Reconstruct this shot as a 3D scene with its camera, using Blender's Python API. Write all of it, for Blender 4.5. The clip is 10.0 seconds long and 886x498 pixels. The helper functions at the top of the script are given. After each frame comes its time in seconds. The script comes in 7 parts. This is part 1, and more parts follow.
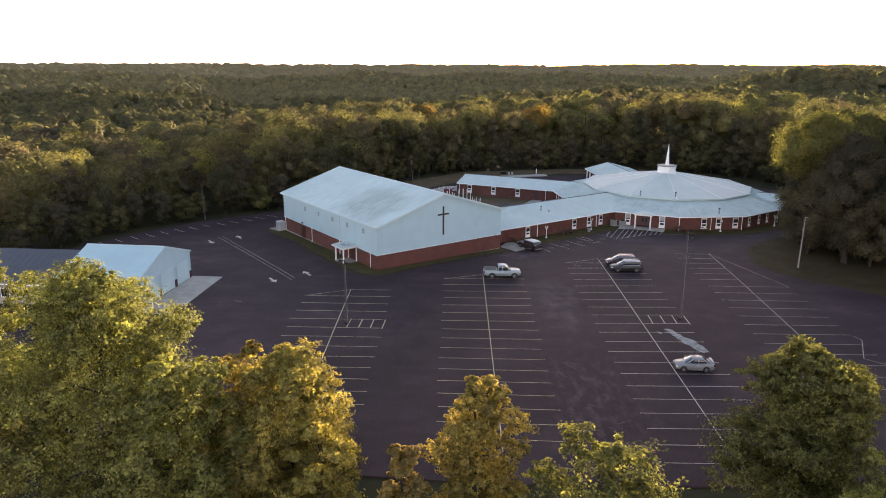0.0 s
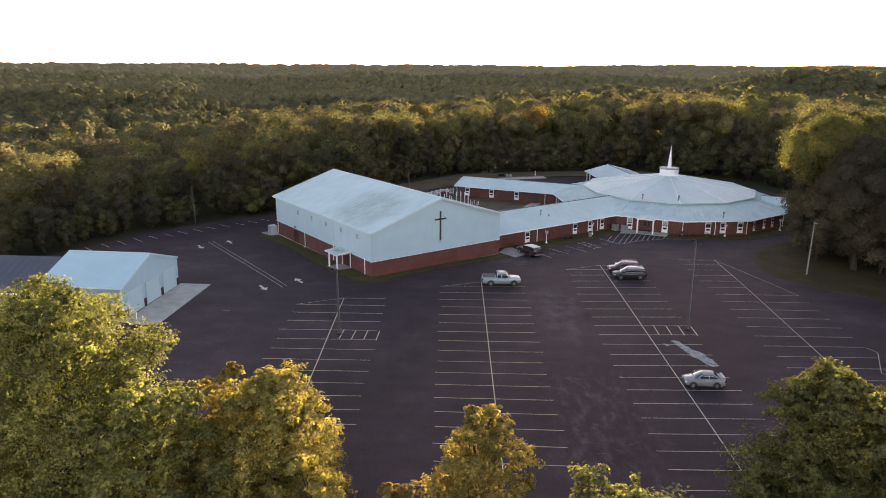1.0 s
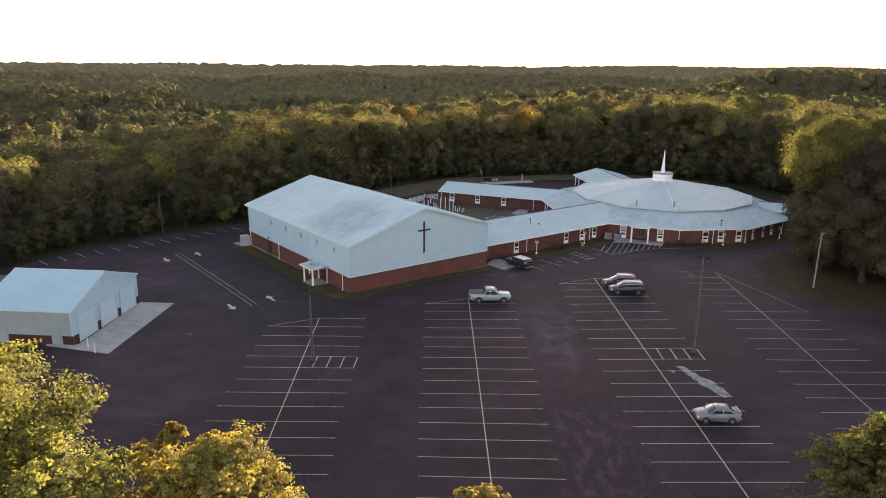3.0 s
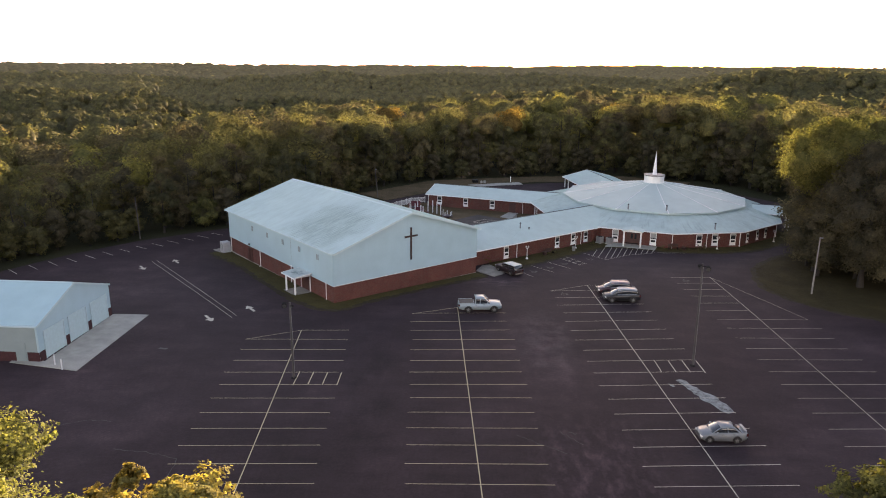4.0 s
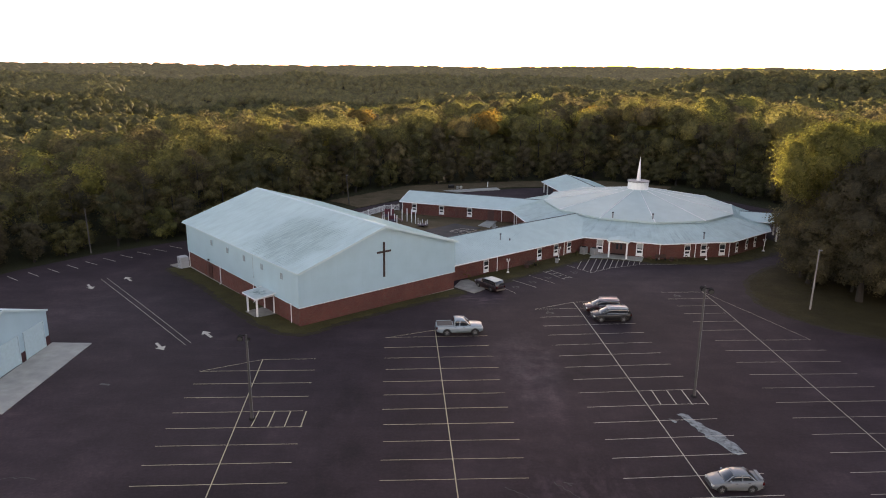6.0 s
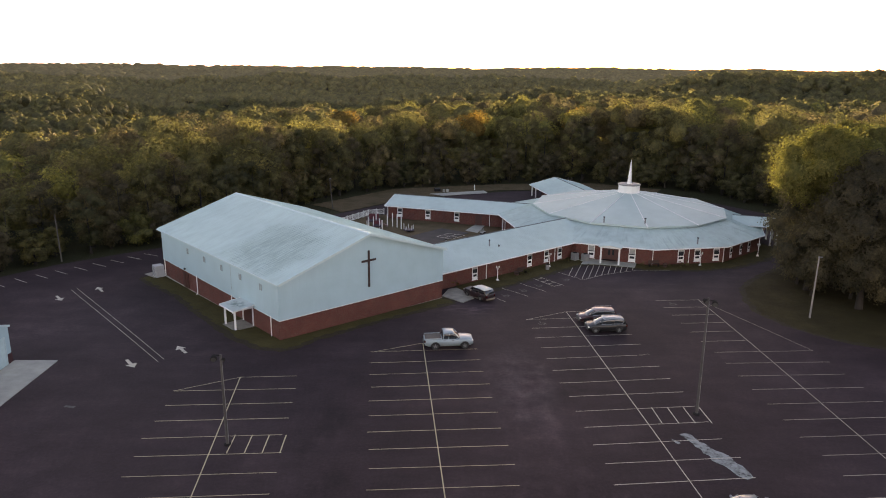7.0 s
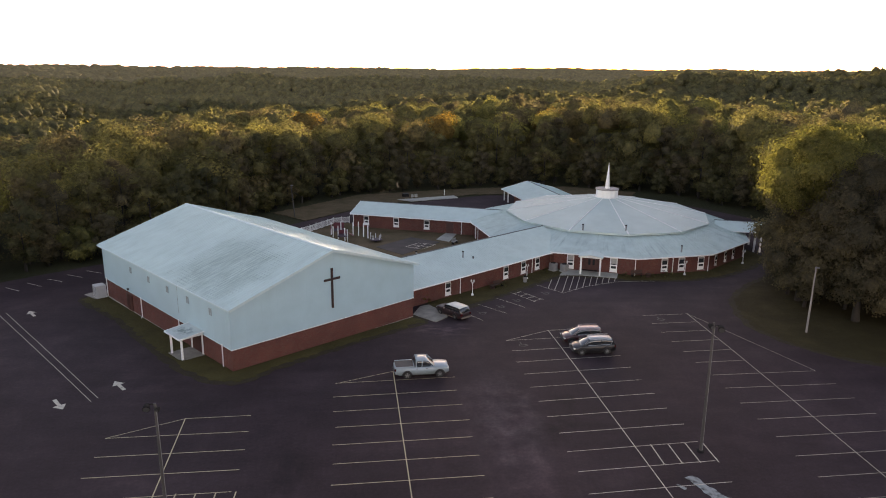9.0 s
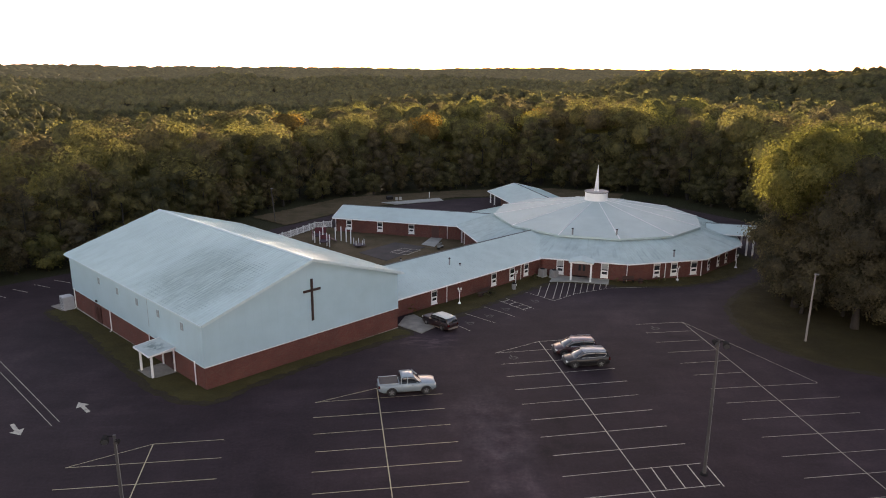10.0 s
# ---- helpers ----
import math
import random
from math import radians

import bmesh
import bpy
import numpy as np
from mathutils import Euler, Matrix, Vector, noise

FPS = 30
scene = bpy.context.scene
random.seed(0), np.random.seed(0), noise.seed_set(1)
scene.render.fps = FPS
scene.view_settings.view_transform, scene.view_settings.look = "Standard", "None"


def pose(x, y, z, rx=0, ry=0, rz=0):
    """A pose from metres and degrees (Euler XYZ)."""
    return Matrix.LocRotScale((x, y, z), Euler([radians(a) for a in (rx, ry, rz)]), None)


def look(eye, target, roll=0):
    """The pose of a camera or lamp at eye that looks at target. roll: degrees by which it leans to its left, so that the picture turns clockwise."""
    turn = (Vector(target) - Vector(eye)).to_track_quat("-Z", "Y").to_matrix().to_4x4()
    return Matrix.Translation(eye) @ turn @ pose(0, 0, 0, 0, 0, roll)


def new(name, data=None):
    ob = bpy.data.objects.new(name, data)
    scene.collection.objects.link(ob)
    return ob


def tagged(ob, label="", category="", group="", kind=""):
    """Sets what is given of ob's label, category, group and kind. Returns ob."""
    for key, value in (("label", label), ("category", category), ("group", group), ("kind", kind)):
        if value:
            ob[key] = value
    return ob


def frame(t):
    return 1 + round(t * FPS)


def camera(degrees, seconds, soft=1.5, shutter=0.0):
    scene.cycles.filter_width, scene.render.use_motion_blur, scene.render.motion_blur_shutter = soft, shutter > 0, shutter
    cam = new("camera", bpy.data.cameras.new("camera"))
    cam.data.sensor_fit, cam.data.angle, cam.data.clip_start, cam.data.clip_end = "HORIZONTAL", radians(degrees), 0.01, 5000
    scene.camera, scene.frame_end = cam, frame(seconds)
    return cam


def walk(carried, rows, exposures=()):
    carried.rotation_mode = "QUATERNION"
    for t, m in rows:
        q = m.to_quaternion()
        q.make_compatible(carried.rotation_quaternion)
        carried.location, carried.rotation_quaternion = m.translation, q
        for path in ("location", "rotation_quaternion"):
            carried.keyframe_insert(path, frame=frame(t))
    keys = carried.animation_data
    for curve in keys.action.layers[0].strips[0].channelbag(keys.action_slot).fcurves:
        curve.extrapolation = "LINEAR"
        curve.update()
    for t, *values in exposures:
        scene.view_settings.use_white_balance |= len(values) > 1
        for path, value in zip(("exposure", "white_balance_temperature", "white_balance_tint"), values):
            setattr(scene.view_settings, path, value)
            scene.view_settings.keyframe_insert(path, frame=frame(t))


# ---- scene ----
cam = camera(64.4, 10.0, soft=1.0)
PATH = [
    (0, (0.988, -2.399, 30.991), (0.842, -0.471, 30.478), 0.3),
    (0.5, (0.827, -0.507, 30.951), (0.684, 1.421, 30.439), 0.3),
    (1, (0.718, 1.438, 30.899), (0.58, 3.366, 30.387), 0.4),
    (1.5, (0.578, 3.347, 30.868), (0.449, 5.276, 30.357), 0.4),
    (2, (0.432, 5.255, 30.841), (0.313, 7.185, 30.331), 0.3),
    (2.5, (0.318, 7.222, 30.818), (0.21, 9.153, 30.307), 0.4),
    (4, (-0.111, 12.982, 30.71), (-0.167, 14.915, 30.2), 0.5),
    (4.5, (-0.115, 14.875, 30.746), (-0.155, 16.808, 30.235), 0.4),
    (5, (-0.232, 16.791, 30.779), (-0.254, 18.725, 30.27), 0.4),
    (5.5, (-0.369, 18.708, 30.777), (-0.372, 20.642, 30.268), 0.5),
    (7, (-0.781, 24.696, 30.67), (-0.722, 26.63, 30.165), 0.7),
    (7.5, (-0.909, 26.664, 30.556), (-0.827, 28.597, 30.051), 0.6),
    (8, (-0.952, 28.59, 30.473), (-0.848, 30.523, 29.97), 0.6),
    (8.5, (-0.934, 30.591, 30.412), (-0.807, 32.523, 29.91), 0.6),
    (9, (-0.864, 32.61, 30.379), (-0.714, 34.54, 29.877), 0.6),
    (9.5, (-0.778, 34.596, 30.314), (-0.607, 36.525, 29.812), 0.6),
    (10, (-0.673, 36.532, 30.319), (-0.48, 38.459, 29.817), 0.6),
]
EXPOSURE, KELVIN, TINT = 2.54, 7250, 34
walk(cam, [(t, look(eye, target, roll)) for t, eye, target, roll in PATH], [(0, EXPOSURE + 0.1, KELVIN - 400, TINT), (2.5, EXPOSURE + 0.05, KELVIN - 250, TINT), (5, EXPOSURE, KELVIN, TINT), (10, EXPOSURE - 0.18, KELVIN + 100, TINT)])

# ---- world and sun: low evening sun ahead, just over the woods ----
SUN_AZ, SUN_EL = 15.0, 2.9        # degrees clockwise from +y, and above the horizon
world = bpy.data.worlds.new("world")
scene.world = world
world.use_nodes = True
wn, wl = world.node_tree.nodes, world.node_tree.links
sky = wn.new("ShaderNodeTexSky")
sky.sky_type = "NISHITA"
sky.sun_disc = False
sky.sun_elevation, sky.sun_rotation = radians(SUN_EL), radians(SUN_AZ)
sky.altitude, sky.air_density, sky.dust_density, sky.ozone_density = 200, 1.0, 0.5, 1.2
# evening haze: the sky pales evenly towards the whole horizon
coord, split, fall, curve, haze, total = (wn.new("ShaderNode" + k) for k in ("TexCoord", "SeparateXYZ", "Math", "Math", "MixRGB", "MixRGB"))
wl.new(coord.outputs["Generated"], split.inputs[0])
fall.operation, fall.inputs[1].default_value = "MULTIPLY", -6.5
wl.new(split.outputs[2], fall.inputs[0])
curve.operation, curve.inputs[0].default_value, curve.use_clamp = "POWER", math.e, True
wl.new(fall.outputs[0], curve.inputs[1])
haze.inputs[1].default_value, haze.inputs[2].default_value = (0, 0, 0, 1), (3.4, 3.2, 3.3, 1)
wl.new(curve.outputs[0], haze.inputs[0])
total.blend_type, total.inputs[0].default_value = "ADD", 1.0
wl.new(sky.outputs[0], total.inputs[1])
wl.new(haze.outputs[0], total.inputs[2])
# the low air round the sun turns yellow
near_sun, dist, wide, amber = (wn.new("ShaderNode" + k) for k in ("VectorMath", "VectorMath", "MapRange", "MixRGB"))
near_sun.operation, near_sun.inputs[1].default_value = "SUBTRACT", (math.sin(radians(SUN_AZ)), math.cos(radians(SUN_AZ)), 0.0)
wl.new(coord.outputs["Generated"], near_sun.inputs[0])
flat = wn.new("ShaderNodeVectorMath")
flat.operation, flat.inputs[1].default_value = "MULTIPLY", (1.0, 1.0, 5.5)
wl.new(near_sun.outputs[0], flat.inputs[0])
dist.operation = "LENGTH"
wl.new(flat.outputs[0], dist.inputs[0])
wide.interpolation_type = "SMOOTHSTEP"
for k, v in zip(("From Min", "From Max", "To Min", "To Max"), (0.0, 0.24, 1.0, 0.0)):
    wide.inputs[k].default_value = v
wl.new(dist.outputs["Value"], wide.inputs["Value"])
amber.blend_type, amber.inputs[2].default_value = "MULTIPLY", (1.0, 0.84, 0.56, 1)
wl.new(wide.outputs[0], amber.inputs[0])
wl.new(total.outputs[0], amber.inputs[1])
wl.new(amber.outputs[0], wn["Background"].inputs[0])
wn["Background"].inputs[1].default_value = 0.15
sun = new("sun", bpy.data.lights.new("sun", "SUN"))
sun.data.energy, sun.data.angle, sun.data.color = 4.0, radians(0.6), (1.0, 0.89, 0.66)
a, e = radians(SUN_AZ), radians(SUN_EL)
sun.matrix_world = look((0, 0, 60), (-math.sin(a) * math.cos(e), -math.cos(a) * math.cos(e), 60 - math.sin(e)))

# ---- materials ----
def material(name, rough=0.6, metal=0.0):
    m = bpy.data.materials.new(name)
    m.use_nodes = True
    n, l = m.node_tree.nodes, m.node_tree.links
    b = n["Principled BSDF"]
    b.inputs["Roughness"].default_value, b.inputs["Metallic"].default_value = rough, metal
    return m, n, l, b


def ramp(n, l, fac, stops):
    r = n.new("ShaderNodeValToRGB")
    while len(r.color_ramp.elements) < len(stops):
        r.color_ramp.elements.new(0.5)
    for el, (p, c) in zip(r.color_ramp.elements, stops):
        el.position, el.color = p, (*c, 1)
    l.new(fac, r.inputs[0])
    return r.outputs[0]


def noise_tex(n, l, scale, detail=4, rough=0.55, coord="Object", stretch=None):
    tc = n.new("ShaderNodeTexCoord")
    out = tc.outputs[coord]
    if stretch:
        mp = n.new("ShaderNodeMapping")
        mp.inputs["Scale"].default_value = stretch
        l.new(out, mp.inputs[0])
        out = mp.outputs[0]
    t = n.new("ShaderNodeTexNoise")
    t.inputs["Scale"].default_value, t.inputs["Detail"].default_value, t.inputs["Roughness"].default_value = scale, detail, rough
    l.new(out, t.inputs["Vector"])
    return t.outputs[0]


def mix(n, l, fac, a, b, mode="MIX"):
    m = n.new("ShaderNodeMix")
    m.data_type, m.blend_type = "RGBA", mode
    for sock, v in ((m.inputs[0], fac), (m.inputs[6], a), (m.inputs[7], b)):
        if isinstance(v, (int, float)):
            sock.default_value = v
        elif isinstance(v, tuple):
            sock.default_value = (*v, 1)
        else:
            l.new(v, sock)
    return m.outputs[2]


def bump(n, l, b, height, strength=0.3, dist=0.02):
    bp = n.new("ShaderNodeBump")
    bp.inputs["Strength"].default_value, bp.inputs["Distance"].default_value = strength, dist
    l.new(height, bp.inputs["Height"])
    l.new(bp.outputs[0], b.inputs["Normal"])


def plain(name, colour, rough=0.6, metal=0.0, vary=0.12, scale=3.0, grain=40.0, relief=0.15, stretch=None):
    """A surface of one colour with large stains and a fine grain."""
    m, n, l, b = material(name, rough, metal)
    lo, hi = tuple(c * (1 - vary) for c in colour), tuple(min(1, c * (1 + vary)) for c in colour)
    big = ramp(n, l, noise_tex(n, l, scale, 5, stretch=stretch), [(0.3, lo), (0.7, hi)])
    fine = noise_tex(n, l, grain, 3)
    dark = ramp(n, l, fine, [(0.25, (1 - vary,) * 3), (0.7, (1, 1, 1))])
    l.new(mix(n, l, 1.0, big, dark, "MULTIPLY"), b.inputs["Base Color"])
    bump(n, l, b, fine, relief, 0.01)
    return m


def asphalt():
    m, n, l, b = material("asphalt", 0.85)
    b.inputs["Specular IOR Level"].default_value = 0.18
    big = ramp(n, l, noise_tex(n, l, 0.035, 6, 0.6), [(0.3, (0.0265, 0.0162, 0.0195)), (0.5, (0.0395, 0.0247, 0.0289)), (0.72, (0.06, 0.0395, 0.045))])
    blot = ramp(n, l, noise_tex(n, l, 0.25, 6, 0.65), [(0.35, (0.8, 0.8, 0.8)), (0.62, (1.05, 1.05, 1.05)), (0.8, (1.35, 1.34, 1.32))])
    sweep = ramp(n, l, noise_tex(n, l, 0.5, 4, 0.6, stretch=(0.25, 1.0, 1.0)), [(0.3, (0.86, 0.86, 0.87)), (0.7, (1.12, 1.12, 1.1))])
    smudge = ramp(n, l, noise_tex(n, l, 0.11, 9, 0.72), [(0.5, (1, 1, 1)), (0.64, (1.32, 1.31, 1.29)), (0.78, (1.95, 1.9, 1.86))])
    fine = noise_tex(n, l, 30, 4, 0.7)
    grit = ramp(n, l, fine, [(0.3, (0.75, 0.75, 0.75)), (0.7, (1.2, 1.2, 1.2))])
    specks = ramp(n, l, noise_tex(n, l, 3.5, 8, 0.75), [(0.35, (0.8, 0.8, 0.81)), (0.55, (1.02, 1.02, 1.02)), (0.72, (1.4, 1.38, 1.36))])
    c = mix(n, l, 1.0, mix(n, l, 1.0, big, specks, "MULTIPLY"), blot, "MULTIPLY")
    c = mix(n, l, 1.0, c, sweep, "MULTIPLY")
    c = mix(n, l, 1.0, c, smudge, "MULTIPLY")
    c = mix(n, l, 1.0, c, grit, "MULTIPLY")
    # a pale, washed-out stretch of the middle aisle
    tc, sub, mul, ln, mr = (n.new("ShaderNode" + k) for k in ("TexCoord", "VectorMath", "VectorMath", "VectorMath", "MapRange"))
    sub.operation, sub.inputs[1].default_value = "SUBTRACT", (9.4, 91.0, 0.0)
    mul.operation, mul.inputs[1].default_value = "MULTIPLY", (0.19, 0.075, 0.0)
    ln.operation, mr.interpolation_type = "LENGTH", "SMOOTHSTEP"
    l.new(tc.outputs["Object"], sub.inputs[0])
    l.new(sub.outputs[0], mul.inputs[0])
    l.new(mul.outputs[0], ln.inputs[0])
    l.new(ln.outputs["Value"], mr.inputs["Value"])
    for k, v in zip(("From Min", "From Max", "To Min", "To Max"), (0.25, 1.0, 1.0, 0.0)):
        mr.inputs[k].default_value = v
    wash = ramp(n, l, noise_tex(n, l, 0.4, 7, 0.68), [(0.4, (0, 0, 0)), (0.62, (1, 1, 1))])
    c = mix(n, l, mix(n, l, 1.0, mr.outputs[0], wash, "MULTIPLY"), c, mix(n, l, 1.0, c, (1.75, 2.0, 1.95), "MULTIPLY"))
    l.new(c, b.inputs["Base Color"])
    bump(n, l, b, fine, 0.4, 0.01)
    return m


def painted_line(name, colour, worn=0.5):
    m, n, l, b = material(name, 0.7)
    w = noise_tex(n, l, 3.0, 6, 0.7)
    l.new(ramp(n, l, w, [(0.28, tuple(0.25 * c + 0.03 for c in colour)), (0.28 + 0.3 * worn, colour)]), b.inputs["Base Color"])
    return m


def brickwork():
    m, n, l, b = material("red_brick", 0.85)
    tc = n.new("ShaderNodeTexCoord")
    sep, com, add = n.new("ShaderNodeSeparateXYZ"), n.new("ShaderNodeCombineXYZ"), n.new("ShaderNodeMath")
    l.new(tc.outputs["Object"], sep.inputs[0])
    l.new(sep.outputs[0], add.inputs[0])
    l.new(sep.outputs[1], add.inputs[1])
    l.new(add.outputs[0], com.inputs[0])
    l.new(sep.outputs[2], com.inputs[1])
    t = n.new("ShaderNodeTexBrick")
    t.inputs["Color1"].default_value, t.inputs["Color2"].default_value = (0.132, 0.032, 0.023, 1), (0.088, 0.022, 0.016, 1)
    t.inputs["Mortar"].default_value = (0.13, 0.078, 0.064, 1)
    t.inputs["Scale"].default_value = 1.0
    t.inputs["Mortar Size"].default_value, t.inputs["Brick Width"].default_value, t.inputs["Row Height"].default_value = 0.008, 0.21, 0.075
    l.new(com.outputs[0], t.inputs["Vector"])
    stain = ramp(n, l, noise_tex(n, l, 0.5, 5), [(0.3, (0.8, 0.8, 0.8)), (0.7, (1.15, 1.12, 1.1))])
    l.new(mix(n, l, 1.0, t.outputs[0], stain, "MULTIPLY"), b.inputs["Base Color"])
    bump(n, l, b, t.outputs["Fac"], -0.3, 0.01)
    return m


def roof_metal(name, colour, stretch=(0.5, 0.5, 1.0), dirt=0.82):
    """Painted metal roofing with faint streaks and stains."""
    m, n, l, b = material(name, 0.58)
    b.inputs["Specular IOR Level"].default_value = 0.35
    streak = ramp(n, l, noise_tex(n, l, 1.2, 5, 0.6, stretch=stretch), [(0.25, tuple(c * dirt for c in colour)), (0.6, colour)])
    big = ramp(n, l, noise_tex(n, l, 0.16, 4), [(0.3, (0.88, 0.89, 0.9)), (0.65, (1, 1, 1))])
    c = mix(n, l, 1.0, streak, big, "MULTIPLY")
    fine = noise_tex(n, l, 14, 3)
    c = mix(n, l, 1.0, c, ramp(n, l, fine, [(0.2, (0.93, 0.93, 0.93)), (0.6, (1, 1, 1))]), "MULTIPLY")
    l.new(c, b.inputs["Base Color"])
    bump(n, l, b, fine, 0.05, 0.01)
    return m


def squarish(n, l, vec):
    """Distance from the middle of an area with rounded corners, 1 at its edge."""
    sp, total, root = n.new("ShaderNodeSeparateXYZ"), n.new("ShaderNodeMath"), n.new("ShaderNodeMath")
    l.new(vec, sp.inputs[0])
    for k in (0, 1):
        up = n.new("ShaderNodeMath")
        up.operation, up.inputs[1].default_value = "POWER", 4
        l.new(sp.outputs[k], up.inputs[0])
        l.new(up.outputs[0], total.inputs[k])
    root.operation, root.inputs[1].default_value = "POWER", 0.25
    l.new(total.outputs[0], root.inputs[0])
    return root.outputs[0]


def stained(base, cx, cy, hx, hy, tint, scale=1.3, stretch=(0.22, 2.6, 1), cut=(0.42, 0.55), soft=(0.5, 0.78)):
    """Adds a stained area to a material, round (cx, cy) in the object's own plan, broken up by streaks."""
    n, l = base.node_tree.nodes, base.node_tree.links
    b = n["Principled BSDF"]
    old = b.inputs["Base Color"].links[0].from_socket
    tc = n.new("ShaderNodeTexCoord")
    mp = n.new("ShaderNodeMapping")
    mp.vector_type = "TEXTURE"
    mp.inputs["Location"].default_value, mp.inputs["Scale"].default_value = (cx, cy, 0), (hx, hy, 50)
    l.new(tc.outputs["Object"], mp.inputs[0])
    ln = squarish(n, l, mp.outputs[0])
    edge = n.new("ShaderNodeMath")
    edge.operation = "MULTIPLY_ADD"
    edge.inputs[1].default_value = 0.9
    l.new(noise_tex(n, l, 0.35, 4), edge.inputs[0])
    l.new(ln, edge.inputs[2])
    half = n.new("ShaderNodeMath")
    half.operation, half.inputs[1].default_value = "MULTIPLY", 0.5
    l.new(edge.outputs[0], half.inputs[0])
    area = ramp(n, l, half.outputs[0], [(soft[0], (1, 1, 1)), (soft[1], (0, 0, 0))])
    dash = ramp(n, l, noise_tex(n, l, scale, 4, 0.6, stretch=stretch), [(cut[0], (0, 0, 0)), (cut[1], (1, 1, 1))])
    fac = mix(n, l, 1.0, area, dash, "MULTIPLY")
    dirty = mix(n, l, 1.0, old, tint, "MULTIPLY")
    l.new(mix(n, l, fac, old, dirty), b.inputs["Base Color"])
    return base


def mildew(base, cx, cy, hx, hy):
    """Mildew on a ribbed roof: a thin film, streaks down the ribs, and short dashes across them in rows."""
    stained(base, cx, cy, hx, hy, (0.86, 0.87, 0.86), 1.0, (1, 1, 1), (0.2, 0.5))
    stained(base, cx, cy, hx, hy, (0.78, 0.79, 0.78), 1.3, (0.16, 3.4, 1), (0.4, 0.56))
    n, l = base.node_tree.nodes, base.node_tree.links
    b = n["Principled BSDF"]
    old = b.inputs["Base Color"].links[0].from_socket
    tc, sp = n.new("ShaderNodeTexCoord"), n.new("ShaderNodeSeparateXYZ")
    l.new(tc.outputs["Object"], sp.inputs[0])
    waves = []
    for k, period in ((0, 0.42), (1, 0.463)):
        q, s = n.new("ShaderNodeMath"), n.new("ShaderNodeMath")
        q.operation, q.inputs[1].default_value, s.operation = "MULTIPLY", 2 * math.pi / period, "SINE"
        l.new(sp.outputs[k], q.inputs[0])
        l.new(q.outputs[0], s.inputs[0])
        waves.append(ramp(n, l, s.outputs[0], [(0.0, (0, 0, 0)), (0.7, (1, 1, 1))]))
    rows = mix(n, l, 1.0, waves[0], waves[1], "MULTIPLY")
    tc2, mp = n.new("ShaderNodeTexCoord"), n.new("ShaderNodeMapping")
    mp.vector_type = "TEXTURE"
    mp.inputs["Location"].default_value, mp.inputs["Scale"].default_value = (cx, cy, 0), (hx * 1.15, hy * 1.1, 50)
    l.new(tc2.outputs["Object"], mp.inputs[0])
    ln = squarish(n, l, mp.outputs[0])
    ring = ramp(n, l, ln, [(0.35, (0.25, 0.25, 0.25)), (0.7, (1, 1, 1)), (0.95, (0.8, 0.8, 0.8)), (1.0, (0, 0, 0))])
    some = ramp(n, l, noise_tex(n, l, 0.4, 4), [(0.42, (0, 0, 0)), (0.58, (1, 1, 1))])
    fac = mix(n, l, 1.0, mix(n, l, 1.0, rows, ring, "MULTIPLY"), some, "MULTIPLY")
    l.new(mix(n, l, fac, old, mix(n, l, 1.0, old, (0.66, 0.67, 0.66), "MULTIPLY")), b.inputs["Base Color"])
    return base


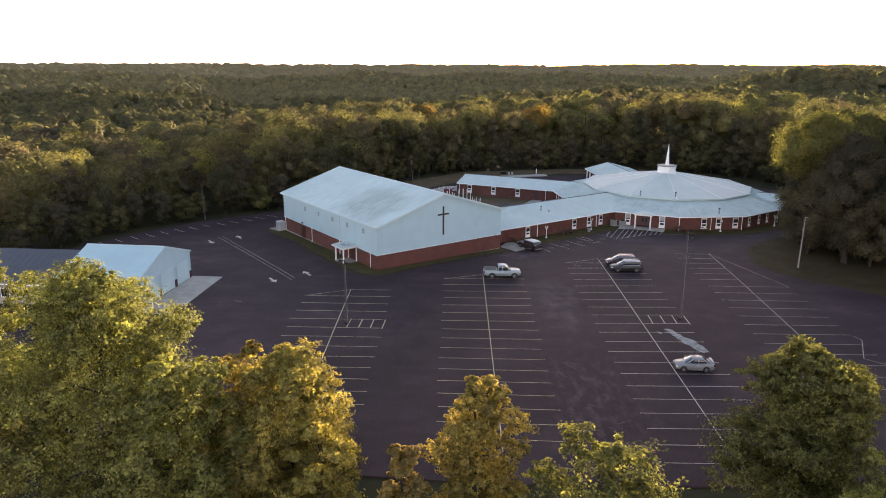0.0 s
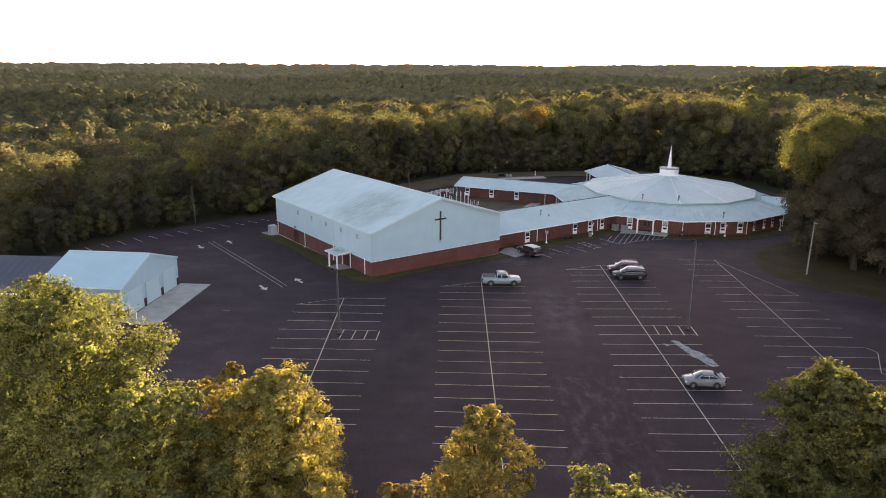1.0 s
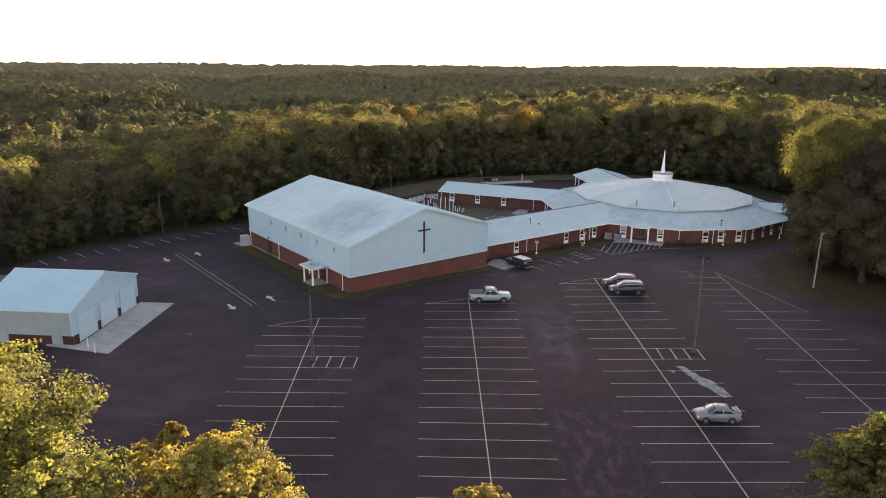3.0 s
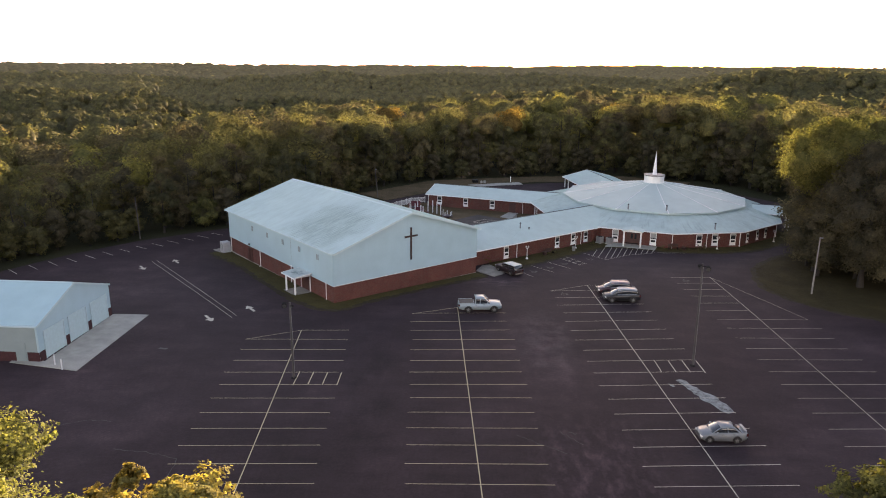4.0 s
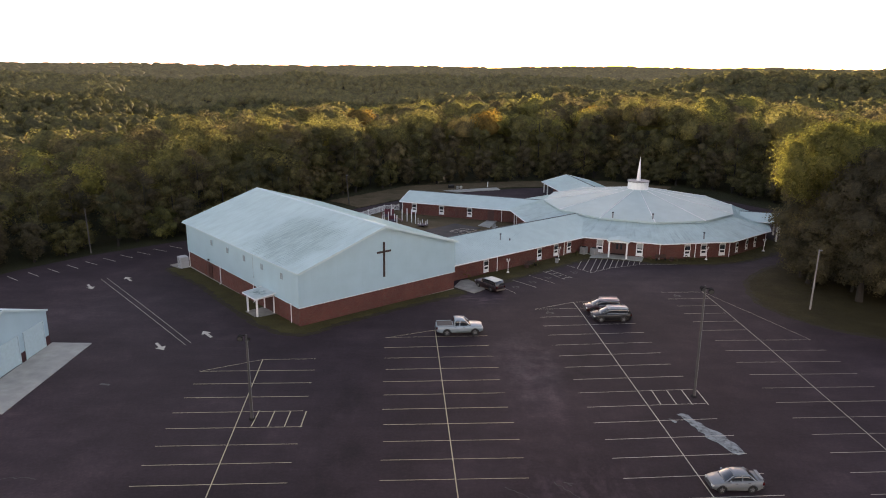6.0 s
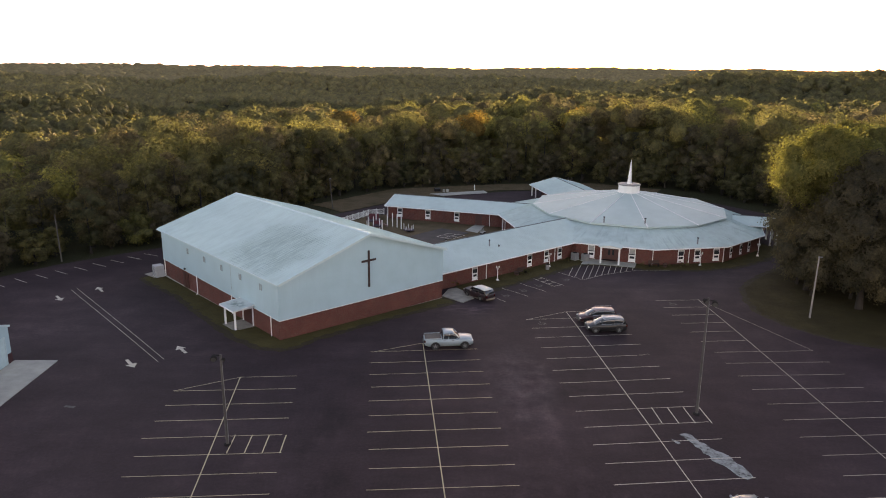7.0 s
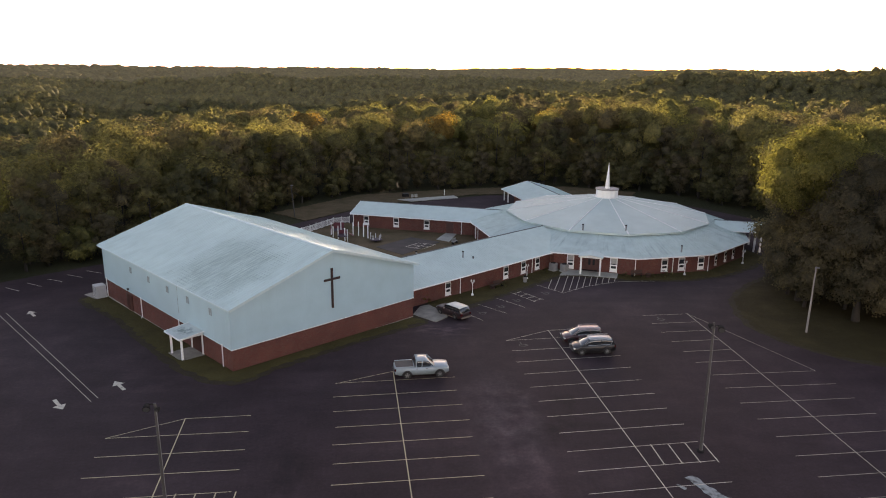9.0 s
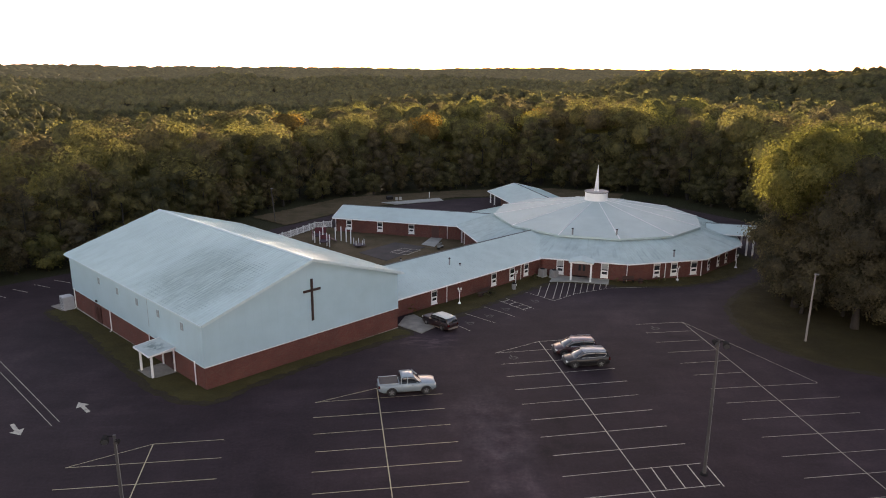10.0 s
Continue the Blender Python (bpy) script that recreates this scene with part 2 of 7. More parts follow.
def foliage(name, dark, light, through_col, by_tree=True):
    """Leaves: each one its own shade between dark and light; light shines through them."""
    m = bpy.data.materials.new(name)
    m.use_nodes = True
    n, l = m.node_tree.nodes, m.node_tree.links
    n.remove(n["Principled BSDF"])
    geo, info = n.new("ShaderNodeNewGeometry"), n.new("ShaderNodeObjectInfo")
    if by_tree:
        dark, light = tuple(0.75 * a + 0.25 * b for a, b in zip(dark, light)), tuple(0.25 * a + 0.75 * b for a, b in zip(dark, light))
    leaf = ramp(n, l, geo.outputs["Random Per Island"], [(0.0, dark), (0.55, tuple((a + b) / 2 for a, b in zip(dark, light))), (1.0, light)])
    patch = ramp(n, l, noise_tex(n, l, 0.35, 3), [(0.3, (0.75, 0.75, 0.75)), (0.7, (1.2, 1.15, 1.05))])
    whole = ramp(n, l, info.outputs["Random"], [(0.0, (0.7, 0.74, 0.78)), (0.5, (1, 1, 1)), (0.75, (1.06, 1.04, 0.95)), (1.0, (1.18, 1.13, 0.95))])
    crown_tone = ramp(n, l, noise_tex(n, l, 0.11, 2), [(0.36, (0.72, 0.74, 0.8)), (0.52, (1, 1, 1)), (0.66, (1.16, 1.14, 1.02))])
    k = 0.3 if by_tree else 0.36
    tuft = ramp(n, l, noise_tex(n, l, 1.6, 3), [(0.36, (1 - k, 1 - k, 1 - 0.9 * k)), (0.64, (1 + 0.8 * k, 1 + 0.7 * k, 1 + 0.3 * k))])
    c = mix(n, l, 1.0, mix(n, l, 1.0, leaf, patch, "MULTIPLY"), tuft, "MULTIPLY")
    if by_tree:
        c = mix(n, l, 1.0, mix(n, l, 1.0, c, whole, "MULTIPLY"), crown_tone, "MULTIPLY")
    d, t, g = n.new("ShaderNodeBsdfDiffuse"), n.new("ShaderNodeBsdfTranslucent"), n.new("ShaderNodeBsdfGlossy")
    l.new(c, d.inputs[0])
    l.new(mix(n, l, 1.0, c, through_col, "MULTIPLY"), t.inputs[0])
    g.inputs["Roughness"].default_value = 0.65
    if by_tree:                        # twigs and tufts too small to be modelled
        bp = n.new("ShaderNodeBump")
        bp.inputs["Strength"].default_value, bp.inputs["Distance"].default_value = 0.6, 0.6
        l.new(noise_tex(n, l, 1.1, 5, 0.65), bp.inputs["Height"])
        l.new(bp.outputs[0], d.inputs["Normal"])
        l.new(bp.outputs[0], t.inputs["Normal"])
    s1, s2 = n.new("ShaderNodeMixShader"), n.new("ShaderNodeMixShader")
    s1.inputs[0].default_value, s2.inputs[0].default_value = 0.5, 0.008
    l.new(d.outputs[0], s1.inputs[1])
    l.new(t.outputs[0], s1.inputs[2])
    l.new(s1.outputs[0], s2.inputs[1])
    l.new(g.outputs[0], s2.inputs[2])
    l.new(s2.outputs[0], n["Material Output"].inputs[0])
    return m


def ground_cover(name, stops, scale=0.15):
    m, n, l, b = material(name, 0.95)
    b.inputs["Specular IOR Level"].default_value = 0.15
    big = ramp(n, l, noise_tex(n, l, scale, 6, 0.65), stops)
    fine = noise_tex(n, l, 9, 5, 0.75)
    c = mix(n, l, 1.0, big, ramp(n, l, fine, [(0.25, (0.5, 0.52, 0.45)), (0.7, (1.25, 1.22, 1.15))]), "MULTIPLY")
    l.new(c, b.inputs["Base Color"])
    bump(n, l, b, fine, 0.8, 0.06)
    return m


ASPHALT = asphalt()
for area in ((11.0, 60.0, 5.5, 12.0, (2.1, 2.07, 2.05), 1.1, (1.0, 0.45, 1)), (9.0, 84.0, 4.0, 13.0, (1.4, 1.39, 1.38), 0.4, (1, 0.5, 1)), (5.6, 111.6, 3.6, 2.2, (2.5, 2.45, 2.4), 0.9, (0.5, 1, 1)), (-24.0, 97.0, 9.0, 5.0, (1.35, 1.33, 1.3), 0.5, (0.5, 1, 1)), (14.0, 88.0, 3.5, 9.0, (0.7, 0.7, 0.71), 0.5, (1, 0.6, 1)), (-8.5, 74.0, 2.5, 16.0, (0.72, 0.72, 0.73), 0.4, (1, 0.4, 1))):
    stained(ASPHALT, *area, (0.46, 0.66))
LINE = painted_line("line_paint", (0.52, 0.465, 0.385), 0.8)
YELLOW_LINE = painted_line("yellow_line_paint", (0.52, 0.435, 0.275), 0.7)
DULL_LINE = painted_line("dull_line_paint", (0.4, 0.35, 0.28), 0.9)
WORN_LINE = painted_line("worn_line_paint", (0.095, 0.085, 0.076), 1.0)
PAD_CONCRETE = plain("grimy_concrete", (0.27, 0.245, 0.215), 0.9, vary=0.25, scale=0.8, grain=20)
CONCRETE = plain("concrete", (0.35, 0.345, 0.312), 0.9, vary=0.18, scale=0.6, grain=20)
BRICK = brickwork()
SIDING = plain("pale_siding", (0.365, 0.525, 0.59), 0.5, vary=0.05, scale=0.4, grain=25, relief=0.05)
TRIM = plain("white_trim", (0.78, 0.79, 0.78), 0.5, vary=0.05, scale=2, relief=0.04)
GYM_TRIM = plain("pale_blue_trim", (0.47, 0.6, 0.63), 0.5, vary=0.05, scale=2, relief=0.04)
VINYL = plain("white_vinyl", (0.7, 0.71, 0.7), 0.5, vary=0.06, scale=2, relief=0.04)
ROOF = mildew(roof_metal("white_metal_roof", (0.45, 0.595, 0.6), (0.12, 1.0, 1.0), 0.88), 4.7, 9.0, 5.0, 6.6)
GARAGE_ROOF = roof_metal("garage_metal_roof", (0.38, 0.56, 0.605), dirt=0.95)
HALL_ROOF = roof_metal("pale_metal_roof", (0.465, 0.585, 0.575), dirt=0.9)
UPPER_ROOF = roof_metal("smooth_metal_roof", (0.43, 0.53, 0.517), dirt=0.94)
CONE_ROOF = roof_metal("streaked_metal_roof", (0.46, 0.575, 0.565))


def radial_streaks(base):
    """Dirt washed down a round roof: streaks that run outwards from its middle."""
    n, l = base.node_tree.nodes, base.node_tree.links
    b = n["Principled BSDF"]
    old = b.inputs["Base Color"].links[0].from_socket
    tc, sp, at, ln, cb, t = (n.new("ShaderNode" + k) for k in ("TexCoord", "SeparateXYZ", "Math", "VectorMath", "CombineXYZ", "TexNoise"))
    l.new(tc.outputs["Object"], sp.inputs[0])
    at.operation, ln.operation = "ARCTAN2", "LENGTH"
    l.new(sp.outputs[1], at.inputs[0])
    l.new(sp.outputs[0], at.inputs[1])
    l.new(tc.outputs["Object"], ln.inputs[0])
    l.new(at.outputs[0], cb.inputs[0])
    far_ = n.new("ShaderNodeMath")
    far_.operation, far_.inputs[1].default_value = "MULTIPLY", 0.006
    l.new(ln.outputs["Value"], far_.inputs[0])
    l.new(far_.outputs[0], cb.inputs[1])
    t.inputs["Scale"].default_value, t.inputs["Detail"].default_value = 34, 4
    l.new(cb.outputs[0], t.inputs["Vector"])
    l.new(mix(n, l, 1.0, old, ramp(n, l, t.outputs[0], [(0.32, (0.83, 0.84, 0.85)), (0.46, (1, 1, 1))]), "MULTIPLY"), b.inputs["Base Color"])
    return base


radial_streaks(CONE_ROOF)
GREY_ROOF = roof_metal("grey_metal_roof", (0.07, 0.082, 0.1))
GLASS, _, _, gb = material("window_glass", 0.08)
gb.inputs["Base Color"].default_value, gb.inputs["Specular IOR Level"].default_value = (0.03, 0.035, 0.04, 1), 1.0
DARK_METAL = plain("dark_metal", (0.022, 0.02, 0.02), 0.9, 0.0, vary=0.2)
DARK_METAL.node_tree.nodes["Principled BSDF"].inputs["Specular IOR Level"].default_value = 0.12
GREY_METAL = plain("galvanised_metal", (0.24, 0.24, 0.24), 0.65, 0.15, vary=0.15)
CROSS_PAINT = plain("dark_brown_paint", (0.035, 0.016, 0.014), 0.5, vary=0.2)
DOOR_BROWN = plain("brown_door_paint", (0.07, 0.025, 0.02), 0.5, vary=0.15)
POLE_WOOD = plain("weathered_pole", (0.085, 0.076, 0.07), 0.85, vary=0.25, scale=2, stretch=(1, 1, 0.15))
PALE_POLE = plain("bleached_pole", (0.26, 0.235, 0.22), 0.85, vary=0.2, scale=2, stretch=(1, 1, 0.15))
LAMP_POLE = plain("dark_weathered_pole", (0.075, 0.068, 0.066), 0.85, vary=0.25, scale=2, stretch=(1, 1, 0.15))
BENCH_WOOD = plain("brown_stained_wood", (0.06, 0.03, 0.022), 0.7, vary=0.25)
BARK = plain("bark", (0.036, 0.03, 0.026), 0.95, vary=0.35, scale=2.5, grain=14, relief=0.8, stretch=(1, 1, 0.25))
RUBBER = plain("tyre_rubber", (0.018, 0.018, 0.018), 0.8, vary=0.2)
RIM_METAL = plain("dark_alloy", (0.06, 0.058, 0.058), 0.6, 0.0, vary=0.3)
SPOKE = plain("dull_alloy", (0.2, 0.2, 0.2), 0.5, 0.3, vary=0.2)
SMOKED_LENS = plain("smoked_lens", (0.05, 0.05, 0.05), 0.6, vary=0.2)
ALLOY = plain("alloy", (0.45, 0.45, 0.46), 0.35, 0.8, vary=0.1)
BLACK_PLASTIC = plain("black_plastic", (0.022, 0.022, 0.024), 0.55, vary=0.15)
LAMP_GLASS = plain("frosted_lens", (0.6, 0.6, 0.58), 0.25, vary=0.06)
RED_LENS = plain("red_lens", (0.07, 0.006, 0.006), 0.25, vary=0.1)
PLAY_RED = plain("red_play_panel", (0.12, 0.02, 0.03), 0.5, vary=0.2)
PLAY_BLUE = plain("purple_play_panel", (0.04, 0.02, 0.035), 0.6, vary=0.2)
GRASS = ground_cover("grass", [(0.3, (0.052, 0.044, 0.018)), (0.55, (0.072, 0.06, 0.022)), (0.75, (0.096, 0.077, 0.034))], 0.3)
FRINGE = ground_cover("grassy_gravel_edge", [(0.3, (0.04, 0.031, 0.025)), (0.55, (0.05, 0.04, 0.026)), (0.75, (0.06, 0.05, 0.024))], 0.6)
LAWN_DIM = ground_cover("shaded_lawn", [(0.3, (0.046, 0.037, 0.014)), (0.55, (0.068, 0.054, 0.02)), (0.75, (0.09, 0.067, 0.03))], 0.3)
LAWN_WORN = ground_cover("worn_lawn", [(0.3, (0.066, 0.055, 0.027)), (0.5, (0.105, 0.077, 0.047)), (0.75, (0.14, 0.1, 0.065))], 0.3)
# darker than GRASS: the trees' shade is put into this colour
EAST_GRASS = ground_cover("shade_toned_grass", [(0.3, (0.032, 0.024, 0.011)), (0.55, (0.046, 0.036, 0.015)), (0.75, (0.064, 0.049, 0.021))], 0.25)
WOODLAND = ground_cover("woodland_floor", [(0.3, (0.02, 0.022, 0.01)), (0.55, (0.035, 0.035, 0.016)), (0.75, (0.05, 0.043, 0.02))], 0.05)
LEAF_GREEN = foliage("green_leaves", (0.12, 0.117, 0.064), (0.175, 0.171, 0.09), (1.1, 1.12, 0.74))
LEAF_YELLOW = foliage("yellowing_leaves", (0.16, 0.16, 0.066), (0.235, 0.232, 0.092), (1.15, 1.15, 0.76))
EAST_LEAF = foliage("olive_green_leaves", (0.105, 0.11, 0.05), (0.165, 0.17, 0.072), (1.4, 1.4, 0.75))
LEAF_ORANGE = foliage("orange_leaves", (0.13, 0.1, 0.04), (0.23, 0.17, 0.065), (1.25, 1.12, 0.6))
LEAF_DARK = foliage("dark_green_leaves", (0.12, 0.106, 0.072), (0.167, 0.149, 0.097), (1.05, 1.06, 0.74))
SLOPE_LEAF = foliage("slope_leaves", (0.13, 0.126, 0.072), (0.185, 0.178, 0.096), (1.25, 1.22, 0.7))
SLOPE_GOLD = foliage("slope_yellow_leaves", (0.16, 0.146, 0.076), (0.21, 0.19, 0.1), (1.15, 1.1, 0.75))
MID_RIDGE = foliage("mid_ridge_leaves_hazed", (0.118, 0.118, 0.067), (0.162, 0.162, 0.09), (1.4, 1.35, 0.7))
FAR_RIDGE = foliage("far_ridge_leaves_hazed", (0.1, 0.1, 0.066), (0.13, 0.128, 0.08), (1.2, 1.2, 0.7))
for far_mat, power in ((MID_RIDGE, 0.0045), (FAR_RIDGE, 0.0135)):            # haze is put in as a faint emission on the backdrop leaves
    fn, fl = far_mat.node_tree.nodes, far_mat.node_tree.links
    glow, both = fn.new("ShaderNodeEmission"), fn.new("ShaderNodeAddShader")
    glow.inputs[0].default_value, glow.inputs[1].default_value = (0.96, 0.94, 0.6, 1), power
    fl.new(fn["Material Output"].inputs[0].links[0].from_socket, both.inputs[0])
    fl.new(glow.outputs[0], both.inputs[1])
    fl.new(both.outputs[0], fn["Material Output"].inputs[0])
MAPLE_YELLOW = foliage("maple_yellow_green_leaves", (0.105, 0.11, 0.04), (0.3, 0.312, 0.11), (1.25, 1.27, 0.7), False)
MAPLE_GREEN = foliage("maple_green_leaves", (0.07, 0.074, 0.028), (0.22, 0.226, 0.086), (1.3, 1.28, 0.68), False)
AUTUMN_GOLD = foliage("golden_leaves", (0.19, 0.172, 0.055), (0.42, 0.385, 0.125), (1.32, 1.2, 0.62), False)
AUTUMN_BRONZE = foliage("bronze_gold_leaves", (0.175, 0.15, 0.05), (0.4, 0.34, 0.115), (1.32, 1.2, 0.62), False)
AUTUMN_RUST = foliage("rust_gold_leaves", (0.14, 0.112, 0.044), (0.35, 0.275, 0.11), (1.32, 1.16, 0.62), False)


def car_paint(name, colour, metal=0.2, rough=0.45, coat=0.7):
    m, n, l, b = material(name, rough, metal)
    l.new(ramp(n, l, noise_tex(n, l, 2.0, 4), [(0.3, tuple(c * 0.9 for c in colour)), (0.7, colour)]), b.inputs["Base Color"])
    b.inputs["Coat Weight"].default_value, b.inputs["Coat Roughness"].default_value = coat, 0.12
    return m

# ---- builders ----
def G(x, y):
    """Height of the made ground: the lot falls gently away to the north."""
    k = min(1.0, max(0.0, (y - 96) / 36))
    return -0.38 * k * k * (3 - 2 * k)


def smooth(a, b, v):
    k = min(1.0, max(0.0, (v - a) / (b - a)))
    return k * k * (3 - 2 * k)


def thing(name, m, label, category, group="", kind=""):
    ob = new(name)
    ob.empty_display_size = 0.3
    ob.matrix_basis = m
    return tagged(ob, label, category, group, kind)


def flush(name, bm, mat, parent=None, label="", smoothed=False):
    me = bpy.data.meshes.new(name)
    bm.normal_update()
    bm.to_mesh(me)
    bm.free()
    me.materials.append(mat)
    if smoothed:
        me.polygons.foreach_set("use_smooth", [True] * len(me.polygons))
    ob = new(name, me)
    if parent:
        ob.parent = parent
    return tagged(ob, label)


part = flush


def shared(name, me, m, parent=None, label=""):
    ob = new(name, me)
    if parent:
        ob.parent = parent
    ob.matrix_basis = m
    return tagged(ob, label)


def box(bm, x0, x1, y0, y1, z0, z1, bevel=0.0):
    r = bmesh.ops.create_cube(bm, size=1)
    vs = r["verts"]
    for v in vs:
        v.co = Vector(((x0 + x1) / 2 + v.co.x * (x1 - x0), (y0 + y1) / 2 + v.co.y * (y1 - y0), (z0 + z1) / 2 + v.co.z * (z1 - z0)))
    if bevel:
        es = list({e for v in vs for e in v.link_edges})
        bmesh.ops.bevel(bm, geom=es, offset=bevel, segments=1, affect="EDGES")
    return bm


def boxed(*a, **k):
    return box(bmesh.new(), *a, **k)


def tube(bm, pts, radii, sides=8, caps=True):
    """A round bar through the points."""
    rings = []
    for i, p in enumerate(pts):
        p = Vector(p)
        d = (Vector(pts[min(i + 1, len(pts) - 1)]) - Vector(pts[max(i - 1, 0)])).normalized()
        s = d.orthogonal().normalized() if abs(d.z) < 0.9 else Vector((1, 0, 0)).cross(d).normalized()
        q = d.cross(s)
        rings.append([bm.verts.new(p + float(radii[i]) * (math.cos(2 * math.pi * k / sides) * s + math.sin(2 * math.pi * k / sides) * q)) for k in range(sides)])
    for a, b in zip(rings, rings[1:]):
        for k in range(sides):
            bm.faces.new((a[k], a[(k + 1) % sides], b[(k + 1) % sides], b[k]))
    if caps:
        bm.faces.new(rings[0][::-1])
        bm.faces.new(rings[-1])
    return bm


def tubed(pts, radii, sides=8):
    return tube(bmesh.new(), pts, radii, sides)


def slab(bm, pts, thick):
    """A plate whose top runs through the points (in order), thick metres deep along its normal."""
    pts = [Vector(p) for p in pts]
    nrm = (pts[1] - pts[0]).cross(pts[2] - pts[0]).normalized()
    if nrm.z < 0:
        pts, nrm = pts[::-1], -nrm
    top = [bm.verts.new(p) for p in pts]
    low = [bm.verts.new(p - nrm * thick) for p in pts]
    bm.faces.new(top)
    bm.faces.new(low[::-1])
    for i in range(len(pts)):
        j = (i + 1) % len(pts)
        bm.faces.new((top[i], low[i], low[j], top[j]))
    return bm


def slabbed(pts, thick):
    return slab(bmesh.new(), pts, thick)


def sheet(name, outline, lift, mat, parent=None, skirt=0.12, label="", step=6.0):
    """A patch of ground with that outline, laid over G and lifted, with a small edge."""
    bm = bmesh.new()
    f = bm.faces.new([bm.verts.new((x, y, 0)) for x, y in outline])
    if f.normal.z < 0:
        f.normal_flip()
    ys = [p[1] for p in outline]
    y = math.floor(min(ys) / step) * step + step
    while y < max(ys):
        if 90 < y < 140:
            bmesh.ops.bisect_plane(bm, geom=bm.verts[:] + bm.edges[:] + bm.faces[:], plane_co=(0, y, 0), plane_no=(0, 1, 0))
        y += step
    edge = [e for e in bm.edges if e.is_boundary]
    low = bmesh.ops.extrude_edge_only(bm, edges=edge)["geom"]
    lowv = {v for v in low if isinstance(v, bmesh.types.BMVert)}
    for v in bm.verts:
        v.co.z = G(v.co.x, v.co.y) + lift - (skirt if v in lowv else 0)
    bmesh.ops.recalc_face_normals(bm, faces=bm.faces[:])
    return flush(name, bm, mat, parent, label)


def stripe(a, b, w, lift=0.030, parts=1):
    """A painted line on the lot from a to b."""
    bm = bmesh.new()
    a, b = Vector(a), Vector(b)
    s = Vector((-(b - a).y, (b - a).x)).normalized() * w / 2
    rows = []
    for i in range(parts + 1):
        p = a.lerp(b, i / parts)
        rows.append([bm.verts.new((q.x, q.y, G(q.x, q.y) + lift)) for q in (p + s, p - s)])
    for r, t in zip(rows, rows[1:]):
        bm.faces.new((r[0], r[1], t[1], t[0]))
    for f in bm.faces:
        f.normal_update()
        if f.normal.z < 0:
            f.normal_flip()
    return bm


def raw_mesh(name, verts, faces, mats, index=None, smoothed=False, normals=None):
    """A mesh from arrays: verts (n, 3), faces (m, 3 or 4); normals (n, 3), where leaves take on the rounded form of their bough."""
    me = bpy.data.meshes.new(name)
    verts, faces = np.asarray(verts, np.float32), np.asarray(faces, np.int32)
    if normals is not None:
        flat = np.cross(verts[faces[:, 1]] - verts[faces[:, 0]], verts[faces[:, 2]] - verts[faces[:, 0]])
        away = (flat * normals[faces[:, 0]]).sum(1) < 0
        faces[away] = faces[away][:, ::-1]
    k = faces.shape[1]
    me.vertices.add(len(verts))
    me.vertices.foreach_set("co", verts.ravel())
    me.loops.add(faces.size)
    me.loops.foreach_set("vertex_index", faces.ravel())
    me.polygons.add(len(faces))
    me.polygons.foreach_set("loop_start", np.arange(0, faces.size, k, dtype=np.int32))
    for m in mats:
        me.materials.append(m)
    if index is not None:
        me.polygons.foreach_set("material_index", np.asarray(index, np.int32))
    if smoothed:
        me.polygons.foreach_set("use_smooth", np.ones(len(faces), bool))
    me.update(calc_edges=True)
    me.validate()
    if normals is not None:
        lean = me.attributes.new("custom_normal", "FLOAT_VECTOR", "POINT")
        lean.data.foreach_set("vector", np.asarray(normals, np.float32).ravel())
    return me


def rounded(form, leaf, soften, corners):
    """Normals for leaves, between each leaf's own facing and the form of its bough, one for each corner."""
    leaf = leaf / np.linalg.norm(leaf, axis=1, keepdims=True)
    form = form / np.maximum(1e-6, np.linalg.norm(form, axis=1, keepdims=True))
    leaf = leaf * np.where((leaf * form).sum(1, keepdims=True) < 0, -1, 1)
    n = form * soften + leaf * (1 - soften)
    return np.repeat(n / np.maximum(1e-6, np.linalg.norm(n, axis=1, keepdims=True)), corners, 0)


# ---- trees ----
def leaf_quads(centres, normals, sizes, rng, corners=4):
    """Small leaves: four corners, folded, or three for the far ones."""
    n = len(centres)
    normals = normals / np.linalg.norm(normals, axis=1, keepdims=True)
    t = rng.normal(size=(n, 3))
    t -= (t * normals).sum(1, keepdims=True) * normals
    t /= np.linalg.norm(t, axis=1, keepdims=True)
    b = np.cross(normals, t)
    s = sizes[:, None]
    if corners == 3:
        v = np.stack([centres - t * s * 0.55 - b * s * 0.5, centres + t * s * 0.7, centres - t * s * 0.4 + b * s * 0.6], 1).reshape(-1, 3)
        return v, np.arange(3 * n).reshape(-1, 3)
    fold = normals * s * 0.22
    v = np.stack([centres - t * s * 0.6, centres + b * s * 0.42 + fold, centres + t * s * 0.6, centres - b * s * 0.42 + fold], 1).reshape(-1, 3)
    f = np.arange(4 * n).reshape(-1, 4)
    return v, f


def unit(rng, n, low=-1.0):
    z = rng.uniform(low, 1, n)
    a = rng.uniform(0, 2 * np.pi, n)
    r = np.sqrt(1 - z * z)
    return np.stack([r * np.cos(a), r * np.sin(a), z], 1)


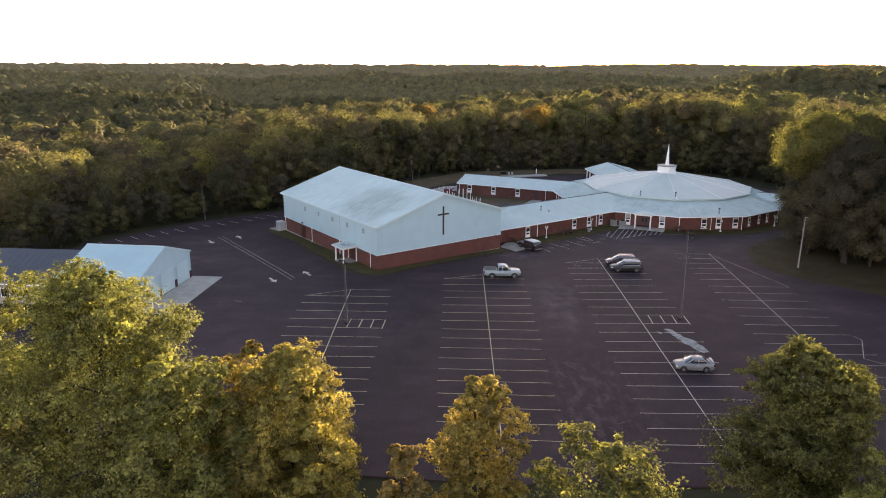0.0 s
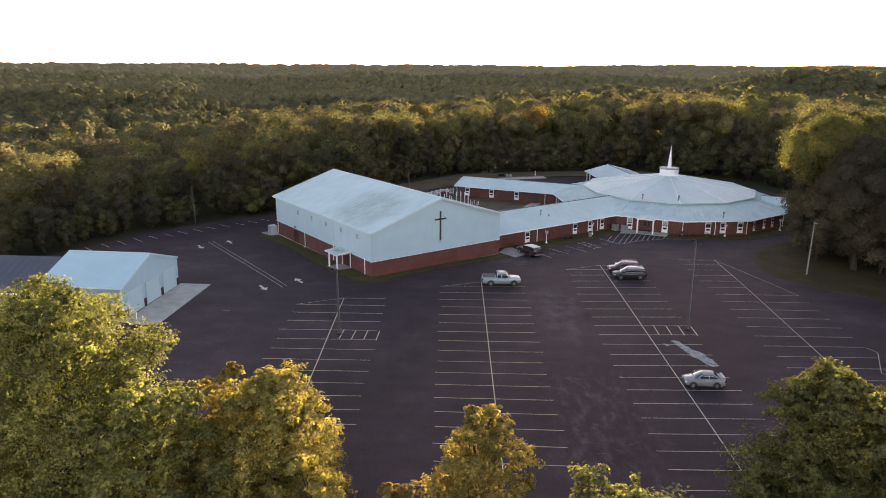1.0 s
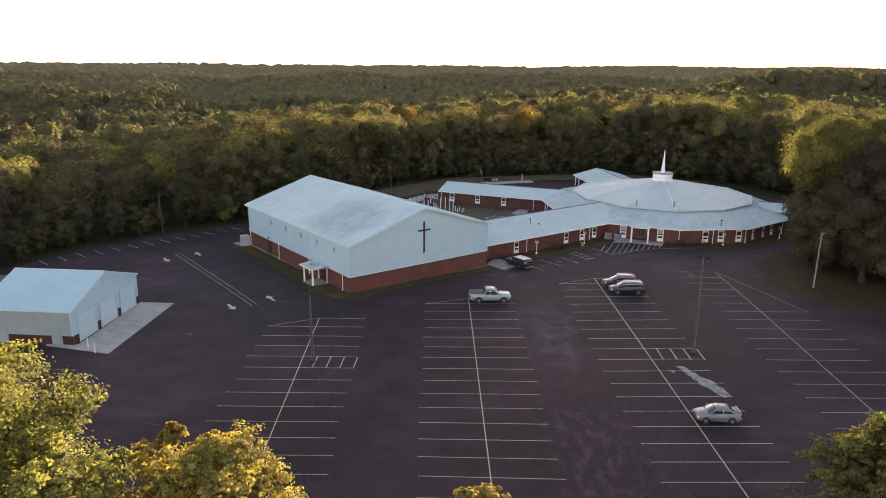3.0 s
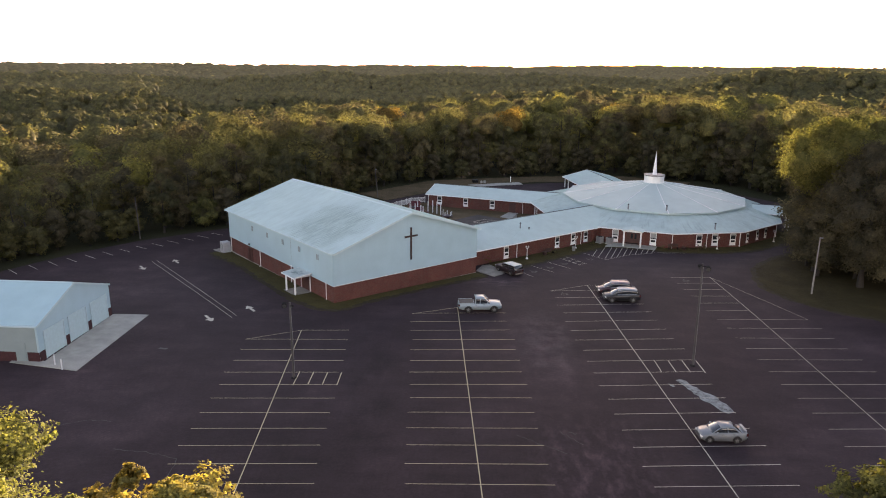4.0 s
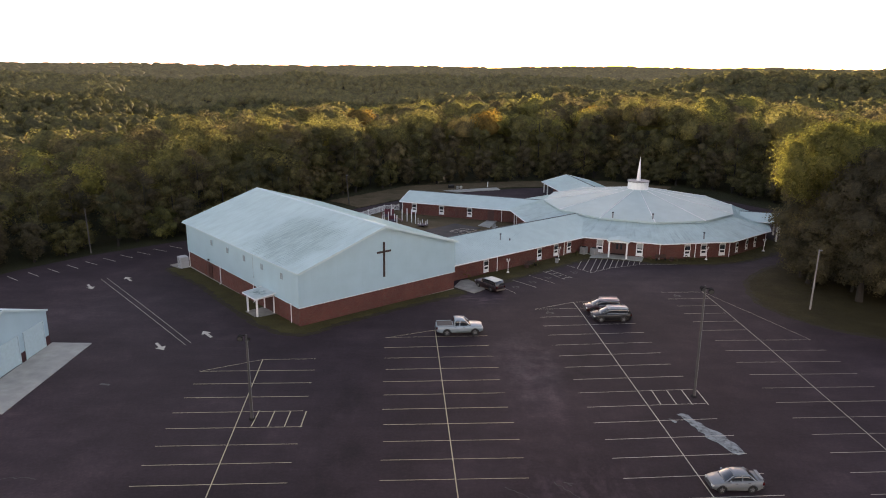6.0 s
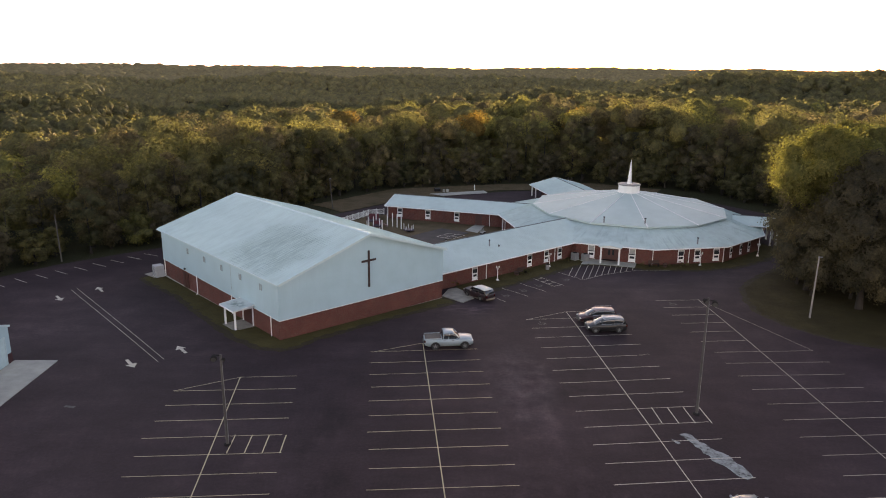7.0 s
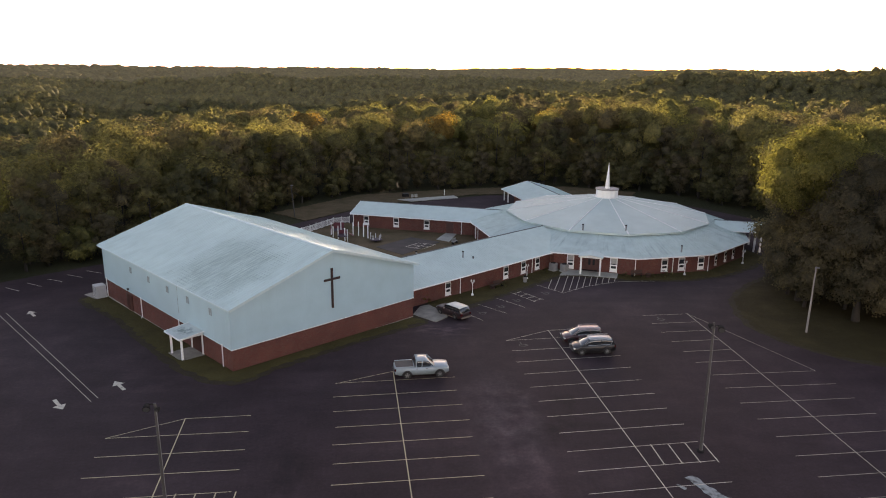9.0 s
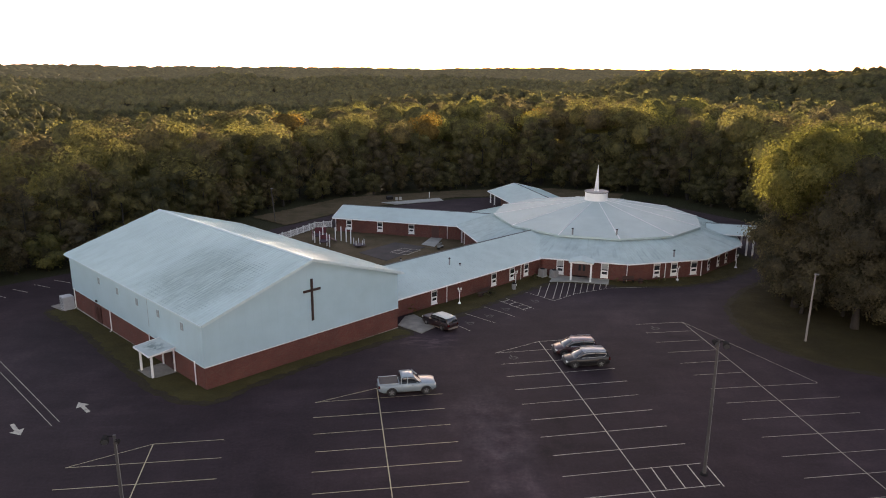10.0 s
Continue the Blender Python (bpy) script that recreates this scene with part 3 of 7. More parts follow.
def crown_points(rng, radius, bottom, top, lobes, sprays, leaves, shape, wild=1.0, keep=1.0):
    """Leaf places and facings: lobes, on each of them sprays, on each spray leaves."""
    mid, half = (bottom + top) / 2, (top - bottom) / 2
    cs, ns, fs, heads = [], [], [], []
    for i in range(lobes):
        h = (i + rng.uniform(0.2, 0.8)) / lobes * 2 - 1
        wide = {"round": math.sqrt(max(0.1, 1 - h * h)), "cone": 0.25 + 0.75 * (1 - h) / 2 if h > -0.6 else 0.7, "broad": math.sqrt(max(0.05, 1 - (0.5 * h + 0.5) ** 2)) * (0.8 if h < -0.6 else 1)}[shape]
        a, d = i * 2.4 + rng.uniform(-0.5, 0.5), radius * wide * rng.uniform(0.3, 0.9)
        c = np.array([d * math.cos(a), d * math.sin(a), mid + half * (0.82 if h < 0 else 0.9) * h])
        r = radius * (rng.uniform(0.17, 0.37) if wild == 1 else rng.uniform(0.28, 0.46)) * (0.65 + 0.35 * wide if h < 0 else 0.38 + 0.62 * wide)
        heads.append((c, r))
        dirs = unit(rng, sprays, -0.65)
        sc = c + dirs * r * (rng.uniform(0.5, 1.28, (sprays, 1)) if wild == 1 else rng.uniform(0.72, 1.08, (sprays, 1))) * np.array([1, 1, 0.85])
        sr = r * rng.uniform(0.09, 0.23, sprays) * (1 if wild == 1 else 2.1)
        off = np.clip(rng.normal(size=(sprays, leaves, 3)), -1.7, 1.7) * sr[:, None, None] * np.array([1, 1, 0.45 if wild == 1 else 0.7])
        p = sc[:, None] + off
        face = dirs * 0.7 + rng.normal(size=dirs.shape) * 0.4 * wild + np.array([0, 0, 0.45])      # each spray faces its own way
        nn = face[:, None] + off / sr[:, None, None] * 0.12 + rng.normal(size=off.shape) * 0.3 * wild
        p, nn = p[:, :max(1, round(leaves * keep))], nn[:, :max(1, round(leaves * keep))]
        cs.append(p.reshape(-1, 3))
        ns.append(nn.reshape(-1, 3))
        flat = p.reshape(-1, 3)
        fs.append((flat - c) / r * 0.8 + (flat - np.array([0, 0, mid - 0.2 * half])) / radius * 0.5)
    return np.concatenate(cs), np.concatenate(ns), np.concatenate(fs), heads


def trunk_mesh(rng, height, girth, heads, bottom, twigs=3):
    bm = bmesh.new()
    bend = rng.normal(size=(6, 2)) * 0.05 * height / 6
    pts, rad = [], []
    x = y = 0.0
    for i in range(7):
        k = i / 6
        pts.append((x, y, height * k - 0.15 * (i == 0)))
        rad.append(girth * (1.35 if i == 0 else 1.0) * (1 - 0.82 * k))
        if i < 6:
            x, y = x + bend[i][0], y + bend[i][1]
    tube(bm, pts, rad, 8)
    for c, r in heads:
        z = max(bottom * 0.6, min(height * 0.85, c[2] - 1.2 * math.hypot(c[0], c[1]) * 0.7))
        k = z / height * 6
        i = min(5, int(k))
        p = Vector(pts[i]).lerp(Vector(pts[i + 1]), k - i)
        e, z = Vector(c), float(z)
        m = p.lerp(e, 0.5) + Vector((0, 0, -0.12 * (e - p).length))
        g = girth * 0.42 * (1 - 0.6 * z / height)
        tube(bm, [p, m, e], [g, g * 0.65, g * 0.2], 5)
        for _ in range(twigs):
            d = Vector(unit(rng, 1, -0.2)[0]) * float(r * 0.8)
            tube(bm, [e.lerp(m, 0.3), e + d * 0.6, e + d], [g * 0.3, g * 0.2, g * 0.07], 4)
    return bm


def bough(rng, rings=3, segs=6):
    """A small lumpy closed mass about the origin: vertices and triangles."""
    v, f = [(0, 0, -0.8)], []
    for j in range(rings):
        el = -0.9 + 1.8 * j / (rings - 1)
        for k in range(segs):
            a, q = 2 * math.pi * (k + 0.5 * (j % 2)) / segs, rng.uniform(0.75, 1.05)
            v.append((q * math.cos(el) * math.cos(a), q * math.cos(el) * math.sin(a), q * math.sin(el) * 0.85))
    v.append((0, 0, 0.85))
    for k in range(segs):
        k2 = (k + 1) % segs
        f.append((0, 1 + k2, 1 + k))
        for j in range(rings - 1):
            a, b, c, d = 1 + j * segs + k, 1 + j * segs + k2, 1 + (j + 1) * segs + k2, 1 + (j + 1) * segs + k
            f += [(a, b, c), (a, c, d)]
        f.append((1 + (rings - 1) * segs + k, 1 + (rings - 1) * segs + k2, len(v) - 1))
    return np.array(v), np.array(f)


def tree_parts(seed, radius, bottom, top, mat, lobes=9, sprays=24, leaves=40, size=0.2, shape="round", girth=0.3, corners=4, wild=1.0, soften=0.6, keep=1.0):
    rng = np.random.default_rng(seed)
    c, nn, form, heads = crown_points(rng, radius, bottom, top, lobes, sprays, leaves, shape, wild, keep)
    v, f = leaf_quads(c, nn, rng.uniform(0.65, 1.3, len(c)) * size, rng, corners)
    norms = rounded(form, nn, soften, corners)
    if wild != 1:                      # dense inner foliage: a lumpy mass in each bough
        for head, r in heads:
            bv, bf = bough(rng)
            v, f, norms = np.concatenate([v, head + bv * r * 0.74]), np.concatenate([f, bf + len(v)]), np.concatenate([norms, bv])
    crown = raw_mesh("crown", v, f, [mat], normals=norms)
    bm = trunk_mesh(rng, bottom + (top - bottom) * 0.78, girth, heads, bottom, 3 if girth != 0.28 else 0)
    stem = bpy.data.meshes.new("trunk")
    bm.to_mesh(stem)
    bm.free()
    stem.materials.append(BARK)
    stem.polygons.foreach_set("use_smooth", [True] * len(stem.polygons))
    return stem, crown


def plant(parts_, m, label, group=""):
    t = thing("tree", m, label, "tree", group)
    shared("trunk", parts_[0], Matrix(), t)
    shared("crown", parts_[1], Matrix(), t)
    return t

# ---- ground, lot, paint ----
def hills(x, y):
    """The land: level round the lot, wooded valleys behind it, a western spur, a middle ridge, an eastern rise, then the long skyline."""
    r, az = math.hypot(x, y - 17), math.degrees(math.atan2(x, y - 17))
    west, east = 1 - smooth(-25.5, -19.5, az), smooth(8, 20, az)
    mid = (1 - west) * (1 - east)
    back = 75 * smooth(-11, 3, az)
    h = -(27 - 15 * east) * smooth(215 + back, 400 + back * 1.6, r)
    h += west * (9 * smooth(400, 520, r) + 9 * smooth(600, 860, r) + 17 * smooth(860, 1250, r))
    h += mid * ((21 + 9 * smooth(-19, -9, az)) * smooth(720, 1120, r) - 7 * smooth(1150, 1300, r))
    h += (1 - west) * 21 * smooth(-9, 3, az) * (1 - east) * math.exp(-((r - 590) / 100) ** 2)
    h += east * 21 * smooth(12, 23, az) * smooth(420, 640, r)
    h += (4.5 + 5 * smooth(-12, 24, az) - h) * smooth(1330, 1620, r)
    rough = smooth(300, 600, r)
    h += rough * ((3.5 + 4 * smooth(1300, 1700, r)) * noise.noise(Vector((x / 260 + 3.1, y / 260, 0.3))) + 3.5 * noise.noise(Vector((x / 110, y / 110, 4.7))))
    h += 8.0 * smooth(450, 620, r) * (1 - smooth(1080, 1280, r)) * noise.noise(Vector((x / 75, y / 75, 1.9)))      # gullies
    return h * smooth(86, 150, math.hypot(x - 10, y - 130)) + G(x, y)


verts, faces = [], []
radii = [0.0] + [6.0 * i for i in range(1, 31)] + [180 * 1.075 ** i for i in range(1, 46)]
AZ = 240
for r in radii:
    for k in range(AZ):
        a = 2 * math.pi * k / AZ
        x, y = 10 + r * math.sin(a), 130 + r * math.cos(a)
        verts.append((x, y, hills(x, y) - 0.12))
for i in range(len(radii) - 1):
    for k in range(AZ):
        j = (k + 1) % AZ
        faces.append((i * AZ + k, (i + 1) * AZ + k, (i + 1) * AZ + j, i * AZ + j))
tagged(new("ground", raw_mesh("ground", verts, [f[::-1] for f in faces], [WOODLAND], smoothed=True)), "dark woodland floor rolling away to distant ridges", "ground", kind="structure")

LOT = [(-40, 46), (-62, 58), (-70, 72), (-76, 92), (-73, 104), (-69, 114), (-64.5, 124), (-58.2, 132.7), (-50, 140.2), (-43, 146), (-30, 160),
       (-19, 173), (-8, 186), (4, 194), (22, 203), (45, 204), (64, 196), (76, 175), (77, 152), (67, 139.5), (58.6, 133.6), (50.8, 127), (46.1, 121.2),
       (43.9, 115), (43.3, 109.7), (45, 105), (47.7, 101), (51.5, 98.6), (58, 92), (62, 80), (60, 62), (48, 50), (28, 46.5), (0, 45)]
lot = sheet("parking_lot", LOT, 0.0, ASPHALT, label="large dark asphalt parking lot with worn painted stalls")
tagged(lot, category="parking lot", kind="structure")


def line(a, b, w=0.068, mat=LINE, name="stall_line", parts=1):
    return part(name, stripe(a, b, w, parts=parts), mat, lot)


def lerp2(a, b, k):
    return (a[0] + (b[0] - a[0]) * k, a[1] + (b[1] - a[1]) * k)


rng_line = random.Random(5)


def row(left0, left1, right0, right1, nl, centre0, centre1, mat=LINE, bow=0.0):
    """A double row of stalls: nl cross lines between the left and right ends, and the spine."""
    for i in range(nl):
        k = i / (nl - 1)
        j = rng_line.uniform(-0.15, 0.15)
        a, b = lerp2(left0, left1, k), lerp2(right0, right1, k)
        a, b = (a[0], a[1] - bow * k * (1 - k)), (b[0], b[1] - bow * k * (1 - k))      # the stalls narrow a little towards the street
        line((a[0] + j, a[1] + j * 0.2), (b[0] + j, b[1]), 0.066 + rng_line.uniform(-0.008, 0.012), mat)
    line(centre0, centre1, 0.088, mat, "spine_line", 12)


# four double rows from west to east
row((-24.74, 87.45), (-22.6, 56.1), (-13.1, 87.97), (-10.9, 56.7), 12, (-19.05, 90.55), (-16.2, 52), YELLOW_LINE, 1.6)
line((-19.05, 90.55), (-24.74, 87.45), mat=YELLOW_LINE)
line((-19.05, 90.55), (-13.4, 90.85), mat=YELLOW_LINE)
row((-6.4, 97.05), (-3.6, 51.4), (5.5, 97.9), (7.6, 51.6), 17, (-0.66, 99.6), (2.1, 49.5), YELLOW_LINE, 1.74)
line((-0.66, 99.6), (-6.37, 96.95), mat=YELLOW_LINE)
row((12.3, 107.5), (15.1, 49.0), (24.05, 108.7), (26.1, 49.6), 21, (17.95, 110.6), (21.0, 47.5), LINE, 3.9)
line((17.95, 110.6), (12.3, 107.5))
line((17.95, 110.6), (24.0, 111.2))
for i in range(6):
    y = 115.4 - 3.05 * i
    line((31.25 + 0.07 * i, y), (37.25 - 0.02 * i, y + 0.35), 0.075, DULL_LINE)
row((31.8, 93.9), (32.2, 63.8), (43.4, 94.3), (43.3, 64.5), 11, (37.3, 115.9), (37.1, 60), DULL_LINE, 1.7)
line((37.3, 115.9), (43.3, 97.4), mat=DULL_LINE, parts=4)
line((31.9, 96.95), (43.3, 97.4), 0.075, DULL_LINE)
line((43.35, 78.8), (43.8, 77.4), 0.075, DULL_LINE)
line((43.8, 77.4), (41.4, 71.9), 0.075, DULL_LINE)
line((41.4, 71.9), (44.2, 69.6), 0.075, DULL_LINE)
# hatched islands round the lamp posts
for x0, x1, y0, y1, n, mat in ((-16.6, -12.3, 76.2, 79.1, 4, YELLOW_LINE), (20.66, 25.15, 80.9, 83.9, 4, LINE)):
    for i in range(n):
        x = x0 + (x1 - x0) * i / (n - 1)
        line((x, y1), (x + 0.02, y0), 0.1, mat, "hatch_line")
# a double line and arrows on the west drive
line((-49.7, 119.6), (-28.6, 94.35), 0.075, DULL_LINE, parts=8)
line((-49.2, 120.3), (-28.25, 95.05), 0.075, DULL_LINE, parts=8)


def arrow(x, y, ang):
    bm = bmesh.new()
    c, s = math.cos(radians(ang)), math.sin(radians(ang))
    shape = ((-1.3, -0.17), (0.2, -0.17), (0.2, -0.58), (1.3, 0), (0.2, 0.58), (0.2, 0.17), (-1.3, 0.17))
    bm.faces.new([bm.verts.new((x + c * p - s * q, y + s * p + c * q, G(x, y) + 0.032)) for p, q in shape])
    bm.normal_update()
    part("arrow", bm, LINE, lot)


arrow(-49.5, 115.8, -51)
arrow(-45.9, 119.9, 129)
arrow(-31.3, 93.9, -51)
arrow(-27.25, 97.7, 129)
# stalls along the wooded edge
for i in range(13):
    k = i / 12
    a = (-66.4 + 22.0 * k ** 1.06, 111.3 + 26.8 * k ** 0.94)
    line(a, (a[0] - 2.75, a[1] + 2.35 - 0.9 * k), 0.11)
# stalls in front of the link wing, with a hatched access bay
for a, b in (((8.0, 118.6), (10.6, 114.5)), ((10.72, 121.06), (14.0, 117.15)), ((13.59, 123.5), (16.85, 119.4)), ((16.05, 125.9), (18.71, 121.6)), ((17.15, 126.8), (20.01, 122.4)), ((20.41, 129.5), (23.43, 125.4))):
    line(a, b)
for k in (0.12, 0.38, 0.63, 0.9):
    line(lerp2((16.05, 125.9), (18.71, 121.6), k), lerp2((17.15, 126.8), (20.01, 122.4), k), 0.1, LINE, "hatch_line")
line((23.43, 125.37), (27.4, 128.3))
line((27.4, 128.3), (32.8, 130.5))
line((32.8, 130.5), (38.5, 130.6))
for i in range(9):
    k = i / 8
    line(lerp2((23.45, 126.0), (32.44, 130.7), k), lerp2((26.15, 133.7), (33.1, 132.3), k), 0.09, LINE, "hatch_line")
line((22.45, 126.7), (24.85, 133.4), 0.09, LINE, "hatch_line")
line((21.75, 127.7), (23.2, 131.9), 0.09, LINE, "hatch_line")


def wheelchair(x, y, ang):
    """The painted access sign: a wheel, a seated back and a footrest in plain strokes."""
    bm = bmesh.new()
    c, s = math.cos(radians(ang)), math.sin(radians(ang))

    def put(p, q):
        return bm.verts.new((x + c * p - s * q, y + s * p + c * q, G(x, y) + 0.033))
    n = 14
    ring = [[put(r * math.cos(t), r * math.sin(t) - 0.15) for r in (0.33, 0.43)] for t in [2.2 + 4.6 * i / n for i in range(n + 1)]]
    for a, b in zip(ring, ring[1:]):
        bm.faces.new((a[0], a[1], b[1], b[0]))
    for p0, p1, q0, q1 in ((-0.12, 0.0, 0.0, 0.7), (0.0, 0.5, 0.02, 0.13), (0.45, 0.56, -0.4, 0.02)):
        bm.faces.new([put(p, q) for p, q in ((p0, q0), (p1, q0), (p1, q1), (p0, q1))])
    bm.normal_update()
    for f in bm.faces:
        if f.normal.z < 0:
            f.normal_flip()
    part("access_sign", bm, WORN_LINE, lot)


for x, y, g in ((10.8, 117.4, 40), (13.6, 119.9, 40), (16.2, 122.4, 40), (14.0, 106.2, 5), (33.0, 113.9, 3), (20.8, 125.4, 40)):
    wheelchair(x, y, g)

# pale spill on the asphalt, and sealed cracks
SPILL, sn, sl, sb = material("pale_spill", 0.8)
sb.inputs["Specular IOR Level"].default_value = 0.2
sl.new(ramp(sn, sl, noise_tex(sn, sl, 1.6, 6, 0.7), [(0.36, (0.035, 0.028, 0.03)), (0.42, (0.15, 0.16, 0.16)), (0.56, (0.27, 0.29, 0.295))]), sb.inputs["Base Color"])
rs = random.Random(11)
for (a, b, w) in (((21.9, 79.1), (24.75, 72.2), 1.5), ((20.6, 78.1), (21.0, 77.4), 0.35)):
    bm = bmesh.new()
    a, b = Vector(a), Vector(b)
    s = Vector((-(b - a).y, (b - a).x)).normalized()
    up, dn = [], []
    for i in range(15):
        k = i / 14
        p = a.lerp(b, k)
        h = w / 2 * (0.5 + 0.5 * smooth(0.1, 0.6, k)) * (1 - 0.6 * smooth(0.9, 1.0, k))
        up.append(p + s * (h + rs.uniform(-0.12, 0.12) * w))
        dn.append(p - s * (h + rs.uniform(-0.12, 0.12) * w))
    f = bm.faces.new([bm.verts.new((p.x, p.y, G(p.x, p.y) + 0.026)) for p in up + dn[::-1]])
    bmesh.ops.triangulate(bm, faces=[f])
    bm.normal_update()
    for f in bm.faces:
        if f.normal.z < 0:
            f.normal_flip()
    part("spill", bm, SPILL, lot, "pale spill")
part("patch", stripe((-33.5, 84.4), (-32.5, 84.2), 0.35, lift=0.024), plain("dull_patch", (0.09, 0.085, 0.085), 0.9, vary=0.3), lot, "small pale patch")
CRACK = plain("crack_filler", (0.07, 0.06, 0.06), 0.9, vary=0.3)
scuffs = [((4.8, 67.3), (7.1, 65.6), (9.0, 64.3)), ((-28.5, 63.6), (-25.5, 63.2), (-22.6, 62.4), (-22.3, 58.5)), ((8.6, 68), (10.4, 65.6)), ((-37, 66), (-33, 68.2), (-30.5, 68.0))]
for i in range(9):
    x, y, a, n = rs.uniform(8.2, 14.2), rs.uniform(52, 68), rs.choice((0.15, 0.3, 1.9, 2.3)) + rs.uniform(-0.3, 0.3), rs.uniform(0.5, 2.2)
    scuffs.append(((x, y), (x + n * math.cos(a), y + n * math.sin(a))))
for pts in scuffs:
    bm = bmesh.new()
    fine = [Vector(pts[i]).lerp(Vector(pts[i + 1]), k / 8) + Vector((rs.uniform(-0.1, 0.1), rs.uniform(-0.1, 0.1))) for i in range(len(pts) - 1) for k in range(8)]
    rows = []
    for i, p in enumerate(fine):
        d = (fine[min(i + 1, len(fine) - 1)] - fine[max(0, i - 1)]).normalized()
        s = Vector((-d.y, d.x)) * rs.uniform(0.02, 0.05)
        rows.append([bm.verts.new((q.x, q.y, G(q.x, q.y) + 0.022)) for q in (p + s, p - s)])
    for r, t in zip(rows, rows[1:]):
        bm.faces.new((t[0], t[1], r[1], r[0]))
    part("scuff", bm, CRACK, lot, "grey scuff mark")


def patch_of(name, outline, mat, label, category, lift=0.05):
    if category == "grass" and mat in (GRASS, LAWN_DIM, EAST_GRASS):                  # crumbling asphalt and thin turf along the edge
        wide = []
        area2 = sum(a[0] * b[1] - b[0] * a[1] for a, b in zip(outline, outline[1:] + outline[:1]))
        for a, b in zip(outline, outline[1:] + outline[:1]):
            n = max(1, int(math.dist(a, b) / 0.7))
            nx, ny = (b[1] - a[1]) / math.dist(a, b), -(b[0] - a[0]) / math.dist(a, b)
            s = 1 if area2 > 0 else -1
            for i in range(n):
                k, d = (i + 0.5) / n, rs.uniform(0.55, 1.05)
                wide.append((a[0] + (b[0] - a[0]) * k + s * nx * d, a[1] + (b[1] - a[1]) * k + s * ny * d))
        tagged(sheet(name + "_edge", wide, 0.016, FRINGE, skirt=0.02, label="crumbling gravelly edge of the grass"), category="gravel edge", kind="structure")
    if category == "grass":                  # ragged turf edges
        ragged = []
        for a, b in zip(outline, outline[1:] + outline[:1]):
            n = max(1, int(math.dist(a, b) / 0.55))
            ragged += [(a[0] + (b[0] - a[0]) * i / n + rs.uniform(-0.3, 0.3), a[1] + (b[1] - a[1]) * i / n + rs.uniform(-0.3, 0.3)) for i in range(n)]
        outline = ragged
    return tagged(sheet(name, outline, lift if category != "grass" else lift * 0.7, mat, skirt=0.12 if category != "grass" else 0.03, label=label), category=category, kind="structure")


# grass and concrete laid round the buildings
patch_of("grass_strip", [(-42.2, 125.4), (-40.2, 123.4), (-34.4, 117.6), (-30.9, 113.0), (-28.2, 109.0), (-22.4, 101.6), (-19.2, 98.6), (-15.8, 97.9), (-12.7, 101.6), (-8.2, 105.4), (-3.1, 109.8), (2.4, 113.8), (3.6, 114.6), (2.0, 115.8), (-2, 122), (-26, 136), (-38.6, 129)], GRASS, "mown grass strip along the brick foot of the hall", "grass")
patch_of("front_lawn", [(4.2, 118.6), (7.6, 118.9), (10.4, 121.3), (13.2, 123.9), (16.9, 127.2), (20.0, 129.9), (22.9, 132.4), (25.0, 134.0), (28.5, 133.9), (33.3, 132.3), (34.5, 131.4), (38.6, 131.2), (43.6, 131.0), (49.8, 132.8), (56.4, 137), (62.5, 142.6), (61, 150), (40, 160), (20, 150), (4, 124)], LAWN_DIM, "grass verge before the brick church walls", "grass", 0.055)
patch_of("courtyard", [(-16.4, 164.3), (-12.3, 171.2), (-9, 172.2), (2, 169), (20, 164), (26, 152), (12, 142), (-2, 128), (-10, 131), (-22, 146), (-24, 152)], LAWN_WORN, "worn brown lawn in the school courtyard", "grass", 0.06)
patch_of("rear_lawn", [(-26, 183), (-20, 190), (-9, 204), (2, 208), (22, 214), (46, 216), (62, 207), (58, 199), (40, 205), (20, 204.5), (2, 195), (-8, 187), (-18, 175)], LAWN_WORN, "brownish grass strip before the woods", "grass", 0.05)
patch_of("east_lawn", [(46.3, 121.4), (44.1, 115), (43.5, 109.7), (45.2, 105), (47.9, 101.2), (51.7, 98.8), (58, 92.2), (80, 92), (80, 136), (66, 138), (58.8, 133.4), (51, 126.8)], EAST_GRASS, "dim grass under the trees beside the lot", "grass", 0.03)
patch_of("entrance_walk", [(25.0, 134.1), (26.6, 137.8), (34.4, 135.0), (33.3, 132.2), (28.5, 133.85)], CONCRETE, "concrete walk at the church entrance", "pavement", 0.10)
patch_of("wing_pad", [(2.0, 117.2), (4.7, 114.2), (6.4, 116.2), (5.0, 119.6), (4.2, 121.0), (3.0, 120.4)], PAD_CONCRETE, "small concrete pad at the side door", "pavement", 0.09)
patch_of("garage_apron", [(-43.7, 94.75), (-39.2, 94.7), (-39.35, 78.1), (-47.4, 79.8), (-47.4, 81), (-43.9, 80.3)], CONCRETE, "stained pale concrete apron before the garage", "pavement", 0.06)
patch_of("rear_slab", [(1.0, 197.6), (4.2, 195.2), (15.6, 199.6), (14.9, 202.8)], CONCRETE, "bare concrete slab at the edge of the woods", "pavement", 0.12)
patch_of("court_pad", [(7.6, 157.6), (10.0, 163.4), (11.9, 162.4), (9.8, 155.8)], CONCRETE, "concrete step pad in the courtyard", "pavement", 0.10)
patch_of("side_pad", [(-29.8, 116.4), (-28.0, 117.8), (-26.6, 116.2), (-28.4, 114.8)], PAD_CONCRETE, "concrete pad at a side door", "pavement", 0.10)
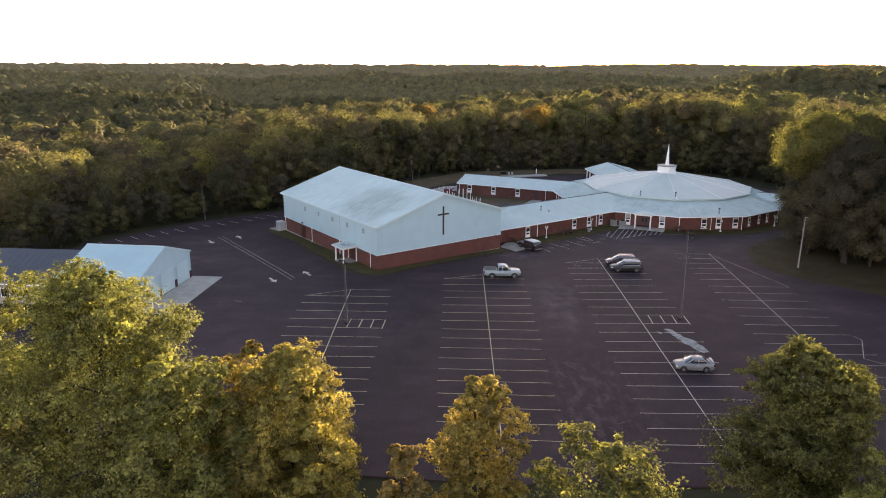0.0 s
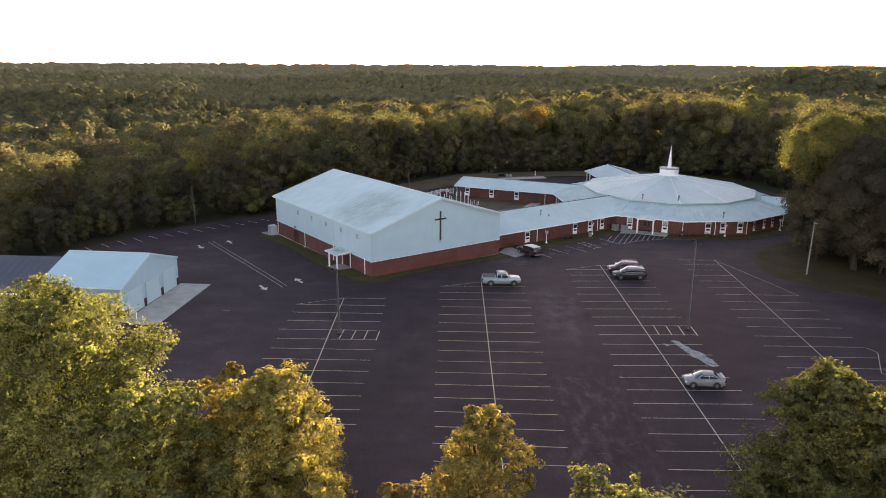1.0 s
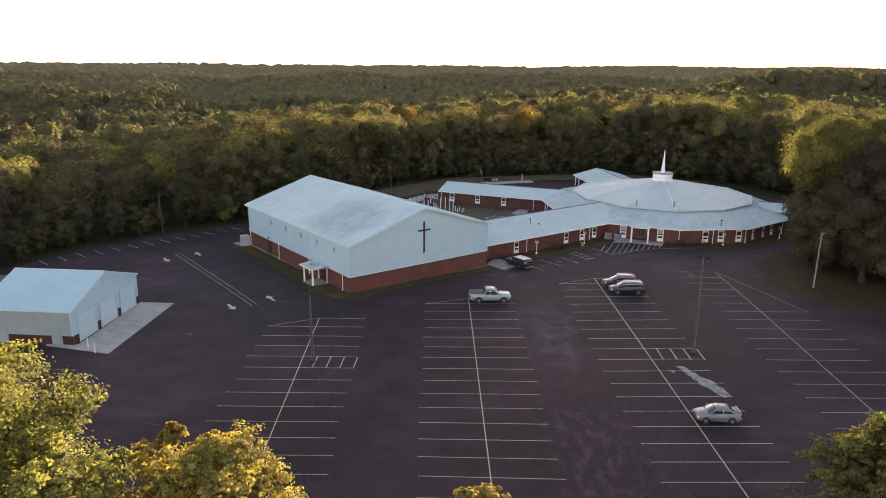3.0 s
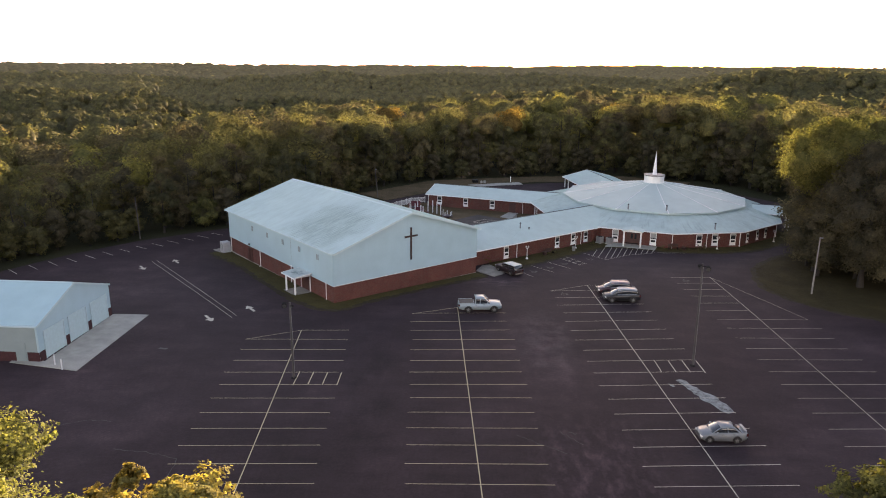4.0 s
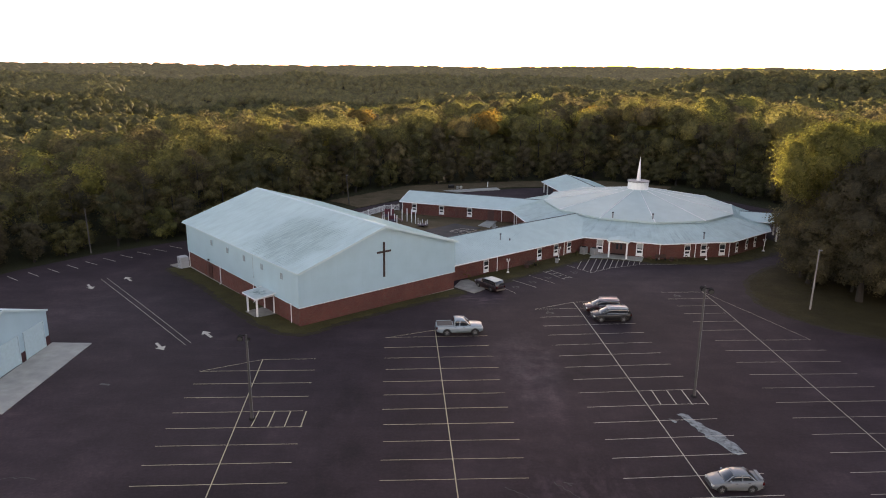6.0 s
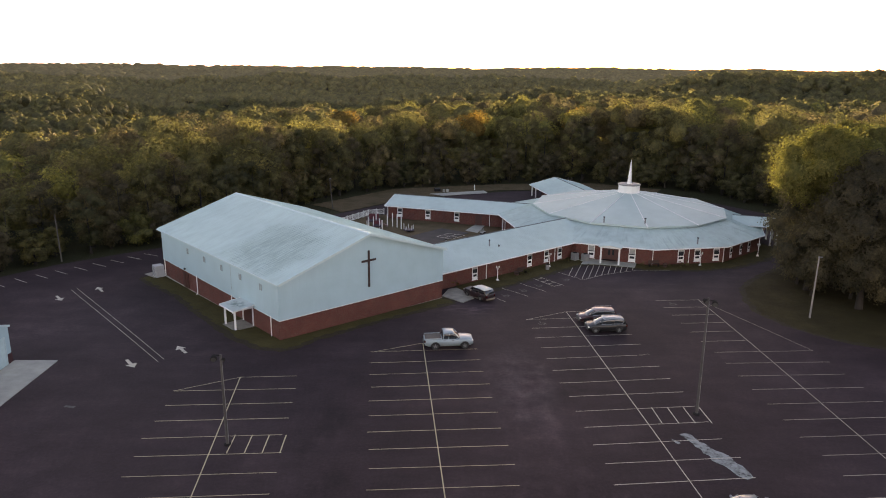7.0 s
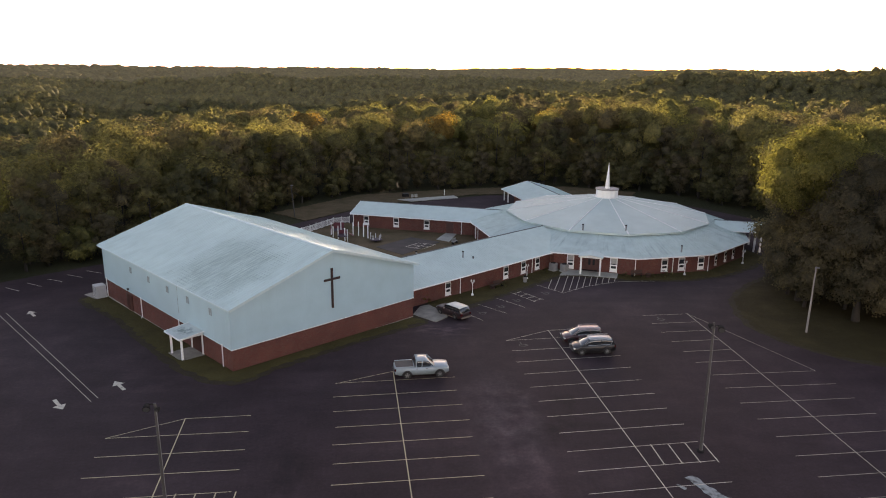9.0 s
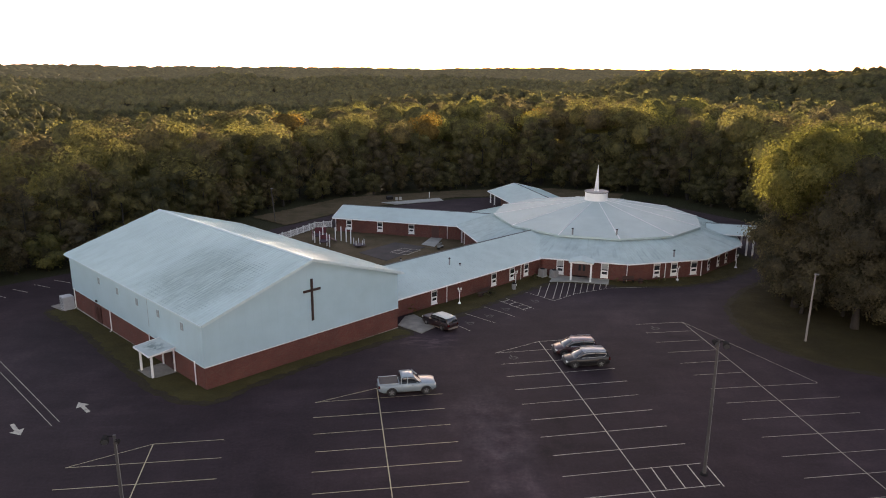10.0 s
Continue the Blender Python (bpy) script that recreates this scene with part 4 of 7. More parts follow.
patch_of("unit_pad", [(-42.6, 127.6), (-40.2, 130.4), (-38.2, 128.8), (-40.4, 125.6)], PAD_CONCRETE, "weathered concrete pad under the white unit", "pavement", 0.10)
court = patch_of("ball_court", [(-3.4, 152.5), (3.0, 159.4), (8.2, 155.6), (1.2, 147.0)], plain("worn_court_asphalt", (0.05, 0.039, 0.036), 0.9, vary=0.3, scale=0.5, grain=18), "small asphalt play court in the courtyard", "court", 0.085)
for a, b in (((1.9, 152.4), (4.2, 155.0)), ((4.2, 155.0), (7.2, 153.6)), ((7.2, 153.6), (4.7, 150.5)), ((4.7, 150.5), (1.9, 152.4)), ((3.05, 153.7), (5.95, 152.05)), ((5.7, 154.3), (3.3, 151.45))):
    part("court_line", stripe(a, b, 0.12, lift=0.095), LINE, court)

# ---- the hall with the cross ----
GYM = Matrix.Translation((-16.95, 100.33, -0.25)) @ Matrix.Rotation(radians(40.2), 4, "Z")
W, D, BRICK_TOP, EAVE, RIDGE, OV, RAKE = 24.82, 34.6, 2.6, 7.09, 11.08, 0.3, 0.62      # OV: overhang of the eaves, RAKE: of the gables
gym = thing("church_hall", GYM, "white-sided church hall with brick base, metal roof and dark cross", "building")
SL = (RIDGE - EAVE) / (W / 2 + OV)
top_wall = EAVE + SL * OV - 0.12


def gable_wall(y0, y1, z0):
    bm = bmesh.new()
    pts = [(0, z0), (W, z0), (W, top_wall), (W / 2, RIDGE - 0.13), (0, top_wall)]
    a = [bm.verts.new((x, y0, z)) for x, z in pts]
    b = [bm.verts.new((x, y1, z)) for x, z in pts]
    bm.faces.new(a)
    bm.faces.new(b[::-1])
    for i in range(5):
        bm.faces.new((a[i], b[i], b[(i + 1) % 5], a[(i + 1) % 5]))
    bmesh.ops.recalc_face_normals(bm, faces=bm.faces[:])
    return bm


part("gable_siding", gable_wall(0, 0.25, BRICK_TOP), SIDING, gym)
part("gable_siding", gable_wall(D - 0.25, D, BRICK_TOP), SIDING, gym)
part("side_siding", boxed(0, 0.25, 0.25, D - 0.25, BRICK_TOP, top_wall), SIDING, gym)
part("side_siding", boxed(W - 0.25, W, 0.25, D - 0.25, BRICK_TOP, top_wall), SIDING, gym)
part("brick_wall", boxed(0.06, W - 0.06, 0.06, 0.31, -0.4, BRICK_TOP), BRICK, gym, "red brick base wall")
part("brick_wall", boxed(0.06, W - 0.06, D - 0.31, D - 0.06, -0.4, BRICK_TOP), BRICK, gym)
part("brick_wall", boxed(0.06, 0.31, 0.31, D - 0.31, -0.4, BRICK_TOP), BRICK, gym)
part("brick_wall", boxed(W - 0.31, W - 0.06, 0.31, D - 0.31, -0.4, BRICK_TOP), BRICK, gym)
part("foundation", boxed(0.03, W - 0.03, 0.03, D - 0.03, -0.6, 0.12), CONCRETE, gym)
# raised seams of the siding, one every 0.9 m
rib = bpy.data.meshes.new("siding_rib")
b_ = boxed(-0.02, 0.02, -0.003, 0, 0, 1)
b_.to_mesh(rib)
b_.free()
rib.materials.append(SIDING)
for i in range(1, 27):
    x = W * i / 27
    h = top_wall + (RIDGE - 0.13 - top_wall) * (1 - abs(x - W / 2) / (W / 2)) - BRICK_TOP
    shared("siding_rib", rib, Matrix.LocRotScale((x, 0, BRICK_TOP), None, (1, 1, h)), gym)
for i in range(1, 37):
    shared("siding_rib", rib, Matrix.LocRotScale((0, D * i / 37, BRICK_TOP), Euler((0, 0, -math.pi / 2)), (1, 1, top_wall - BRICK_TOP)), gym)


def roof_panels(owner, y0, y1, x0, z0, x1, z1, count, mat, thick=0.06):
    """Metal panels side by side along y, each with an upturned seam, from the eave (x0, z0) to the ridge (x1, z1)."""
    step = (y1 - y0) / count
    for i in range(count):
        bm = bmesh.new()
        ya, yb = y0 + i * step, y0 + (i + 1) * step
        slab(bm, [(x0, ya, z0), (x0, yb, z0), (x1, yb, z1), (x1, ya, z1)], thick)
        ln = math.hypot(x1 - x0, z1 - z0)
        nx, nz = -(z1 - z0) / ln * (1 if x1 > x0 else -1), abs(x1 - x0) / ln
        h = 0.022
        for yy in (ya, ya + step / 2):
            t = [(x0, yy - 0.02, z0), (x0, yy + 0.02, z0), (x1, yy + 0.02, z1), (x1, yy - 0.02, z1)]
            lo = [bm.verts.new(p) for p in t]
            hi = [bm.verts.new((p[0] + nx * h, p[1], p[2] + nz * h)) for p in t]
            bm.faces.new(hi)
            for q in range(4):
                bm.faces.new((lo[q], lo[(q + 1) % 4], hi[(q + 1) % 4], hi[q]))
        bmesh.ops.recalc_face_normals(bm, faces=bm.faces[:])
        part("roof_panel", bm, mat, owner)


roof_panels(gym, -RAKE, D + RAKE, -OV, EAVE, W / 2, RIDGE, 37, ROOF)
roof_panels(gym, -RAKE, D + RAKE, W + OV, EAVE, W / 2, RIDGE, 37, ROOF)
part("ridge_cap", slabbed([(W / 2 - 0.28, -RAKE - 0.02, RIDGE - 0.03), (W / 2 - 0.28, D + RAKE + 0.02, RIDGE - 0.03), (W / 2, D + RAKE + 0.02, RIDGE + 0.07), (W / 2, -RAKE - 0.02, RIDGE + 0.07)], 0.03), GYM_TRIM, gym)
part("ridge_cap", slabbed([(W / 2 + 0.28, -RAKE - 0.02, RIDGE - 0.03), (W / 2 + 0.28, D + RAKE + 0.02, RIDGE - 0.03), (W / 2, D + RAKE + 0.02, RIDGE + 0.07), (W / 2, -RAKE - 0.02, RIDGE + 0.07)], 0.03), GYM_TRIM, gym)
for y in (-RAKE - 0.06, D + RAKE):
    for x0, x1 in ((-OV, W / 2), (W + OV, W / 2)):
        bm = bmesh.new()
        slab(bm, [(x0, y, EAVE + 0.06), (x0, y + 0.06, EAVE + 0.06), (x1, y + 0.06, RIDGE + 0.06), (x1, y, RIDGE + 0.06)], 0.30)
        part("rake_board", bm, GYM_TRIM, gym)
for x in (-OV - 0.12, W + OV):
    part("gutter", boxed(x, x + 0.12, -RAKE, D + RAKE, EAVE - 0.16, EAVE - 0.01, 0.02), GYM_TRIM, gym)
    part("soffit", boxed(min(x + 0.12, x + 0.12) if x < 0 else W, 0.0 if x < 0 else x, -RAKE + 0.02, D + RAKE - 0.02, EAVE - 0.14, EAVE - 0.10), GYM_TRIM, gym)
part("siding_joint", boxed(-0.012, -0.002, 11.9, 11.94, 3.5, top_wall), GREY_METAL, gym)
# the cross on the gable
part("base_trim", boxed(-0.02, W + 0.02, -0.03, 0.0, BRICK_TOP - 0.06, BRICK_TOP), TRIM, gym)
part("base_trim", boxed(-0.03, 0.0, 0.0, D, BRICK_TOP - 0.06, BRICK_TOP), GYM_TRIM, gym)
cross = boxed(12.37, 12.63, -0.16, -0.02, 4.2, 8.85, 0.02)
box(cross, 11.42, 13.6, -0.15, -0.03, 7.45, 7.71, 0.02)
part("cross", cross, CROSS_PAINT, gym, "tall dark brown cross")


VENT_GREY = plain("pale_grey_louvre", (0.24, 0.28, 0.3), 0.6)


def louvre(s, z):
    """A small louvred vent pair on the long wall."""
    v = part("vent", boxed(-0.05, 0.0, s - 0.36, s + 0.36, z - 0.45, z + 0.45, 0.01), SIDING, gym, "small grey louvred vent")
    for k in (-0.17, 0.17):
        p = part("vent_opening", boxed(-0.07, -0.045, s + k - 0.13, s + k + 0.13, z - 0.38, z + 0.38), VENT_GREY, v)


for s in (4.0, 9.25, 14.4, 19.6, 25.0):
    louvre(s, 5.7)
for s, zt in ((1.85, BRICK_TOP + 0.15), (11.95, BRICK_TOP + 0.15), (22.5, BRICK_TOP + 0.15), (33.9, BRICK_TOP + 0.15)):
    part("downspout", tubed([(-0.08, s, zt), (-0.08, s, 0.25), (-0.3, s, 0.1)], [0.06, 0.06, 0.06], 6), TRIM, gym, "white downspout")
d = part("door", boxed(-0.02, 0.06, 25.5, 27.4, 0.1, 2.25, 0.01), DOOR_BROWN, gym, "brown double door")
part("door_leaf", boxed(-0.045, -0.02, 25.58, 26.42, 0.15, 2.2), DOOR_BROWN, d)
part("door_leaf", boxed(-0.045, -0.02, 26.48, 27.32, 0.15, 2.2), DOOR_BROWN, d)
part("wall_light", boxed(-0.2, 0.0, 26.3, 26.6, 2.75, 3.0, 0.03), BLACK_PLASTIC, gym, "black wall light")
# porch on the long wall
PORCH_ROOF = stained(roof_metal("mossy_porch_roof", (0.5, 0.57, 0.57)), -1.3, 7.8, 0.9, 1.3, (0.45, 0.5, 0.5), 1.6, (1, 1, 1))
porch = thing("porch", GYM, "white entrance porch with square posts on a concrete slab", "porch")
part("porch_slab", boxed(-2.65, 0.02, 6.1, 9.35, -0.3, 0.24, 0.02), PAD_CONCRETE, porch)
for y in (6.4, 9.0):
    part("post", boxed(-2.45, -2.25, y - 0.1, y + 0.1, 0.22, 2.5, 0.015), TRIM, porch)
    part("post", boxed(-0.12, 0.02, y - 0.07, y + 0.07, 0.22, 2.5, 0.01), TRIM, porch)
part("beam", boxed(-2.53, -2.19, 6.2, 9.2, 2.48, 2.66, 0.01), TRIM, porch)
part("beam", boxed(-2.19, 0, 6.3, 6.5, 2.48, 2.66, 0.01), TRIM, porch)
part("beam", boxed(-2.19, 0, 8.9, 9.1, 2.48, 2.66, 0.01), TRIM, porch)
part("porch_roof", slabbed([(-2.72, 5.95, 2.72), (-2.72, 9.6, 2.72), (0.02, 9.6, 2.98), (0.02, 5.95, 2.98)], 0.08), PORCH_ROOF, porch)
part("roof_edge", boxed(-2.78, -2.7, 5.93, 9.62, 2.58, 2.74, 0.01), TRIM, porch)
for y in (5.9, 9.6):
    part("roof_edge", slabbed([(-2.7, y, 2.75), (-2.7, y + 0.06, 2.75), (0.0, y + 0.06, 3.01), (0.0, y, 3.01)], 0.14), TRIM, porch)
part("porch_door", boxed(-0.03, 0.06, 6.8, 8.6, 0.26, 2.35, 0.01), DOOR_BROWN, porch, "dark brown double door")
unit_box = thing("air_unit", GYM, "white louvred air unit on a pad beside the hall", "air unit")
part("casing", boxed(-1.5, -0.2, 34.0, 35.4, 0.0, 1.75, 0.04), plain("grey_white_casing", (0.42, 0.43, 0.44), 0.6), unit_box)
for i in range(7):
    part("louvre", boxed(-1.53, -1.5, 34.15, 35.25, 0.25 + 0.2 * i, 0.34 + 0.2 * i), GREY_METAL, unit_box)

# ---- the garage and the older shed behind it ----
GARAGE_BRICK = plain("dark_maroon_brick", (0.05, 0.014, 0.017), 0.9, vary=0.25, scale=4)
# darker copy of the garage siding: the south wall's shade in its colour
GARAGE_SHADE = plain("shaded_grey_siding", (0.22, 0.285, 0.3), 0.6, vary=0.08, scale=0.5, grain=25, relief=0.05)
GARAGE_TRIM = plain("pale_blue_garage_trim", (0.42, 0.56, 0.61), 0.5, vary=0.05)
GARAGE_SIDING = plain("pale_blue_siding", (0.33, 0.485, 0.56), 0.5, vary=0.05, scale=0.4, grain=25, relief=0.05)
DOOR_WHITE = plain("chalky_pale_door", (0.4, 0.55, 0.6), 0.55, vary=0.06)
garage = thing("garage", pose(-44.25, 80.15, 0, 0, 0, -1.8), "pale blue metal garage with three roll-up doors and brick base", "garage")
GL, GD, GE, GR, GOV = 11.0, 14.4, 4.05, 6.5, 0.12      # length along -x, depth along y


def gable_x(x0, x1, z0):
    bm = bmesh.new()
    pts = [(0, z0), (GD, z0), (GD, GE), (GD / 2, GR - 0.1), (0, GE)]
    a = [bm.verts.new((x0, y, z)) for y, z in pts]
    b = [bm.verts.new((x1, y, z)) for y, z in pts]
    bm.faces.new(a)
    bm.faces.new(b[::-1])
    for i in range(5):
        bm.faces.new((a[i], b[i], b[(i + 1) % 5], a[(i + 1) % 5]))
    bmesh.ops.recalc_face_normals(bm, faces=bm.faces[:])
    return bm


part("gable_wall", gable_x(-0.2, 0, -0.1), GARAGE_SIDING, garage)
part("gable_wall", gable_x(-GL, -GL + 0.2, -0.1), GARAGE_SIDING, garage)
part("side_wall", boxed(-GL + 0.2, -0.2, 0, 0.2, -0.1, GE), GARAGE_SHADE, garage)
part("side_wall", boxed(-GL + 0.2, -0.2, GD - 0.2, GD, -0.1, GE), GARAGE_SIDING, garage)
for y0, y1 in ((0.0, 0.92), (4.62, 5.38), (9.07, 9.88), (13.57, 14.4)):
    part("brick_pier", boxed(0.0, 0.06, y0 + 0.01, y1, -0.1, 1.05), GARAGE_BRICK, garage, "dark red brick base")
for x0, x1 in ((-1.3, -0.01), (-7.6, -2.6), (-GL, -9.0)):
    part("brick_pier", boxed(x0, x1, -0.06, 0.0, -0.1, 1.05), GARAGE_BRICK, garage)
for y0 in (1.05, 5.5, 10.0):
    d = part("garage_door", boxed(0.005, 0.05, y0, y0 + 3.45, 0.02, 2.95), DOOR_WHITE, garage, "pale sectional garage door")
    for i in range(5):
        part("door_section", boxed(0.05, 0.075, y0 + 0.06, y0 + 3.39, 0.06 + 0.58 * i, 0.06 + 0.58 * i + 0.55, 0.008), DOOR_WHITE, d)
    for yy in (y0 - 0.1, y0 + 3.45):
        part("door_jamb", boxed(0.005, 0.11, yy, yy + 0.1, 0.0, 3.05), GARAGE_TRIM, d)
    part("door_head", boxed(0.005, 0.11, y0 - 0.1, y0 + 3.55, 2.96, 3.08), GARAGE_TRIM, d)
part("side_door", boxed(-2.45, -1.45, -0.05, 0.0, 0.02, 2.1), GARAGE_SHADE, garage, "grey side door")
part("side_door", boxed(-8.9, -7.7, -0.05, 0.0, 0.02, 2.1), GARAGE_SHADE, garage)
for side in (0, 1):
    ye = -GOV if side == 0 else GD + GOV
    for i in range(12):
        xa, xb = GOV - (GL + 2 * GOV) * i / 12, GOV - (GL + 2 * GOV) * (i + 1) / 12
        bm = slabbed([(xa, ye, GE - 0.05), (xb, ye, GE - 0.05), (xb, GD / 2, GR), (xa, GD / 2, GR)], 0.06)
        box(bm, xb - 0.012, xb + 0.012, -0.5, 0.5, -0.5, 0.5)
        for v in list(bm.verts)[-8:]:
            t = v.co.y + 0.5
            v.co.y, v.co.z = ye + (GD / 2 - ye) * t, GE - 0.05 + (GR - GE + 0.05) * t + 0.007 * (v.co.z + 0.5)
        part("roof_panel", bm, GARAGE_ROOF, garage)
    part("rake_board", slabbed([(GOV, ye, GE + 0.02), (GOV + 0.05, ye, GE + 0.02), (GOV + 0.05, GD / 2, GR + 0.05), (GOV, GD / 2, GR + 0.05)], 0.22), GARAGE_TRIM, garage)
    part("gutter", boxed(-GL - GOV, GOV, ye - 0.1 if side == 0 else ye, ye if side == 0 else ye + 0.1, GE - 0.2, GE - 0.06), GARAGE_TRIM, garage)
part("ridge_cap", tubed([(-GL - GOV, GD / 2, GR + 0.01), (GOV, GD / 2, GR + 0.01)], [0.08, 0.08], 6), GARAGE_TRIM, garage)
shed = thing("shed", pose(-55.4, 80.6, 0), "older beige shed with a dark grey metal roof", "shed")
TAN = plain("beige_siding", (0.3, 0.27, 0.23), 0.7, vary=0.15)
part("wall", boxed(-17, -0.05, 0.0, 0.2, -0.1, 3.0), TAN, shed)
part("wall", boxed(-17, -0.05, 13.4, 13.6, -0.1, 3.0), TAN, shed)
part("wall", boxed(-17.2, -17, 0.0, 13.6, -0.1, 3.0), TAN, shed)
part("roof", slabbed([(-17.5, -0.5, 2.95), (-0.02, -0.5, 2.95), (-0.02, 6.8, 5.7), (-17.5, 6.8, 5.7)], 0.08), GREY_ROOF, shed, "dark grey metal roof")
part("roof", slabbed([(-17.5, 14.1, 2.95), (-0.02, 14.1, 2.95), (-0.02, 6.8, 5.7), (-17.5, 6.8, 5.7)], 0.08), GREY_ROOF, shed)
part("gutter", boxed(-17.5, -0.02, -0.62, -0.5, 2.8, 2.95), TRIM, shed, "white gutter")
for i in range(18):
    x = -0.5 - i
    part("roof_seam", slabbed([(x - 0.02, -0.5, 2.97), (x + 0.02, -0.5, 2.97), (x + 0.02, 6.8, 5.72), (x - 0.02, 6.8, 5.72)], 0.03), GREY_ROOF, shed)
for x in (-3.2, -7.4, -12.0):
    w = part("window", boxed(x - 0.6, x + 0.6, -0.06, 0.02, 0.9, 2.2, 0.01), TRIM, shed)
    part("pane", boxed(x - 0.5, x + 0.5, -0.075, -0.06, 1.0, 2.1), GLASS, w)

# ---- the round church with its wings ----
CX, CY, CZ = 39.0, 157.8, -0.38
OFF = 24.5                                   # first corner's angle; twelve sides
R_EAVE, Z_EAVE, R_MID, Z_MID, R_UP, Z_UP, R_TOP, Z_TOP, R_WALL = 25.0, 2.85, 17.7, 4.75, 18.3, 5.05, 1.9, 7.9, 24.3
church = thing("round_church", pose(CX, CY, CZ), "low twelve-sided brick church with pale metal roof and white spire", "church")


def ring(k, r, z, a0=OFF):
    a = radians(a0 + 30 * k)
    return Vector((r * math.cos(a), r * math.sin(a), z))


def facet(name, k, r0, z0, r1, z1, mat, panels, thick=0.07, seam=0.045):
    """One sloping side of the roof, laid in metal panels with standing seams."""
    a, b, c, d = ring(k, r0, z0), ring(k + 1, r0, z0), ring(k + 1, r1, z1), ring(k, r1, z1)
    nrm = (b - a).cross(d - a).normalized()
    nrm = nrm if nrm.z > 0 else -nrm
    along, up = (b - a).normalized(), ((c + d) / 2 - (a + b) / 2)
    width, inner = (b - a).length, (c - d).length

    def top(q):
        side = abs(q - 0.5) * width
        f = 1.0 if side <= inner / 2 else max(0.0, 1 - (side - inner / 2) / (width / 2 - inner / 2))
        return a.lerp(b, q) + up * f
    kc = 0.5 - inner / width / 2
    for i in range(panels):
        q0, q1 = i / panels, (i + 1) / panels
        pts = [a.lerp(b, q0), a.lerp(b, q1), top(q1)]
        pts += [p for q, p in ((1 - kc, c), (kc, d)) if q0 + 1e-3 < q < q1 - 1e-3]
        if i > 0:
            pts.append(top(q0))
        if i == panels - 1:
            pts.pop(2)
        bm = slabbed(pts, thick)
        for q in (q0, (q0 + q1) / 2):
            base, tip, s = a.lerp(b, q), top(q), along * 0.022
            if (tip - base).length < 0.4:
                continue
            lo = [bm.verts.new(p) for p in (base - s, base + s, tip + s, tip - s)]
            hi = [bm.verts.new(v.co + nrm * seam) for v in lo]
            bm.faces.new(hi)
            for j in range(4):
                bm.faces.new((lo[j], lo[(j + 1) % 4], hi[(j + 1) % 4], hi[j]))
        bmesh.ops.recalc_face_normals(bm, faces=bm.faces[:])
        part(name, bm, mat, church)


HIP_PALE = plain("pale_hip_metal", (0.7, 0.73, 0.73), 0.6, vary=0.15)
# dirt, and the upper eave's shade painted into the grey
BAND_SHADE = plain("dirty_shaded_flashing", (0.2, 0.22, 0.225), 0.7, vary=0.25, scale=1.0)
for k in range(12):
    facet("upper_roof_panel", k, R_UP, Z_UP, R_TOP, Z_TOP, UPPER_ROOF, 11, 0.07, 0.007)
    facet("lower_roof_panel", k, R_EAVE, Z_EAVE, R_MID, Z_MID, CONE_ROOF, 14)
    # fascia between the two roofs, eave fascia and hips
    bm = bmesh.new()
    slab(bm, [ring(k, R_UP - 0.02, Z_UP + 0.02), ring(k + 1, R_UP - 0.02, Z_UP + 0.02), ring(k + 1, R_UP - 0.14, Z_UP + 0.02), ring(k, R_UP - 0.14, Z_UP + 0.02)], 0.32)
    part("fascia", bm, HALL_ROOF, church)
    bm = slabbed([ring(k, R_MID + 0.1, Z_UP - 0.05), ring(k + 1, R_MID + 0.1, Z_UP - 0.05), ring(k + 1, R_MID - 0.1, Z_UP - 0.05), ring(k, R_MID - 0.1, Z_UP - 0.05)], 0.6)
    part("clerestory_band", bm, BAND_SHADE, church, "dirty grey flashing band, darkened for eave shade")
    bm = slabbed([ring(k, R_EAVE + 0.1, Z_EAVE), ring(k + 1, R_EAVE + 0.1, Z_EAVE), ring(k + 1, R_EAVE - 0.02, Z_EAVE), ring(k, R_EAVE - 0.02, Z_EAVE)], 0.16)
    part("gutter", bm, TRIM, church)
    part("hip_cap", tubed([ring(k, R_UP + 0.02, Z_UP), ring(k, R_TOP, Z_TOP)], [0.1, 0.06], 6), HIP_PALE, church)
    part("hip_cap", tubed([ring(k, R_EAVE + 0.02, Z_EAVE), ring(k, R_MID, Z_MID)], [0.07, 0.06], 6), HALL_ROOF, church)
    a, b = ring(k, R_WALL, 0), ring(k + 1, R_WALL, 0)
    c, d = ring(k + 1, R_WALL - 0.3, 0), ring(k, R_WALL - 0.3, 0)
    bm = bmesh.new()
    lo = [bm.verts.new((p.x, p.y, -0.4)) for p in (a, b, c, d)]
    hi = [bm.verts.new((p.x, p.y, Z_EAVE - 0.02)) for p in (a, b, c, d)]
    bm.faces.new(lo[::-1])
    bm.faces.new(hi)
    for i in range(4):
        bm.faces.new((lo[i], lo[(i + 1) % 4], hi[(i + 1) % 4], hi[i]))
    part("brick_wall", bm, BRICK, church)
    bm = slabbed([ring(k, R_EAVE, Z_EAVE - 0.1), ring(k + 1, R_EAVE, Z_EAVE - 0.1), ring(k + 1, R_WALL - 0.1, Z_EAVE - 0.1), ring(k, R_WALL - 0.1, Z_EAVE - 0.1)], 0.04)
    part("soffit", bm, TRIM, church)

